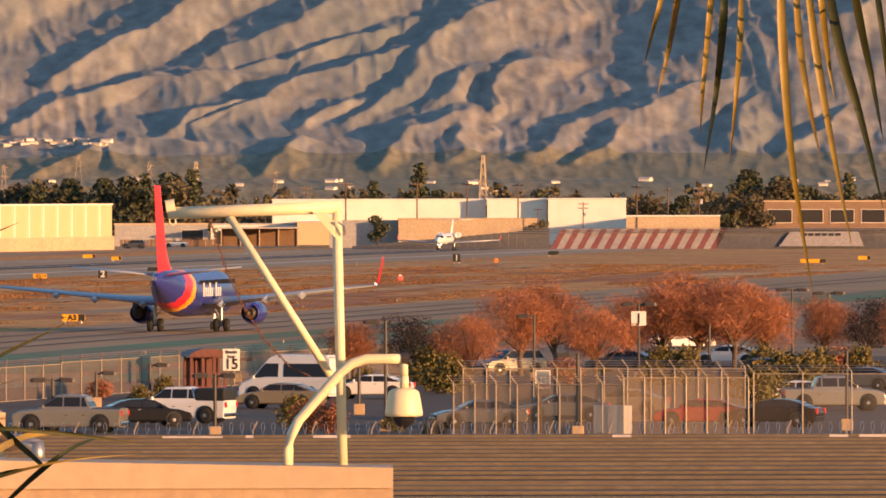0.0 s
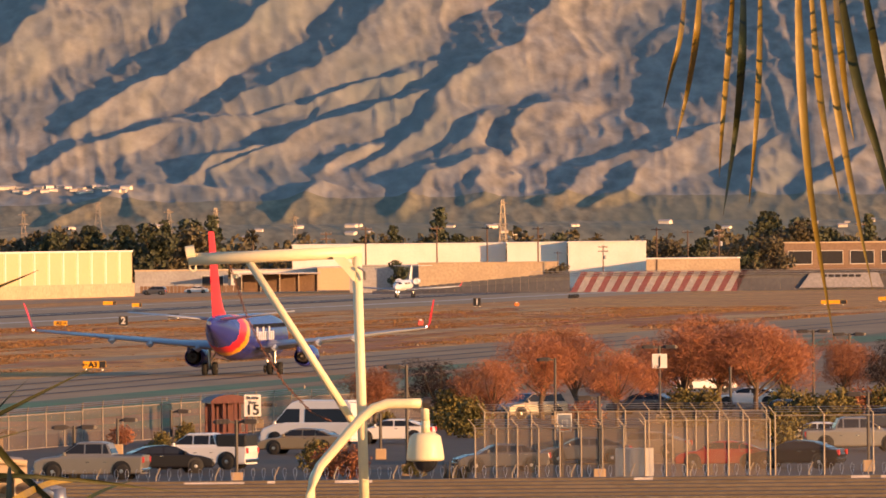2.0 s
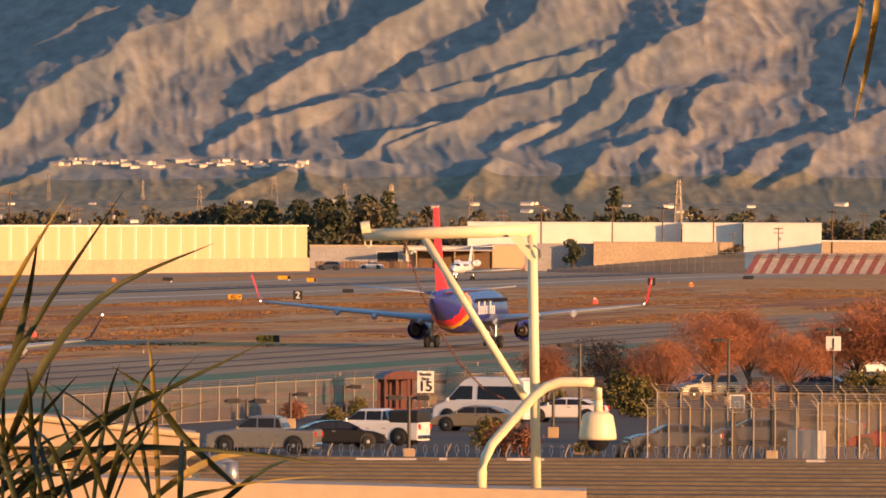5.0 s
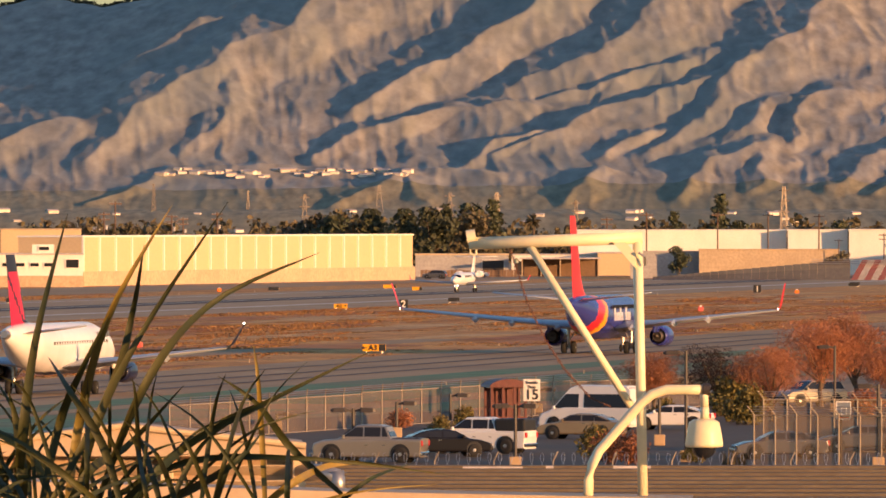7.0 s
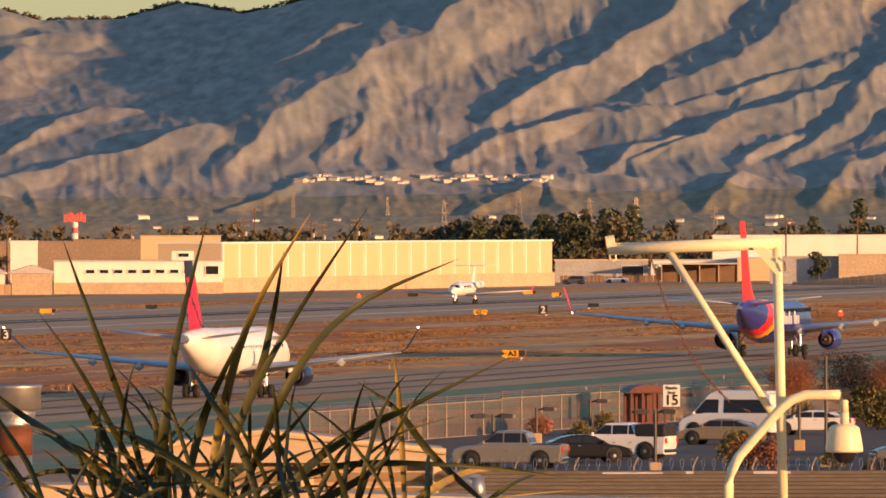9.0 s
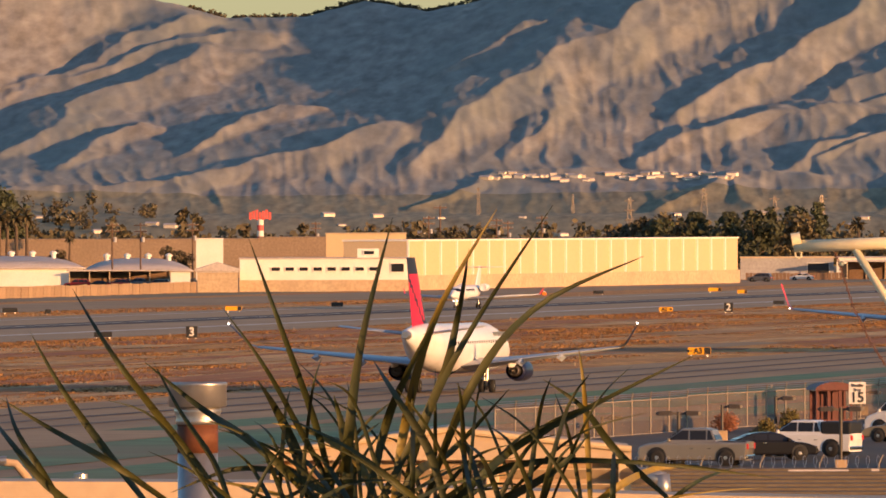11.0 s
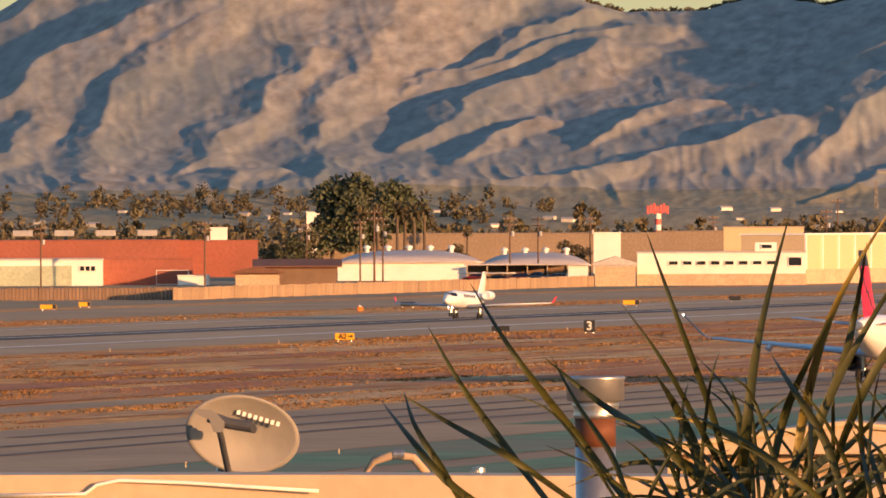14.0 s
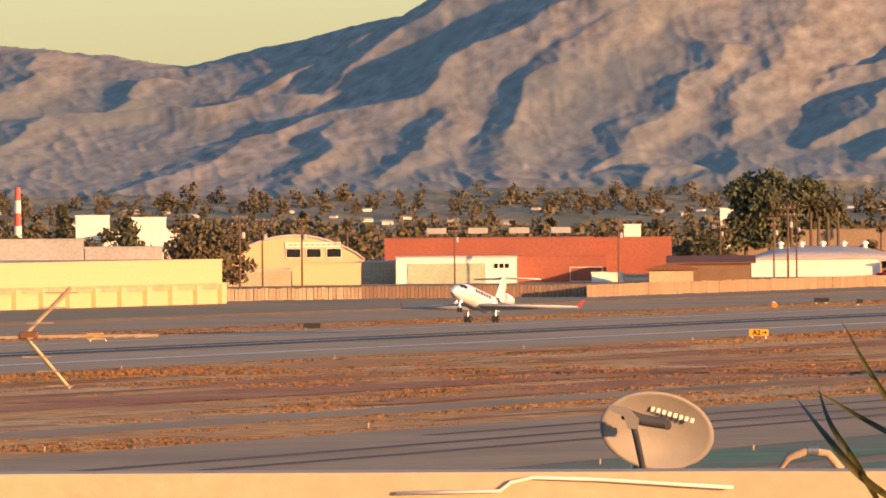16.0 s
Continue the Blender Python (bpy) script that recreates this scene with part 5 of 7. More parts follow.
# red and white mast tower, striped chimney
t = thing("radar_tower", "red and white radar tower with boxy red head", "tower", face_to(-898, 2560))
for i in range(5):
    bm = bmesh.new()
    tube(bm, [(0, 0, 6 + i * 1.3), (0, 0, 7.3 + i * 1.3)], 0.75, 12)
    part("band", bm, M_PINK if i % 2 else M_WHITE, t)
bm = bmesh.new()
tube(bm, [(0, 0, 0), (0, 0, 6)], 0.7, 12)
part("shaft", bm, M_WHITE, t)
for i in range(7):
    bm = bmesh.new()
    box(bm, -2.6 + i * 0.75, -0.7, 12.4 + 0.2 * (i % 2), -2.0 + i * 0.75, 0.7, 14.2 + 0.3 * (i % 3), bevel=0.05)
    part("antenna_box", bm, M_PINK, t)
t = thing("chimney", "tall red and white striped chimney far off", "chimney", face_to(-2762, 3300))
for i in range(4):
    bm = bmesh.new()
    tube(bm, [(0, 0, 6 + i * 3.8), (0, 0, 9.8 + i * 3.8)], 1.2 - 0.1 * i, 14, 1.1 - 0.1 * i)
    part("band", bm, M_PINK if i % 2 else M_WHITE, t)
bm = bmesh.new()
tube(bm, [(0, 0, 0), (0, 0, 6)], 1.3, 14, 1.2)
part("shaft", bm, M_WHITE, t)
for u0, u1, y0, d in ((-2660, -2600, 12.5, 2400), (-2610, -2580, 9, 2350), (-2560, -2500, 12.0, 2450), (-2545, -2475, 9.5, 2380), (-1690, -1660, 9.5, 2500), (-1520, -1480, 13, 2600)):
    block("apartment_block", "pale distant apartment block among trees", (u0, d), (u1, d), y0, 12, M_WHITE, M_WHITE)

# ---- the car park ----
LOT = [at(-700, 300), at(1900, 300), at(1900, 800), at(1250, 800), at(400, 730), at(-50, 700), at(-700, 640)]
flat("car_park_asphalt", LOT, 0.09, mat("car park asphalt", (0.095, 0.075, 0.058), 0.85, grain=1.2, second=(0.065, 0.053, 0.044)), "dark grey car park asphalt", "car park")


def car_profile(kind):
    """Lower body outline, cabin outline, width, places of the pillars, wheel radius, axle places, window bottom and top below the roof."""
    if kind == "pickup":
        return ([(-2.8, 0.55), (-2.86, 0.9), (-2.84, 1.2), (-0.8, 1.22), (0.9, 1.2), (1.4, 1.2), (2.4, 1.1), (2.74, 0.95), (2.82, 0.7), (2.78, 0.42)],
                [(-1.25, 1.2), (-1.0, 1.8), (-0.6, 1.9), (0.5, 1.89), (1.5, 1.2)], 1.96, (-0.75, 0.15), 0.41, (-1.75, 1.8), 0.06, 0.12)
    if kind == "van":
        return ([(-2.85, 0.45), (-2.9, 0.9), (-2.88, 1.4), (1.3, 1.4), (2.1, 1.25), (2.7, 1.02), (2.88, 0.8), (2.9, 0.4)],
                [(-2.87, 1.4), (-2.82, 2.4), (-2.6, 2.62), (0.5, 2.66), (1.0, 2.5), (2.15, 1.24)], 2.02, (0.1, 0.35), 0.36, (-1.7, 1.9), 0.05, 0.52)
    if kind == "suv":
        return ([(-2.3, 0.45), (-2.38, 0.8), (-2.34, 1.08), (1.0, 1.1), (1.9, 1.02), (2.3, 0.88), (2.42, 0.65), (2.38, 0.36)],
                [(-2.28, 1.06), (-1.95, 1.6), (-1.6, 1.7), (0.1, 1.72), (0.45, 1.62), (1.25, 1.07)], 1.86, (-1.35, -0.4), 0.37, (-1.4, 1.45), 0.05, 0.12)
    return ([(-2.3, 0.4), (-2.42, 0.7), (-2.34, 0.96), (-1.7, 1.02), (0.9, 0.98), (1.8, 0.88), (2.25, 0.74), (2.42, 0.55), (2.38, 0.3)],
            [(-1.95, 1.0), (-1.25, 1.3), (-0.65, 1.42), (0.05, 1.44), (0.45, 1.36), (1.25, 0.95)], 1.84, (-0.95, -0.2), 0.34, (-1.4, 1.45), 0.04, 0.1)


def car(kind, paint, label, m, canopy=False):
    """y to the nose."""
    body, cabin, w, pillars, r, axles, sill, head = car_profile(kind)
    t = thing({"pickup": "pickup_truck", "van": "van", "suv": "car", "sedan": "car"}[kind], label, kind if kind in ("van",) else ("truck" if kind == "pickup" else "car"), m, "parked vehicles")
    h = w / 2
    loop = body + [(body[-1][0], 0.26), (body[0][0], 0.26)]
    bm = bmesh.new()
    loft(bm, [[Vector((x, y * ky, 0.7 + (z - 0.7) * kz)) for y, z in loop] for x, ky, kz in ((-h, 0.97, 0.72), (-h * 0.985, 0.985, 0.9), (-h * 0.86, 1, 1), (0, 1.01, 1.02), (h * 0.86, 1, 1), (h * 0.985, 0.985, 0.9), (h, 0.97, 0.72))])
    bmesh.ops.recalc_face_normals(bm, faces=bm.faces[:])
    part("body", bm, paint, t)
    base, tall = min(z for y, z in cabin), max(z for y, z in cabin)

    def side(z):
        return h * (0.93 - 0.15 * (z - base) / (tall - base))

    def edge(z, front):
        """Where the cabin's outline stands at a height."""
        half = [p for p in cabin[len(cabin) // 2:]][::-1] if front else cabin[:len(cabin) // 2 + 1]
        return float(np.interp(z, [p[1] for p in half], [p[0] for p in half]))
    bm = bmesh.new()
    loft(bm, [[Vector((sx * side(z), y, z - (0.05 if abs(sx) == 1 else 0.0))) for y, z in cabin] for sx in (-1, -0.8, 0, 0.8, 1)])
    bmesh.ops.recalc_face_normals(bm, faces=bm.faces[:])
    part("cabin", bm, paint, t)
    z0, z1 = base + sill + (0.05 if kind == "pickup" else 0.03), tall - head
    cuts = [None, *pillars, None]
    for sx in (-1, 1):
        for i in range(len(cuts) - 1):
            if kind == "van" and i == 1:
                continue
            lo = [edge(z, False) + 0.1 if i == 0 else cuts[i] + 0.04 for z in (z0, z1)]
            hi = [edge(z, True) - 0.12 if i == len(cuts) - 2 else cuts[i + 1] - 0.04 for z in (z0, z1)]
            bm = bmesh.new()
            ring = [Vector((sx * (side(z) + 0.008), y, z)) for y, z in ((lo[0], z0), (hi[0], z0), (max(hi[1], lo[1] + 0.05), z1), (lo[1], z1))]
            loft(bm, [ring, [p - Vector((sx * 0.03, 0, 0)) for p in ring]])
            bmesh.ops.recalc_face_normals(bm, faces=bm.faces[:])
            part("window", bm, M_GLASS, t)
    for front, nm in ((True, "windscreen"), (False, "rear_window")):
        bm = bmesh.new()
        out = 0.012 if front else -0.012
        za, zb = base + 0.1, tall - (0.16 if kind == "van" else 0.09)
        ring = [Vector((x * side(z) * 0.9, edge(z, front) + out, z + 0.012)) for x, z in ((-1, za), (1, za), (1, zb), (-1, zb))]
        loft(bm, [ring, [p - Vector((0, out * 3, 0.03)) for p in ring]])
        bmesh.ops.recalc_face_normals(bm, faces=bm.faces[:])
        part(nm, bm, M_GLASS, t)
    if kind == "pickup":
        bm = bmesh.new()
        if canopy:
            box(bm, -h * 0.93, -2.8, 1.16, h * 0.93, -1.12, 1.84, bevel=0.1)
            part("bed_canopy", bm, M_SIGNK, t, "black bed canopy")
        else:
            box(bm, -h * 0.82, -2.72, 1.2, h * 0.82, -1.3, 1.246, bevel=0.01)
            part("bed_liner", bm, M_SIGNK, t, "dark open bed")
    for y in axles:
        for sx in (-1, 1):
            bm = bmesh.new()
            lathe(bm, [(0.05, -0.03), (r + 0.09, -0.03), (r + 0.07, 0.012), (0.05, 0.012)], 20, pose(sx * (h + 0.002), y, r + 0.04, 0, 90, 0))
            part("wheel_arch", bm, M_SIGNK, t)
            wheel("wheel", r, 0.22, t, (sx * (h - 0.05), y, r))
    tail_z = 0.98 if kind in ("pickup", "van") else 0.82
    for sx in (-1, 1):
        bm = bmesh.new()
        box(bm, sx * h * 0.84 - 0.12, body[1][0] - 0.03, tail_z - 0.14, sx * h * 0.84 + 0.12, body[1][0] + 0.12, tail_z + 0.14, bevel=0.02)
        part("tail_light", bm, M_TAILRED, t, "red tail light")
        bm = bmesh.new()
        box(bm, sx * h * 0.74 - 0.2, body[-2][0] - 0.2, body[-2][1] + 0.02, sx * h * 0.74 + 0.18, body[-2][0] - 0.02, body[-2][1] + 0.17, bevel=0.02)
        part("headlight", bm, M_CHROME, t)
        bm = bmesh.new()
        y = edge(base + 0.1, True) - 0.25
        box(bm, sx * (h + 0.08) - 0.1, y, base + 0.02, sx * (h + 0.08) + 0.1, y + 0.12, base + 0.2, bevel=0.03)
        part("mirror", bm, paint, t)
        for yc in pillars:
            bm = bmesh.new()
            box(bm, sx * (h + 0.005) - 0.012, yc - 0.24, 0.86, sx * (h + 0.005) + 0.012, yc - 0.06, 0.9, bevel=0.004)
            part("door_handle", bm, M_CHROME, t)
    bm = bmesh.new()
    box(bm, -h * 0.55, body[-2][0] - 0.08, 0.46, h * 0.55, body[-2][0] + 0.02, 0.66, bevel=0.02)
    part("grille", bm, M_SIGNK, t)
    for yy, nm in ((body[0][0], "rear_bumper"), (body[-1][0], "front_bumper")):
        bm = bmesh.new()
        box(bm, -h * 0.95, yy - 0.08, 0.34, h * 0.95, yy + 0.08, 0.56, bevel=0.06)
        part(nm, bm, M_CHROME if kind == "pickup" else paint, t)
    return t


M_TAILRED = mat("red lamp plastic", (0.5, 0.02, 0.02), 0.3, grain=5)
C_WHITE = mat("white car paint", (0.75, 0.74, 0.72), 0.25, grain=1, vary=0.03, bump=0, spec=0.6)
C_BLACK = mat("black car paint", (0.012, 0.012, 0.015), 0.22, grain=1, vary=0.03, bump=0, spec=0.25)
C_SILVER = mat("silver-tan car paint", (0.3, 0.27, 0.23), 0.3, 0.5, grain=1, vary=0.05, bump=0)
C_GOLD = mat("champagne car paint", (0.35, 0.27, 0.18), 0.3, 0.5, grain=1, vary=0.05, bump=0)
C_GREY = mat("grey car paint", (0.14, 0.14, 0.15), 0.25, 0.4, grain=1, vary=0.05, bump=0)
C_REDC = mat("dark red car paint", (0.3, 0.03, 0.03), 0.25, grain=1, vary=0.05, bump=0)

car("pickup", C_WHITE, "white crew-cab pickup with black bed canopy", face_to(*(66, 580), 0.1, 70) , True)
car("pickup", C_SILVER, "silver pickup truck parked by the fence", face_to(*(-129, 559), 0.1, 78))
car("sedan", C_BLACK, "glossy black sedan with bright alloy wheels", face_to(*(1, 572), 0.1, -80))
car("van", C_WHITE, "white high-roofed passenger van with dark windows", face_to(*(262, 640), 0.1, 66))
car("sedan", C_GOLD, "champagne sedan parked beside the shuttle stop", face_to(*(246, 617), 0.1, 74))
car("suv", C_SILVER, "silver sport utility car under the russet trees", face_to(*(650, 722), 0.1, 125))
car("sedan", C_WHITE, "white sedan parked under the trees", face_to(*(954, 833), 0.1, -75))
for (u, d), kind, paint, turn, label in (((405, 644), "sedan", C_WHITE, 80, "white sedan in the car park"), ((596, 567), "sedan", C_GREY, 100, "grey sedan parked behind the fence"), ((743, 583), "sedan", C_GREY, 95, "grey sedan parked behind the fence"), ((851, 597), "sedan", C_SILVER, 80, "silver sedan parked behind the fence"),
                                         # the pickup and sedan by the lot have shade put into their paint
                                         ((988, 570), "sedan", C_REDC, 85, "dark red sedan parked behind the fence"), ((1120, 569), "sedan", C_BLACK, 75, "black sedan parked behind the fence"), ((1223, 610), "pickup", C_SILVER, -84, "white pickup truck by the lot, painted silver for shade"), ((1272, 667), "sedan", C_GREY, 70, "sedan by the lot, painted grey for shade"), ((851, 736), "sedan", C_GREY, 70, "grey sedan under the russet trees"), ((1096, 685), "suv", C_GREY, 60, "grey sport utility car under shrubs"), ((1037, 758), "sedan", C_WHITE, 80, "white sedan under the russet trees"), ((1154, 621), "sedan", C_WHITE, 80, "white sedan between the shrubs")):
    car(kind, paint, label, face_to(u, d, 0.1, turn))

# vehicles by the hangars beyond the runway
for u, d, kind, paint, turn, label in ((-1222, 2024, "suv", C_REDC, 80, "dark red car under the carport"), (-1186, 2024, "sedan", C_BLACK, 95, "black car under the carport"), (-1150, 2024, "suv", C_REDC, 100, "dark red car under the carport"),
                                       (-1112, 2024, "pickup", C_GREY, 75, "grey pickup under the carport"), (-1080, 2024, "suv", C_GOLD, 85, "tan car under the carport"), (-14, 2170, "suv", C_GREY, 75, "dark grey car parked before the sheds"), (60, 2215, "sedan", C_WHITE, 85, "white car parked before the sheds")):
    car(kind, paint, label, face_to(u, d, 0.0, turn))

# bus shelter and its sign
t = thing("bus_shelter", "red steel bus shelter with barrel roof", "bus shelter", face_to(*(116, 664), 0.09, 15))
# red taken darker to put the front's shade into the paint
M_SHELTER = mat("red steel paint darkened for shade", (0.1, 0.014, 0.012), 0.45, grain=5)
for x in (-1.05, -0.35, 0.35, 1.05):
    for y in (0, 1.5):
        bm = bmesh.new()
        box(bm, x - 0.07, y - 0.07, 0, x + 0.07, y + 0.07, 2.2)
        part("post", bm, M_SHELTER, t)
bm = bmesh.new()
arc = [(1.25 * math.cos(a), 2.15 + 0.5 * math.sin(a)) for a in np.linspace(0, math.pi, 13)]
loft(bm, [[Vector((x, y, z)) for x, z in arc] for y in (-0.3, 1.9)])
bmesh.ops.recalc_face_normals(bm, faces=bm.faces[:])
part("roof", bm, M_SHELTER, t)
for z in (0.3, 1.1, 2.1):
    bm = bmesh.new()
    box(bm, -1.05, -0.05, z, 1.05, 0.05, z + 0.1)
    part("rail", bm, M_SHELTER, t)
bm = bmesh.new()
box(bm, -1.0, 1.52, 0.2, 1.0, 1.56, 2.1)
part("back_panel", bm, M_SHELTER, t)


def post_sign(u, d, z0, z1, wide, lines, label, turn=0.0, pole_h=None):
    t = thing("sign_post", label, "sign", face_to(u, d, 0.09, turn))
    bm = bmesh.new()
    tube(bm, [(0, 0.08, 0), (0, 0.08, z1)], 0.05, 8)
    part("post", bm, M_DARKPOLE, t)
    bm = bmesh.new()
    box(bm, -wide / 2, 0, z0, wide / 2, 0.05, z1, bevel=0.015)
    part("board", bm, S_INKW, t, "white sign board")
    for text, size, z in lines:
        letter(t, text, size, pose(0, -0.02, z), M_SIGNK)
    return t


D15 = 660
post_sign(157, D15, 1.39, 2.70, 1.0, (("Shuttle", 0.26, 2.50), ("Stop", 0.26, 2.23), ("15", 0.85, 1.76)), "white shuttle stop sign with black lettering on a post")
DJ = 700
J = post_sign(878, DJ, 3.52, 4.43, 0.95, (("J", 0.8, 3.98),), "white car park sign with a black letter")


def lamp_post(u, d, top_z, heads, label="dark bronze car park lamp post"):
    t = thing("street_lamp", label, "lamp post", face_to(u, d, 0.09), "car park lamps")
    bm = bmesh.new()
    tube(bm, [(0, 0, 0), (0, 0, top_z)], 0.085, 8)
    part("pole", bm, M_DARKPOLE, t)
    bm = bmesh.new()
    box(bm, -0.3, -0.3, 0, 0.3, 0.3, 0.6, bevel=0.05)
    part("footing", bm, M_RUNWAY, t, "pale concrete footing")
    for sx in heads:
        bm = bmesh.new()
        loft(bm, [[Vector((sx * x, -w, top_z + z)), Vector((sx * x, w, top_z + z)), Vector((sx * x, w, top_z + z - hh)), Vector((sx * x, -w, top_z + z - hh))] for x, w, z, hh in ((0.05, 0.05, -0.1, 0.1), (0.3, 0.1, -0.02, 0.12), (0.4, 0.26, 0.05, 0.25), (1.0, 0.28, 0.02, 0.22), (1.15, 0.2, -0.05, 0.1))])
        bmesh.ops.recalc_face_normals(bm, faces=bm.faces[:])
        part("lamp_head", bm, M_DARKPOLE, t)
    return t


lamp_post(-159, 560, 2.71, (-1, 1))
lamp_post(128, 545, 3.17, (-1, 1))
lamp_post(13, 640, 2.15, (1,))
lamp_post(-294, 640, 1.04, (1,))
lamp_post(-82, 620, 2.03, (1,))
lamp_post(168, 700, 1.53, (1,))
lamp_post(430, 560, 5.61, (-1,))
lamp_post(383, 600, 2.51, ())
lamp_post(693, 700, 4.23, (-1,))
lamp_post(770, 545, 4.15, (-1,))
lamp_post(878, DJ + 1, 4.94, (-1, 1))
lamp_post(1246, 560, 4.00, (-1,))
lamp_post(1150, 760, 5.27, (-1, 1))
lamp_post(1214, 760, 5.04, (-1, 1))
lamp_post(1003, 690, 3.71, ())

# chain-link fences
def mesh_screen(name, opacity, color):
    m = bpy.data.materials.new(name)
    m.use_nodes = True
    n, l = m.node_tree.nodes, m.node_tree.links
    b = n["Principled BSDF"]
    b.inputs["Base Color"].default_value = (*color, 1)
    b.inputs["Roughness"].default_value = 0.7
    tr, mx = n.new("ShaderNodeBsdfTransparent"), n.new("ShaderNodeMixShader")
    tc, nz = n.new("ShaderNodeTexCoord"), n.new("ShaderNodeTexNoise")
    nz.inputs["Scale"].default_value = 0.5
    mr = n.new("ShaderNodeMapRange")
    mr.inputs["To Min"].default_value, mr.inputs["To Max"].default_value = opacity * 0.5, opacity * 1.4
    l.new(tc.outputs["Object"], nz.inputs["Vector"])
    l.new(nz.outputs["Fac"], mr.inputs["Value"])
    l.new(mr.outputs[0], mx.inputs[0])
    l.new(tr.outputs[0], mx.inputs[1])
    l.new(b.outputs[0], mx.inputs[2])
    l.new(mx.outputs[0], n["Material Output"].inputs["Surface"])
    return m


M_LINK = mesh_screen("chain-link mesh", 0.42, (0.27, 0.2, 0.13))
M_SCREEN = mesh_screen("fence windscreen", 0.42, (0.2, 0.15, 0.1))


def link_fence(a, b, h, count, label, mesh_m, lean=1.0, post_r=0.042):
    m, n = frame_of(a, b, False)
    t = thing("chain_link_fence", label, "fence", m)
    bm = bmesh.new()
    tube(bm, [(0, 0, 0), (0, 0, h)], post_r, 8)
    tube(bm, [(0, 0, h), (-0.3 * lean, -0.15, h + 0.4)], post_r * 0.7, 6)
    p0 = part("post", bm, M_POST, t)
    for i in range(1, count + 1):
        p = new("post", p0.data)
        p.parent = t
        p.location = (n * i / count, 0, random.uniform(-0.05, 0.05))
    for z in (0.1, h * 0.98):
        bm = bmesh.new()
        tube(bm, [(0, 0.02, z), (n, 0.02, z)], 0.035, 6)
        part("rail", bm, M_POST, t)
    for k in range(3):
        bm = bmesh.new()
        tube(bm, [(0, -0.05 * k, h + 0.12 + 0.12 * k), (n, -0.05 * k, h + 0.12 + 0.12 * k)], 0.018, 4)
        part("barbed_wire", bm, M_STEEL, t)
    bm = bmesh.new()
    quad(bm, Vector((0, 0.06, 0.02)), Vector((n, 0.06, 0.02)), Vector((n, 0.06, h)), Vector((0, 0.06, h)))
    part("mesh", bm, mesh_m, t, "translucent chain-link mesh")
    return t


link_fence((550, 547), (851, 544), 2.75, 8, "tall chain-link fence round a ball court", M_LINK)
link_fence((851, 544), (1072, 544), 3.1, 6, "tall chain-link fence round a ball court", M_LINK)
link_fence((567, 584), (1066, 583), 2.9, 12, "far side of the chain-link ball court fence", M_LINK)
link_fence((1081, 544), (1428, 543), 3.3, 4, "chain-link fence by the car park", mesh_screen("open chain-link", 0.1, (0.4, 0.33, 0.25)))
link_fence((-484, 610), (-144, 650), 2.1, 10, "screened chain-link fence along the airfield", M_SCREEN)
link_fence((-144, 650), (226, 696), 2.2, 11, "screened chain-link fence along the airfield", M_SCREEN)
link_fence((226, 696), (466, 722), 2.1, 7, "screened chain-link fence along the airfield", M_SCREEN)

# utility cabinet, hoop, bin
t = thing("utility_cabinet", "pale steel utility cabinet on a concrete pad", "cabinet", face_to(*(831, 547), 0.09, -25))
bm = bmesh.new()
box(bm, -0.85, -0.4, 0.12, 0.85, 0.5, 1.55, bevel=0.03)
part("body", bm, M_WHITE, t)
bm = bmesh.new()
box(bm, -0.8, -0.43, 0.2, -0.02, -0.4, 1.48)
part("door", bm, M_WHITE, t)
bm = bmesh.new()
box(bm, -1.0, -0.8, 0, 1.3, 0.7, 0.12)
part("pad", bm, M_RUNWAY, t)
t = thing("basketball_hoop", "basketball hoop with pale backboard on a post", "basketball hoop", face_to(*(704, 547), 0.09))
bm = bmesh.new()
tube(bm, [(0, 0, 0), (0, 0, 2.4), (0.15, -0.3, 3.0)], 0.07, 8)
part("post", bm, M_DARKPOLE, t)
bm = bmesh.new()
box(bm, -0.25, -0.4, 2.4, 0.5, -0.34, 3.3, bevel=0.02)
bd = part("backboard", bm, M_STEEL, t)
for q in ((-0.25, 2.4, 0.5, 2.46), (-0.25, 3.24, 0.5, 3.3), (-0.25, 2.4, -0.19, 3.3), (0.44, 2.4, 0.5, 3.3), (0.0, 2.6, 0.28, 2.64), (0.0, 2.96, 0.28, 3.0), (0.0, 2.6, 0.04, 3.0), (0.24, 2.6, 0.28, 3.0)):
    bm = bmesh.new()
    box(bm, q[0], -0.43, q[1], q[2], -0.405, q[3])
    part("border", bm, S_INKW, bd)
bm = bmesh.new()
tube(bm, [(0.125 + 0.23 * math.cos(a), -0.65 + 0.23 * math.sin(a), 2.5) for a in np.linspace(0, 6.28, 17)], 0.02, 6)
part("rim", bm, M_ORANGE, t)

# russet trees and shrubs
def russet(seed, label):
    lobes = lobes_in(seed, 16, 1.9, 2.1, 4.2, 1.0)
    return tree("tree", label, lobes, M_RUSSET, 1.9, 0.14, 15000, 0.12, seed, 16, 0.1)


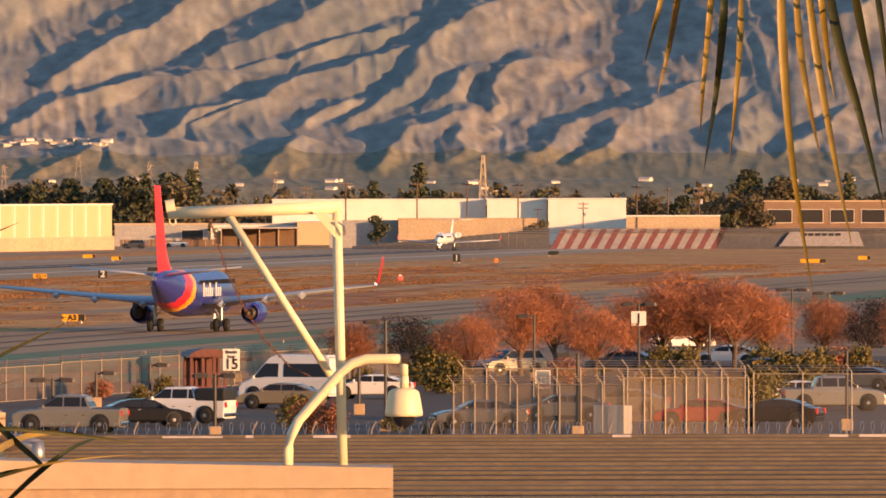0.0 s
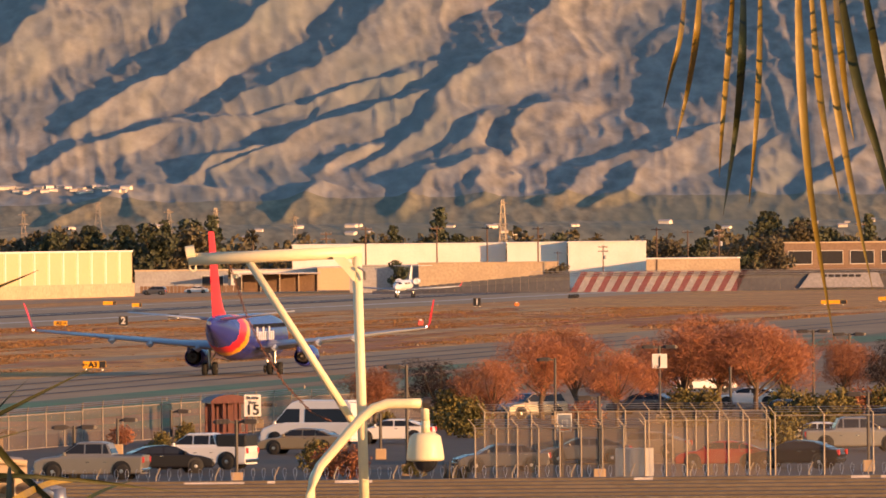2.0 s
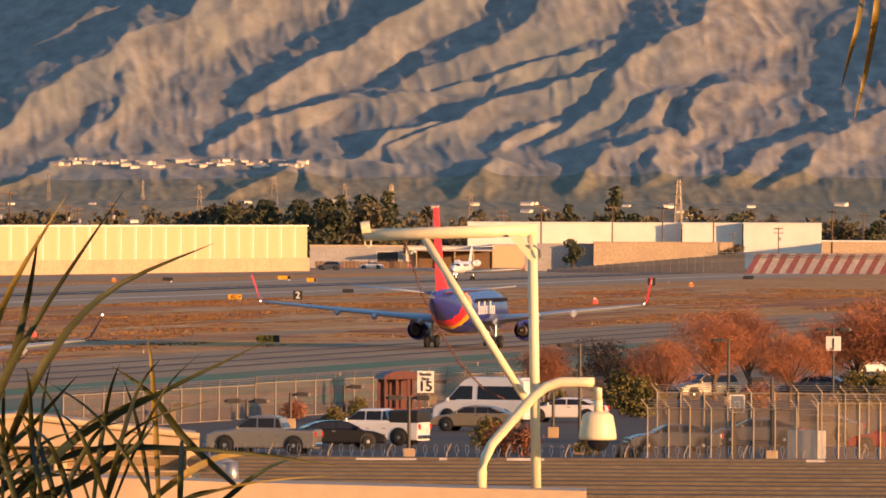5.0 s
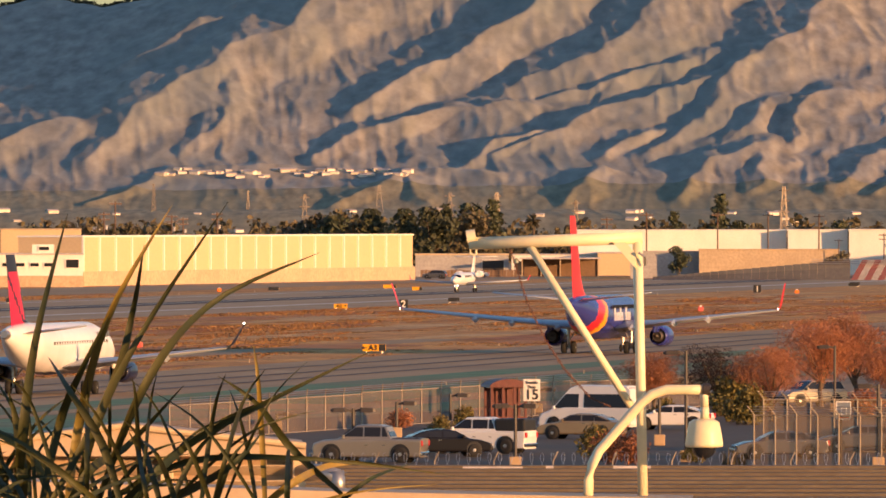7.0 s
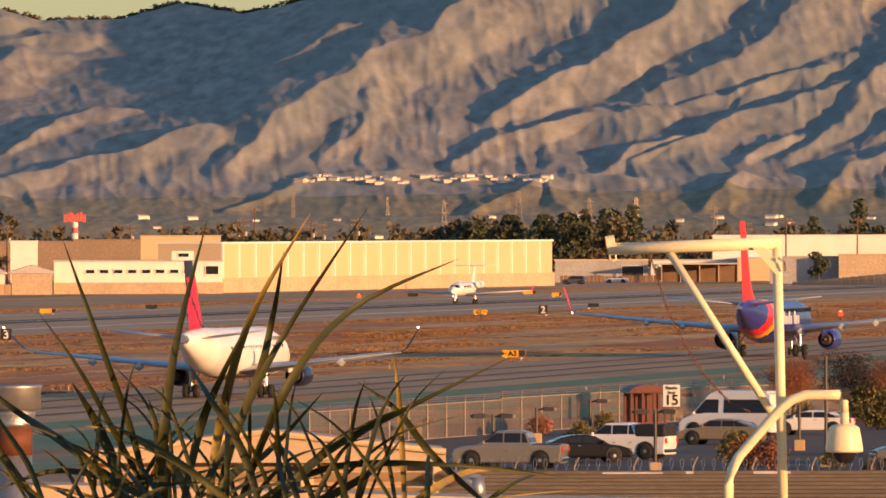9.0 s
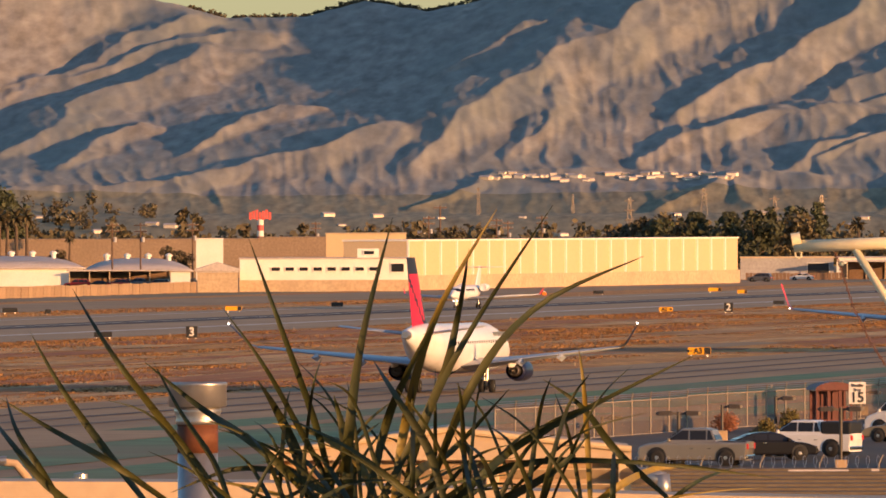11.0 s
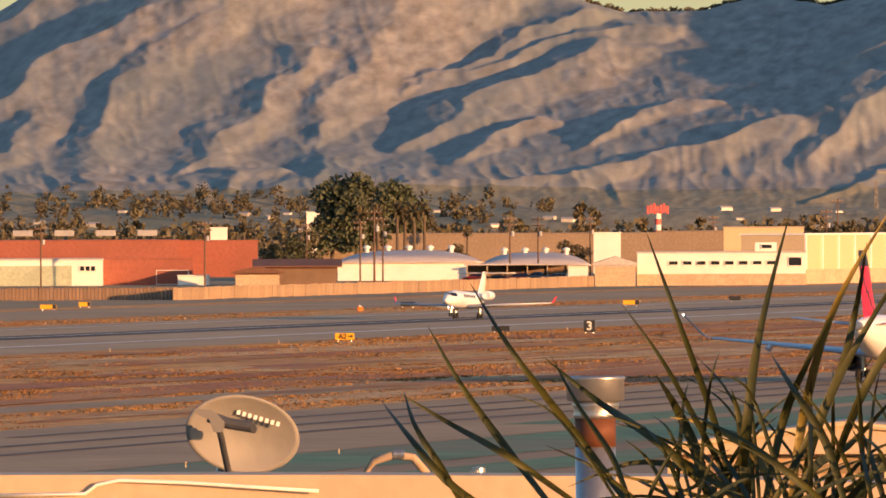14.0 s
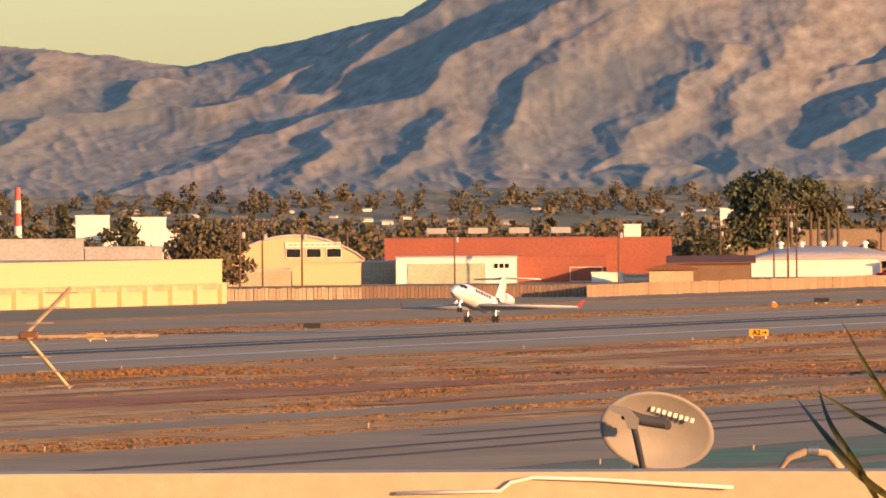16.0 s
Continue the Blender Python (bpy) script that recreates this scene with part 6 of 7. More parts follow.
R1, R2, R3 = (russet(s, "russet winter tree with fine twiggy crown") for s in (21, 22, 23))
DK = tree("tree", "dark bare-branched tree with sparse twigs", lobes_in(24, 14, 1.8, 1.6, 3.9, 0.9), mat("dark twigs", (0.035, 0.022, 0.018), 0.8, grain=3), 1.5, 0.14, 9000, 0.12, 24, 12, 0.12)
SH = tree("shrub", "green and orange shrub with loose leaves", lobes_in(25, 12, 0.9, 0.4, 1.5, 0.55), M_SHRUB, 0.7, 0.06, 2200, 0.09, 25, 6)
RS = tree("shrub", "dry reddish shrub beside the car park", lobes_in(26, 12, 0.9, 0.4, 1.5, 0.55), M_RUSSET, 0.7, 0.06, 1800, 0.08, 26, 6)
for src, x, y, s, sx in ((R1, 622, 690, 0.78, 0.95), (DK, 740, 690, 0.95, 1.05), (R2, 835, 700, 0.92, 0.8), (R1, 925, 675, 1.12, 0.9), (R3, 985, 672, 1.22, 0.85), (R2, 1060, 690, 0.95, 0.85), (R3, 1180, 672, 1.2, 0.95), (R1, 1245, 670, 1.3, 1.0), (R2, 1310, 672, 1.22, 0.9), (R3, 1365, 670, 1.1, 0.8), (R1, 1470, 660, 0.95, 0.8), (DK, 1555, 660, 1.05, 0.9), (R2, 1120, 665, 1.0, 0.8), (R1, 1640, 680, 1.1, 1.0)):
    u, d = (x - 784) * 0.979 + 532.2, F * 12.6 / ((y - 441) * 0.979 + 115.5)
    put(src, u, d, s * 1.06, 0.05, sx * 1.28)
for src, x, y, s in ((RS, 545, 778, 0.9), (SH, 520, 765, 0.9), (RS, 575, 780, 0.95), (SH, 690, 775, 0.6), (SH, 755, 700, 1.5), (SH, 790, 705, 1.3), (SH, 1180, 690, 1.3), (SH, 1220, 690, 1.3), (SH, 1440, 720, 1.5), (SH, 1400, 700, 1.3), (SH, 1540, 690, 1.3), (RS, 1500, 690, 1.3), (SH, 1470, 700, 1.4), (RS, 815, 690, 1.2), (SH, 235, 730, 0.7), (SH, 640, 700, 0.8), (SH, 1350, 730, 1.4), (SH, 1360, 690, 1.3), (RS, 1010, 690, 1.0)):
    u, d = (x - 784) * 0.979 + 532.2, F * 12.6 / ((y - 441) * 0.979 + 115.5)
    put(src, u, d, s, 0.05)
put(SH, 40, 640, 0.8)
put(RS, -80, 645, 0.7)
for m_src, u in ((R1, 640), (DK, 650)):
    m_src.matrix_basis = pose(*at(1700, 760))
for m_src in (R2, R3, SH, RS):
    m_src.matrix_basis = pose(*at(1760, 740))

# spiky yucca by the lamp
t = thing("yucca", "clump of upright spiky leaves", "plant", face_to(*(514, 545), 0.09))
bm = bmesh.new()
rr = random.Random(5)
for i in range(60):
    a, b = rr.uniform(0, 6.28), rr.uniform(0.05, 0.5)
    d = Vector((math.cos(a) * b, math.sin(a) * b, 1))
    o = Vector((rr.uniform(-0.6, 0.6), rr.uniform(-0.3, 0.3), 0))
    s = Vector((-math.sin(a), math.cos(a), 0)) * 0.04
    bm.faces.new([bm.verts.new(p) for p in (o - s, o + s, o + d * rr.uniform(0.7, 1.2))])
part("leaves", bm, M_LEAF2, t)

# razor wire coil on the edge of the metal roof
RD, RZ = 300.0, 5.67
t = thing("razor_wire", "coil of razor wire along the roof edge", "razor wire", None)
for k in range(14):
    bm = bmesh.new()
    pts = []
    for i in range(161):
        q = k * 10 + i / 16.0
        u = -350 + q * 18.6
        a = i / 16.0 * 2 * math.pi
        p = at(u + 7 * math.cos(a), RD + 0.5 + 0.18 * math.sin(a + 0.6))
        pts.append(Vector((p.x, p.y, RZ + 0.26 + 0.2 * math.sin(a))))
    tube(bm, pts, 0.007, 4)
    part("coil", bm, M_STEEL, t)
for i in range(24):
    p = at(-330 + i * 105, RD + 0.3)
    bm = bmesh.new()
    tube(bm, [(p.x, p.y, RZ - 0.1), (p.x, p.y, RZ + 0.25), (p.x + 0.12, p.y, RZ + 0.5)], 0.022, 6)
    part("bracket", bm, M_POST, t)

# corrugated metal roof in the middle distance
M_CORR = mat("brown corrugated metal", (0.215, 0.16, 0.1), 0.8, 0.0, grain=1.2, vary=0.15, second=(0.17, 0.13, 0.085))
t = thing("metal_roof_building", "low building with brown corrugated metal roof", "building", face_to(500, RD))
bm = bmesh.new()
prev = []
depth = 62.0
for i in range(26):
    y = -depth * i / 26
    prev += [(y, RZ), (y - 1.5, RZ - 0.02), (y - 1.6, RZ + 0.13), (y - 1.95, RZ + 0.13), (y - 2.05, RZ)]
for (ya, za), (yb, zb) in zip(prev, prev[1:]):
    quad(bm, Vector((-16, ya, za)), Vector((40, ya, za)), Vector((40, yb, zb)), Vector((-16, yb, zb)))
bmesh.ops.recalc_face_normals(bm, faces=bm.faces[:])
part("roof", bm, M_CORR, t, "corrugated roof sheet with seams")
M_SEAM = mat("dark roof seam", (0.145, 0.11, 0.072), 0.8, grain=3)
for i in range(15):
    bm = bmesh.new()
    box(bm, -16, -3.2 - i * 4.2, RZ + 0.125, 40, -2.25 - i * 4.2, RZ + 0.2)
    part("seam", bm, M_SEAM, t)
bm = bmesh.new()
box(bm, -15.8, -depth + 0.2, 0, 39.8, -0.2, RZ - 0.04)
part("wall", bm, M_TAN, t)
for x0, x1, y in ((10.8, 11.3, -4), (11.6, 13.0, -4), (13.4, 14.1, -4), (-7, -5.4, -5), (-4.8, -4.6, -4), (16, 18, -14), (21, 23, -14), (-3, -2, -4), (5, 5.5, -4)):
    bm = bmesh.new()
    box(bm, x0, y - 0.1, RZ + 0.13, x1, y + 0.1, RZ + 0.215)
    part("roof_flashing", bm, M_ROOF, t, "pale roof flashing strip")

# ---- the near roof ----
M_MAST = mat("ivory gloss paint", (0.78, 0.7, 0.46), 0.4, grain=14, vary=0.04, second=(0.66, 0.55, 0.34), stain=0.35)
M_COPING = mat("weathered coping metal", (0.5, 0.37, 0.24), 0.6, grain=8, vary=0.06, second=(0.42, 0.31, 0.21))
M_PARAPET = mat("cream stucco", (0.44, 0.31, 0.2), 0.85, grain=10, vary=0.1, second=(0.36, 0.25, 0.165), stain=0.6, bump=0.3)


def wall_line(name, pts, z0, tops, thick, material, label):
    bm = bmesh.new()
    rings = []
    for (u, d), z in zip(pts, tops):
        a, b = at(u, d), at(u, d + thick)
        rings.append([Vector((a.x, a.y, z0)), Vector((b.x, b.y, z0)), Vector((b.x, b.y, z)), Vector((a.x, a.y, z))])
    loft(bm, rings)
    bmesh.ops.recalc_face_normals(bm, faces=bm.faces[:])
    return tagged(part(name, bm, material), label, "wall", "", "structure")


E_U = 443
PAR = [(u, 75.7) for u in (-3100, -2700, -1500, -900, -200, E_U)]
wall_line("parapet", PAR, 3.0, [10.8, 10.8, 10.78, 10.76, 10.67, 10.62], 0.8, M_PARAPET, "cream stucco parapet of a near roof")
wall_line("parapet_cap", [(u, d - 0.03) for u, d in PAR], 10.52, [10.84, 10.84, 10.82, 10.8, 10.71, 10.66], 0.88, M_COPING, "ivory metal coping on the parapet")
bm = bmesh.new()
ra, rb = at(-3100, 55), at(E_U - 5, 55)
rc, rd = at(E_U - 30, 95), at(-3100, 99)
for z, mi in ((9.9, 0),):
    loft(bm, [[Vector((p.x, p.y, zz)) for p in (ra, rb, rc, rd)] for zz in (3.0, 9.9)])
bmesh.ops.recalc_face_normals(bm, faces=bm.faces[:])
tagged(part("near_building", bm, M_PARAPET), "cream stucco building with flat roof", "building", "", "structure")

D = 76.2
t = thing("davit_mast", "ivory steel roof davit with diagonal brace", "davit")
bm = bmesh.new()
tube(bm, [at(354, 76.2, 10.64), at(349, 76.2, 11.59), at(344, 76.2, 12.44)], 0.034, 16)
part("post", bm, M_MAST, t, "", True)
bm = bmesh.new()
tube(bm, [at(46, 76.2, 12.40), at(196, 76.2, 12.42), at(353, 76.2, 12.44)], 0.042, 16)
part("arm", bm, M_MAST, t, "", True)
bm = bmesh.new()
tube(bm, [at(154, 76.2, 12.38), at(338, 76.2, 11.25)], 0.027, 12)
part("brace", bm, M_MAST, t, "", True)
bm = bmesh.new()
a, b, c, e = at(300, 76.15, 12.41), at(323, 76.15, 12.41), at(342, 76.15, 12.33), at(341, 76.15, 12.23)
loft(bm, [[a, b, c, e], [p + Vector((0, 0.05, 0)) for p in (a, b, c, e)]])
bmesh.ops.recalc_face_normals(bm, faces=bm.faces[:])
part("gusset", bm, M_MAST, t, "welded gusset plate")
bm = bmesh.new()
tube(bm, [at(42, 76.2, 12.44), at(58, 76.2, 12.45)], 0.05, 16)
tube(bm, [at(48, 76.2, 12.37), at(49, 76.2, 12.33), at(54, 76.2, 12.32), at(59, 76.2, 12.33), at(59, 76.2, 12.37)], 0.008, 8)
part("end_hook", bm, M_MAST, t)
bm = bmesh.new()
tube(bm, [at(346, 76.12, 12.34), at(357, 76.12, 12.31), at(358, 76.15, 12.25)], 0.009, 8)
part("cable", bm, M_STEEL, t)
bm = bmesh.new()
path = [at(119, 76.2, 12.36), at(131, 76.2, 12.22), at(151, 76.2, 11.98), at(181, 76.2, 11.74), at(216, 76.2, 11.53), at(261, 76.2, 11.34), at(301, 76.2, 11.27)]
steps = []
for p, q in zip(path, path[1:]):
    for k in range(9):
        steps.append(p.lerp(q, k / 9))
for i, (p, q) in enumerate(zip(steps, steps[1:])):
    side = Vector((0.011, 0, 0)) if i % 2 else Vector((0.003, 0.011, 0))
    tube(bm, [p, p.lerp(q, 0.5) + side, q, p.lerp(q, 0.5) - side, p], 0.0042, 4, None, False)
part("chain", bm, M_RUST, t, "rusty hanging chain")
bm = bmesh.new()
lathe(bm, [(0.005, -0.02), (0.018, -0.01), (0.018, 0.01), (0.005, 0.02)], 12, Matrix.Translation(at(130, 76.15, 12.28)))
part("shackle", bm, M_CHROME, t)

t = thing("security_camera", "ivory dome security camera on a curved pipe arm", "security camera")
bm = bmesh.new()
tube(bm, [at(257, 75.9, 10.63), at(258, 75.9, 10.78), at(263, 75.9, 10.88), at(276, 75.9, 10.98), at(301, 75.9, 11.09), at(328, 75.9, 11.21), at(351, 75.9, 11.31), at(371, 75.9, 11.37), at(396, 75.9, 11.40), at(431, 75.9, 11.40), at(461, 75.9, 11.40)], 0.034, 16)
part("arm", bm, M_MAST, t, "", True)
bm = bmesh.new()
tube(bm, [at(462, 75.9, 11.42), at(463, 75.9, 11.28)], 0.027, 12)
tube(bm, [at(463, 75.9, 11.28), at(463, 75.9, 11.20)], 0.03, 12)
part("drop_pipe", bm, M_MAST, t, "", True)
bm = bmesh.new()
tube(bm, [at(459, 75.9, 11.40), at(472, 75.9, 11.40)], 0.043, 12)
part("end_cap", bm, M_DARKPOLE, t)
c0 = at(462, 75.9, 11.01)
bm = bmesh.new()
lathe(bm, [(0.04, 0.19), (0.075, 0.185), (0.105, 0.165), (0.118, 0.1), (0.13, 0.02), (0.128, 0.0), (0.1, -0.005)], 28, Matrix.Translation(c0))
part("housing", bm, M_MAST, t, "", True)
bm = bmesh.new()
lathe(bm, [(0.09, 0.0)] + [(0.085 * math.cos(a), -0.085 * math.sin(a)) for a in np.linspace(0.05, 1.52, 9)], 24, Matrix.Translation(c0))
part("dome", bm, M_GLASS, t, "dark glass dome", True)

# louvred roof unit with a shallow gable
t = thing("roof_unit", "pale louvred roof unit with shallow gable roof", "roof unit", face_to(-561, 84, 10.54))
k = 84 / F
xl, xr = -320 * k, 318 * k
z_e, z_r = 10.80 - 10.54, 11.00 - 10.54
bm = bmesh.new()
box(bm, xl + 0.1, 0.1, -1.0, xr - 0.1, 1.9, z_e)
part("wall", bm, M_PARAPET, t)
bm = bmesh.new()
loft(bm, [[Vector((xl, y, z_e - 0.03)), Vector((xl, y, z_e + 0.03)), Vector((-0.03, y, z_r)), Vector((xr, y, z_e + 0.05)), Vector((xr, y, z_e - 0.03))] for y in (-0.12, 2.0)])
bmesh.ops.recalc_face_normals(bm, faces=bm.faces[:])
part("roof", bm, M_COPING, t)
bm = bmesh.new()
for a, b in (((xl, z_e + 0.03), (-0.03, z_r)), ((-0.03, z_r), (xr, z_e + 0.05))):
    tube(bm, [(a[0], -0.14, a[1]), (b[0], -0.14, b[1])], 0.025, 8)
part("roof_trim", bm, M_CREAM, t)
bm = bmesh.new()
box(bm, xl + 0.05, -0.02, 0, xr - 0.05, 0.1, 0.012, pose(0, 0, 0, 0, 0, 0))
bmesh.ops.rotate(bm, verts=bm.verts[:], cent=(0, 0, 0), matrix=Matrix.Rotation(radians(-35), 3, "X"))
l0 = part("louvre", bm, M_TAN, t)
l0.location = (0, 0.0, -0.55)
for i in range(1, 7):
    q = new("louvre", l0.data)
    q.parent = t
    q.location = (0, 0.0, -0.55 + 0.115 * i)
for x in (xl + 0.03, 0.3, xr - 0.06):
    bm = bmesh.new()
    box(bm, x - 0.04, -0.06, -0.9, x + 0.06, 0.1, z_e - 0.02, bevel=0.008)
    part("corner_post", bm, M_CREAM, t)
t = thing("duct", "ribbed silver duct beside the roof unit", "duct")
bm = bmesh.new()
tube(bm, [at(-255, 84, 10.65), at(-215, 83.9, 10.64), at(-187, 83.8, 10.61)], 0.068, 16)
part("pipe", bm, M_STEEL, t, "", True)
bm = bmesh.new()
tube(bm, [at(-189, 83.8, 10.66), at(-185, 83.8, 10.47)], 0.06, 12)
part("elbow", bm, M_STEEL, t, "", True)

# vent flue
D = 64
t = thing("flue_pipe", "galvanised roof flue with wide cap and rusty neck", "flue pipe", face_to(-1010, 64))
kz = lambda y: 12.6 - (y - 441 + 60.2 - 1.2) * 64 / F
bm = bmesh.new()
lathe(bm, [(0.16, kz(714)), (0.168, kz(713)), (0.168, kz(678)), (0.172, kz(676)), (0.172, kz(671)), (0.16, kz(670)), (0.15, kz(676)), (0.01, kz(678))], 32)
part("cap", bm, M_STEEL, t, "galvanised cap", True)
bm = bmesh.new()
lathe(bm, [(0.125, kz(745)), (0.128, kz(738)), (0.122, kz(734)), (0.135, kz(724)), (0.135, kz(714))], 32)
part("collar", bm, M_STEEL, t, "", True)
bm = bmesh.new()
lathe(bm, [(0.118, kz(795)), (0.118, kz(744))], 32)
part("neck", bm, mat("rusty brown steel", (0.16, 0.055, 0.025), 0.7, 0.3, grain=12, second=(0.09, 0.035, 0.02)), t, "rust-brown neck", True)
bm = bmesh.new()
lathe(bm, [(0.116, 9.88), (0.116, kz(795))], 32)
part("pipe", bm, M_STEEL, t, "", True)

# satellite dish
# dish grey is lowered to hold the shade across the reflector
M_DISH = mat("grey dish paint dimmed for shade", (0.22, 0.2, 0.175), 0.55, grain=8, vary=0.06, second=(0.19, 0.175, 0.155))
M_DARKARM = mat("dark grey arm paint", (0.07, 0.07, 0.075), 0.5, grain=8)
c = at(-1633, 80, 11.01)
t = thing("satellite_dish", "grey oval satellite dish with dark feed arm", "satellite dish", Matrix.Translation(c) @ pose(0, 0, 0, 12, 0, 22) @ pose(0, 0, 0, 0, 12, 0))
bm = bmesh.new()
rings = []
for r in np.linspace(0.02, 1, 12):
    rings.append([Vector((0.435 * r * math.cos(a), -0.09 * r * r + 0.09, 0.285 * r * math.sin(a))) for a in np.linspace(0, 2 * math.pi, 41)[:-1]])
rings.append([p * 1.01 + Vector((0, 0.02, 0)) for p in rings[-1]])
for r in np.linspace(1, 0.02, 6):
    rings.append([Vector((0.435 * r * math.cos(a), -0.09 * r * r + 0.125, 0.285 * r * math.sin(a))) for a in np.linspace(0, 2 * math.pi, 41)[:-1]])
loft(bm, rings)
bmesh.ops.recalc_face_normals(bm, faces=bm.faces[:])
part("reflector", bm, M_DISH, t, "", True)
for i in range(8):
    bm = bmesh.new()
    box(bm, -0.08 + 0.042 * i, 0.035 - 0.0085 * i, 0.13 - 0.002 * i, -0.054 + 0.042 * i, 0.043 - 0.0085 * i, 0.162 - 0.002 * i)
    part("logo_bar", bm, S_INKW, t)
DISH_TURN = t.matrix_basis.to_3x3().inverted()


def upright(x, y, z):
    """A place given level and square to the roof edge, in the tilted dish's space."""
    return DISH_TURN @ Vector((x, y, z))


bm = bmesh.new()
tube(bm, [upright(-0.09, -0.02, -0.29), upright(-0.1, -0.1, -0.27), upright(-0.125, -0.4, -0.02), upright(-0.135, -0.45, 0.04)], 0.024, 10)
part("feed_arm", bm, M_DARKARM, t)
bm = bmesh.new()
tube(bm, [upright(-0.21, -0.47, 0.14), upright(-0.06, -0.48, 0.09), upright(0.1, -0.48, 0.065)], 0.042, 12)
for x, z in ((0.1, 0.06), (0.02, 0.075), (-0.06, 0.09)):
    tube(bm, [upright(x, -0.48, z), upright(x, -0.38, z - 0.01)], 0.034, 12)
part("feed_head", bm, M_DARKARM, t)
bm = bmesh.new()
plate = ((-0.31, 0.2), (-0.17, 0.185), (-0.09, 0.1), (-0.1, 0.03), (-0.17, 0.03), (-0.2, 0.12), (-0.3, 0.165))
loft(bm, [[upright(x, y, z) for x, z in plate] for y in (-0.54, -0.5)])
bmesh.ops.recalc_face_normals(bm, faces=bm.faces[:])
part("feed_bracket", bm, M_DISH, t, "grey feed bracket")
bm = bmesh.new()
tube(bm, [(-0.05, 0.12, -0.1), (-0.05, 0.15, -0.35), (-0.02, 0.12, -1.9)], 0.03, 10)
part("mast", bm, M_STEEL, t)

# conduits, gooseneck vent, small pipes and TV aerial
t = thing("conduit", "white conduit looping along the parapet", "conduit")
bm = bmesh.new()
tube(bm, [at(-2097, 75.6, 10.69), at(-1913, 75.6, 10.70), at(-1893, 75.6, 10.76), at(-1853, 75.6, 10.79), at(-1729, 75.6, 10.77), at(-1619, 75.6, 10.74), at(-1500, 75.6, 10.71)], 0.013, 8)
part("pipe", bm, M_WHITE, t, "", True)
t = thing("gooseneck_vent", "tan gooseneck vent pipe on the roof", "vent pipe")
bm = bmesh.new()
tube(bm, [at(-1421, 79.5, 9.88), at(-1420, 79.5, 10.72), at(-1402, 79.5, 10.83), at(-1367, 79.5, 10.87), at(-1332, 79.5, 10.85), at(-1308, 79.5, 10.73)], 0.03, 12)
part("pipe", bm, M_PARAPET, t, "", True)
bm = bmesh.new()
tube(bm, [at(-1368, 79.5, 10.87), at(-1348, 79.5, 10.87)], 0.036, 12)
part("clamp", bm, M_STEEL, t)
for tt in (at(-1221, 78, 10.75), at(-1217, 78, 10.77), at(-2679, 78, 10.72)):
    t = thing("roof_pipe", "short pale vent pipe above the parapet", "vent pipe", Matrix.Translation(tt))
    bm = bmesh.new()
    tube(bm, [(0, 0, 9.88 - tt.z), (0, 0, 0.0)], 0.03, 12)
    part("pipe", bm, M_MAST, t, "", True)
    bm = bmesh.new()
    lathe(bm, [(0.05, 0.0), (0.05, 0.04), (0.01, 0.05)], 14)
    part("cap", bm, M_STEEL, t)
t = thing("tv_aerial", "tan television aerial with boom and angled rods", "aerial")
M_AERIAL = mat("dull aluminium", (0.5, 0.38, 0.24), 0.5, 0.4, grain=10)
bm = bmesh.new()
tube(bm, [at(-2931, 70, 11.82), at(-2732, 70, 11.84), at(-2515, 70, 11.84)], 0.013, 8)
part("boom", bm, M_AERIAL, t)
for a, b in ((at(-2669, 70, 12.15), at(-2747, 70, 11.87)), (at(-2747, 70, 11.83), at(-2673, 70, 11.51))):
    bm = bmesh.new()
    tube(bm, [a, b], 0.014, 8)
    part("reflector_arm", bm, M_AERIAL, t)
for x, y, w in ((105, 518, 30), (88, 545, 24), (66, 572, 24), (60, 632, 26), (80, 658, 22), (100, 684, 24)):
    p = at((x - 784) * 0.9955 - 2009.8, 69.9, 12.6 - ((y - 441) * 0.9955 + 63.7 - 5.4) * 69.9 / F)
    bm = bmesh.new()
    tube(bm, [p - Vector((w * 70 / F, 0, 0)), p + Vector((w * 70 / F, 0, 0))], 0.005, 6)
    part("rod", bm, M_AERIAL, t)
for i in range(9):
    p = at((-60 + i * 38 - 784) * 0.9955 - 2009.8, 70.0, 12.6 - ((598 - 441) * 0.9955 + 63.7 - 5.4) * 70 / F)
    bm = bmesh.new()
    tube(bm, [p - Vector((0.0, 0.25, 0)), p + Vector((0.0, 0.25, 0))], 0.005, 6)
    part("rod", bm, M_AERIAL, t)
bm = bmesh.new()
box(bm, -0.05, -0.03, -0.025, 0.07, 0.03, 0.025, Matrix.Translation(at(-2747, 70, 11.85)), bevel=0.01)
part("junction_box", bm, M_RUST, t)
bm = bmesh.new()
tube(bm, [at(-2891, 70, 11.86), at(-2890, 70, 9.88)], 0.02, 10)
part("mast", bm, M_STEEL, t)

# ---- palm fronds close to the camera ----
M_FROND = mat("palm leaf", (0.016, 0.026, 0.009), 0.6, grain=30, vary=0.35, second=(0.075, 0.065, 0.012), stain=0.8, spec=0.3)
M_DRYF = mat("yellowing palm leaf", (0.26, 0.17, 0.03), 0.5, grain=30, vary=0.25, second=(0.14, 0.12, 0.03), stain=0.9)


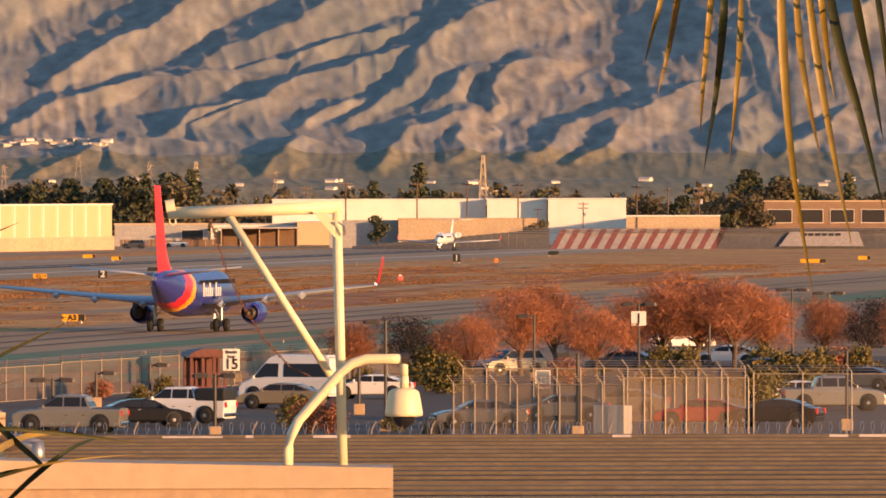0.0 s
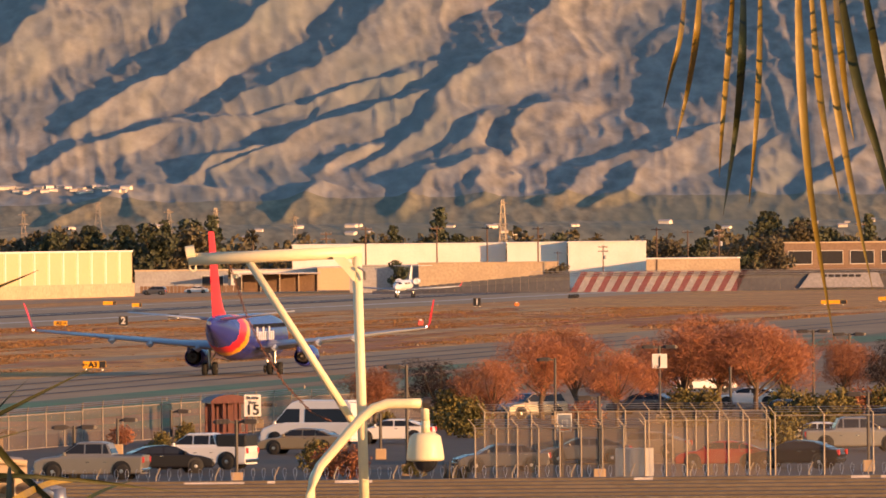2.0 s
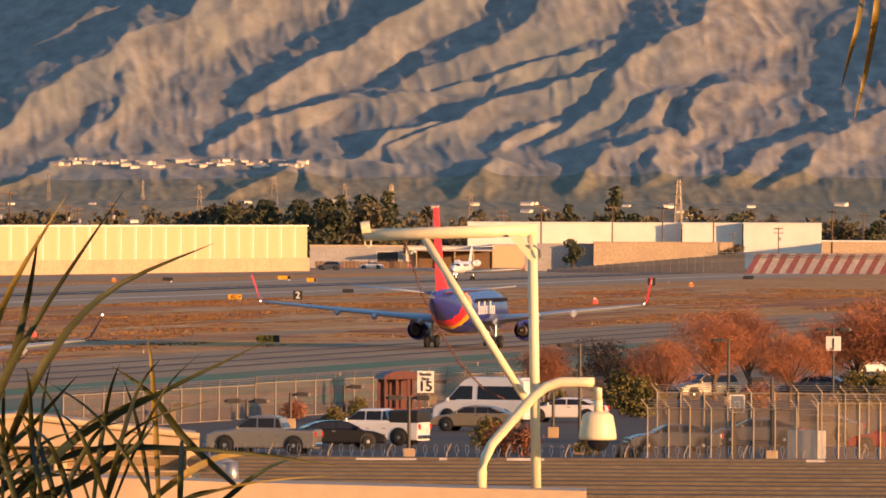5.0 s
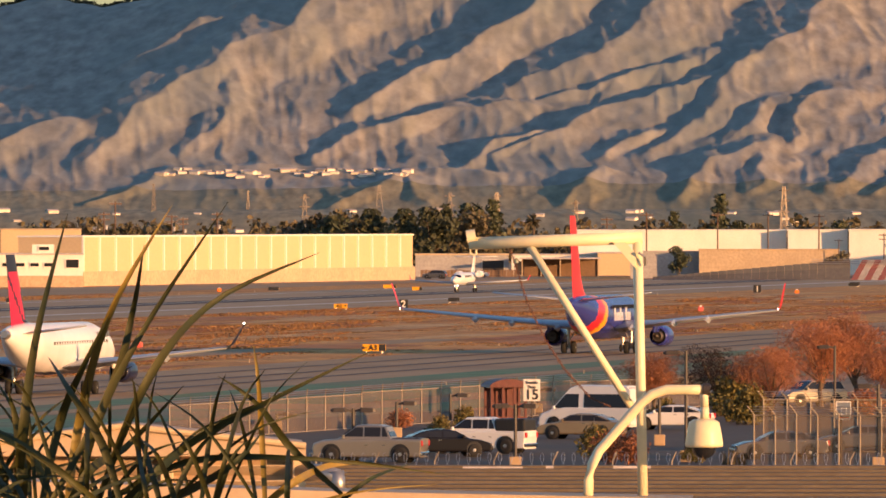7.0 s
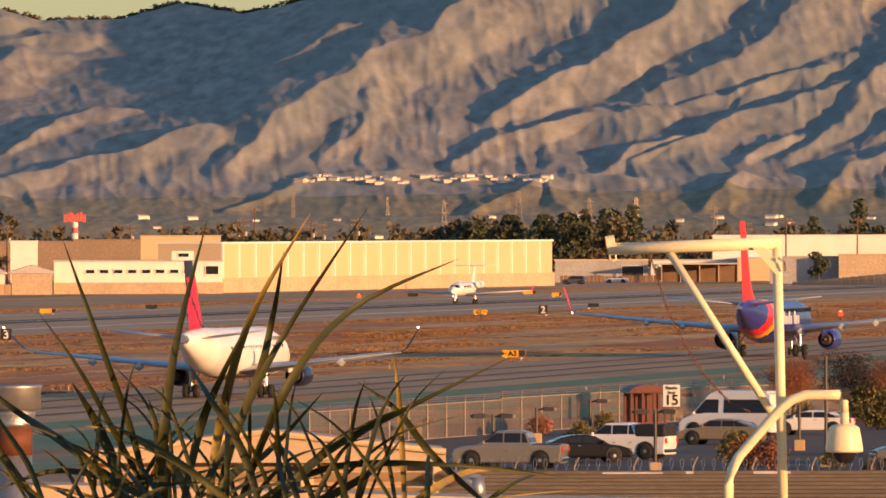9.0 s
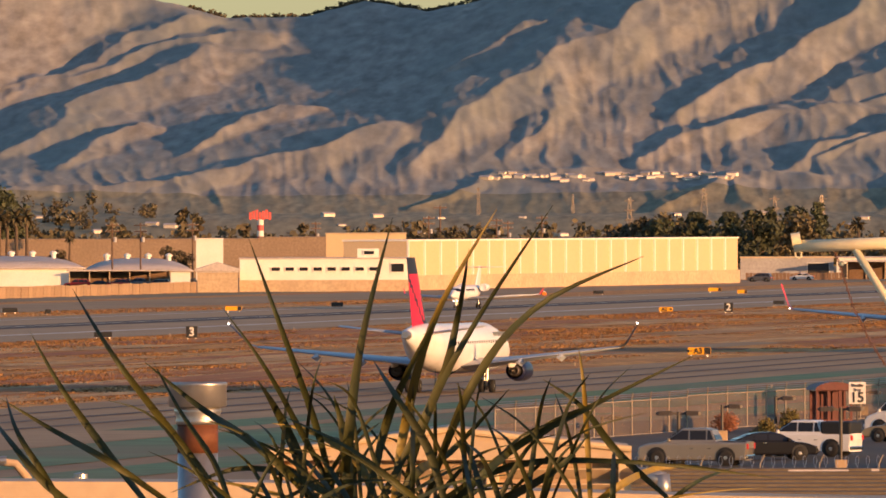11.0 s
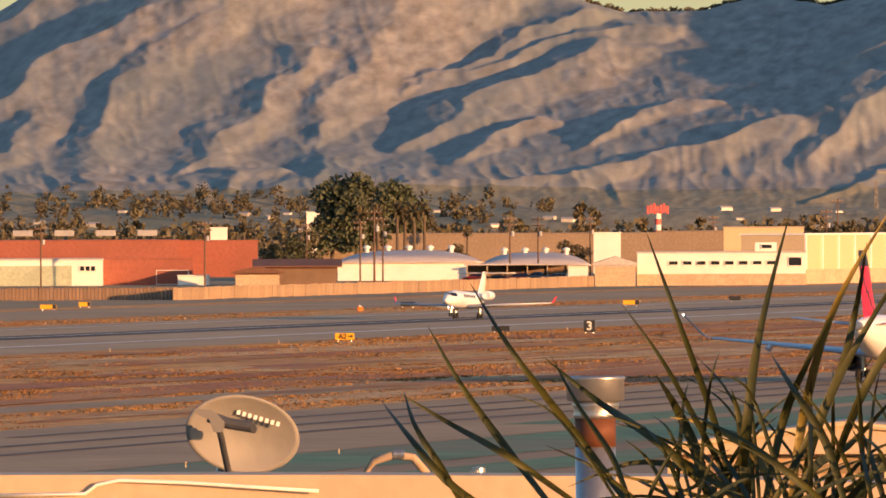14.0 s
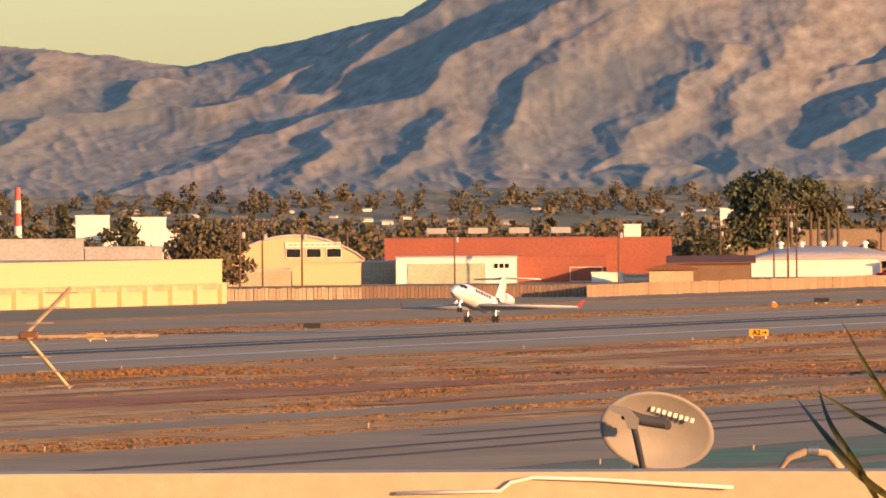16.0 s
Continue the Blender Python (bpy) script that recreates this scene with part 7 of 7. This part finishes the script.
def blade(bm, pts, width, fold=0.35):
    """A folded, tapering leaf blade through the points."""
    pts = [Vector(p) for p in pts]
    n = 14
    out = []
    for i in range(n + 1):
        k = i / n * (len(pts) - 1)
        j = min(int(k), len(pts) - 2)
        f = k - j
        p0, p1, p2, p3 = pts[max(j - 1, 0)], pts[j], pts[j + 1], pts[min(j + 2, len(pts) - 1)]
        p = 0.5 * ((2 * p1) + (p2 - p0) * f + (2 * p0 - 5 * p1 + 4 * p2 - p3) * f * f + (3 * p1 - p0 - 3 * p2 + p3) * f ** 3)
        out.append(p)
    rings = []
    for i, p in enumerate(out):
        d = (out[min(i + 1, n)] - out[max(i - 1, 0)]).normalized()
        s = d.cross(Vector((0, 1, 0))).normalized()
        k = i / n
        w = width * 0.63 * min(1.0, 0.45 + 1.6 * k) * max(0.03, (1 - k ** 2.2))
        rings.append((bm.verts.new(p - s * w * 0.5 + Vector((0, -w * fold, 0))), bm.verts.new(p), bm.verts.new(p + s * w * 0.5 + Vector((0, -w * fold, 0)))))
    for a, b in zip(rings, rings[1:]):
        bm.faces.new((a[0], a[1], b[1], b[0]))
        bm.faces.new((a[1], a[2], b[2], b[1]))


def frond_thing(name, label, blades, material, d):
    t = thing(name, label, "palm frond")
    for width, pts in blades:
        bm = bmesh.new()
        blade(bm, pts, width)
        part("leaflet", bm, material if not isinstance(material, list) else random.choice(material), t, "", True)
    return t


def seen(d, pts, ou=-574.8, ov=-7.0):
    return [at(x - 784 + ou, d + 0.12 * math.sin(x * 0.05 + y * 0.03), 12.6 - (y - 441 + ov + 61) * d / F) for x, y in pts]


ND = 14.0
BL = [
    (0.019, ((430, 930), (330, 800), (210, 640), (128, 510))), (0.018, ((300, 940), (180, 790), (110, 690), (52, 585))), (0.016, ((600, 930), (560, 760), (490, 560), (440, 420))), (0.024, ((600, 940), (615, 780), (640, 600), (695, 385))),
    (0.022, ((690, 940), (715, 760), (770, 560), (880, 370))), (0.019, ((700, 940), (745, 760), (830, 590), (978, 365))), (0.02, ((730, 950), (830, 690), (950, 545), (1140, 455))), (0.017, ((760, 930), (900, 800), (1050, 715), (1235, 625))),
    (0.014, ((620, 930), (545, 790), (470, 650), (395, 545))), (0.02, ((600, 940), (470, 800), (350, 720), (255, 640))), (0.016, ((350, 930), (200, 820), (90, 760), (0, 705))), (0.018, ((200, 940), (90, 860), (20, 780), (-30, 720))),
    (0.026, ((560, 940), (530, 820), (490, 730), (455, 670))), (0.026, ((612, 940), (615, 850), (605, 760), (590, 700))), (0.016, ((720, 930), (890, 830), (1100, 815), (1380, 850))), (0.018, ((760, 930), (850, 840), (960, 760), (1090, 700))),
    (0.017, ((1000, 940), (1090, 860), (1180, 830), (1320, 840))), (0.02, ((640, 940), (680, 760), (720, 660), (770, 560))), (0.02, ((640, 940), (770, 700), (810, 560), (830, 440))), (0.018, ((1180, 880), (1090, 800), (1030, 720), (960, 670))),
    (0.02, ((800, 940), (760, 800), (700, 700), (660, 640))), (0.014, ((420, 930), (380, 820), (320, 730), (270, 640))), (0.016, ((130, 930), (80, 840), (30, 760), (10, 700))), (0.02, ((680, 950), (640, 830), (560, 770), (480, 750))), (0.022, ((670, 960), (730, 840), (800, 800), (900, 690))),
    (0.018, ((640, 950), (560, 860), (430, 830), (300, 870))), (0.022, ((690, 950), (860, 900), (980, 830), (1040, 770)))]
blades = [(w, seen(ND, pts)) for w, pts in BL]
rq = random.Random(12)
for i in range(70):
    x0 = rq.gauss(690, 190)
    a = rq.uniform(-1.35, 1.35)
    ln = rq.uniform(150, 340)
    droop = rq.uniform(-10, 30)
    pts = [(x0, 960), (x0 + math.sin(a) * ln * 0.4, 950 - math.cos(a) * ln * 0.45), (x0 + math.sin(a) * ln * 0.8, 945 - math.cos(a) * ln * 0.8), (x0 + math.sin(a) * ln * 1.25, 940 - math.cos(a) * ln * 1.0 + droop)]
    blades.append((rq.uniform(0.007, 0.014), seen(ND + rq.uniform(-0.35, 0.35), pts)))
t = frond_thing("palm_plant", "green palm leaves fanning up before the airfield", blades, [M_FROND] * 9 + [M_DRYF], ND)
bm = bmesh.new()
foot = at(-670, ND)
tube(bm, [(foot.x, foot.y, 0), (foot.x, foot.y, 6), (foot.x, foot.y, 12.16)], 0.16, 12, 0.09)
part("trunk", bm, M_BARK, t)

HB = [(0.010, ((1200, -60), (1190, 40), (1172, 110), (1158, 165))), (0.013, ((1226, -60), (1218, 40), (1200, 140), (1180, 222))), (0.016, ((1302, -60), (1298, 80), (1285, 210), (1262, 358))), (0.012, ((1332, -60), (1328, 100), (1320, 220), (1308, 340))),
      (0.018, ((1398, -60), (1402, 120), (1418, 330), (1456, 582))), (0.014, ((1420, -60), (1432, 120), (1448, 230), (1470, 335))), (0.016, ((1438, -60), (1460, 130), (1490, 310), (1525, 492))), (0.02, ((1470, -60), (1500, 120), (1540, 260), (1580, 420))),
      (0.016, ((1512, -60), (1535, 70), (1560, 190), (1580, 300))), (0.012, ((1555, -60), (1572, 60), (1590, 200), (1600, 300))), (0.014, ((1462, -60), (1470, 40), (1482, 150), (1495, 230))), (0.012, ((1285, -60), (1275, 60), (1262, 200), (1256, 290)))]
t = frond_thing("hanging_frond", "yellow-green palm frond strands hanging from above", [(w * 1.1, seen(13.0, pts, 514.9, 4.9)) for w, pts in HB], [M_DRYF, M_DRYF, M_FROND], 13.0)
bm = bmesh.new()
p = at(1180, 13.0, 13.0)
tube(bm, [p + Vector((-0.08, 0, -0.02)), p + Vector((0.15, 0, 0.1)), p + Vector((0.6, 0, 0.25)), p + Vector((1.4, 0.2, 0.2)), p + Vector((1.8, 0.3, 0))], 0.012, 8, 0.03)
part("stalk", bm, M_DRYF, t)
bm = bmesh.new()
tube(bm, [(p.x + 1.85, p.y + 0.3, 0), (p.x + 1.8, p.y + 0.3, 7), (p.x + 1.8, p.y + 0.3, 13.05)], 0.2, 12, 0.12)
part("trunk", bm, M_BARK, t)


# ---- what moves ----
def motions():
    def on(w, s, z=0.0, up=0.0, turn=0.0):
        p = rw(w, s, z)
        return pose(p.x, p.y, z, 0, 0, RW_TURN + turn) @ pose(0, 0, 0, up, 0, 0)
    walk(BLUE_JET, [(t, on(167, 929 + 8.1 * t, 0.05)) for t in (0, 4, 8, 12, 16)])
    walk(WHITE_JET, [(t, on(167, 713.6 + 6.1 * t, 0.05)) for t in (0, 4, 8, 12, 16)])
    jet = ((0, 2054, 0, 0), (1.5, 2000, 0, 0), (3.5, 1922, 0, 0), (7, 1759, 0, 0), (9, 1641, 0, 0), (11, 1508, 0, 0), (12.5, 1399.6, 0, 0.5), (13.5, 1321, 0, 1.5), (14.5, 1238, 0.05, 3.5), (15.2, 1179, 0.4, 6), (16, 1108, 1.1, 8))
    walk(BIZ_JET, [(t, on(320, s, 0.06 + z, up, 180)) for t, s, z, up in jet])


motions()
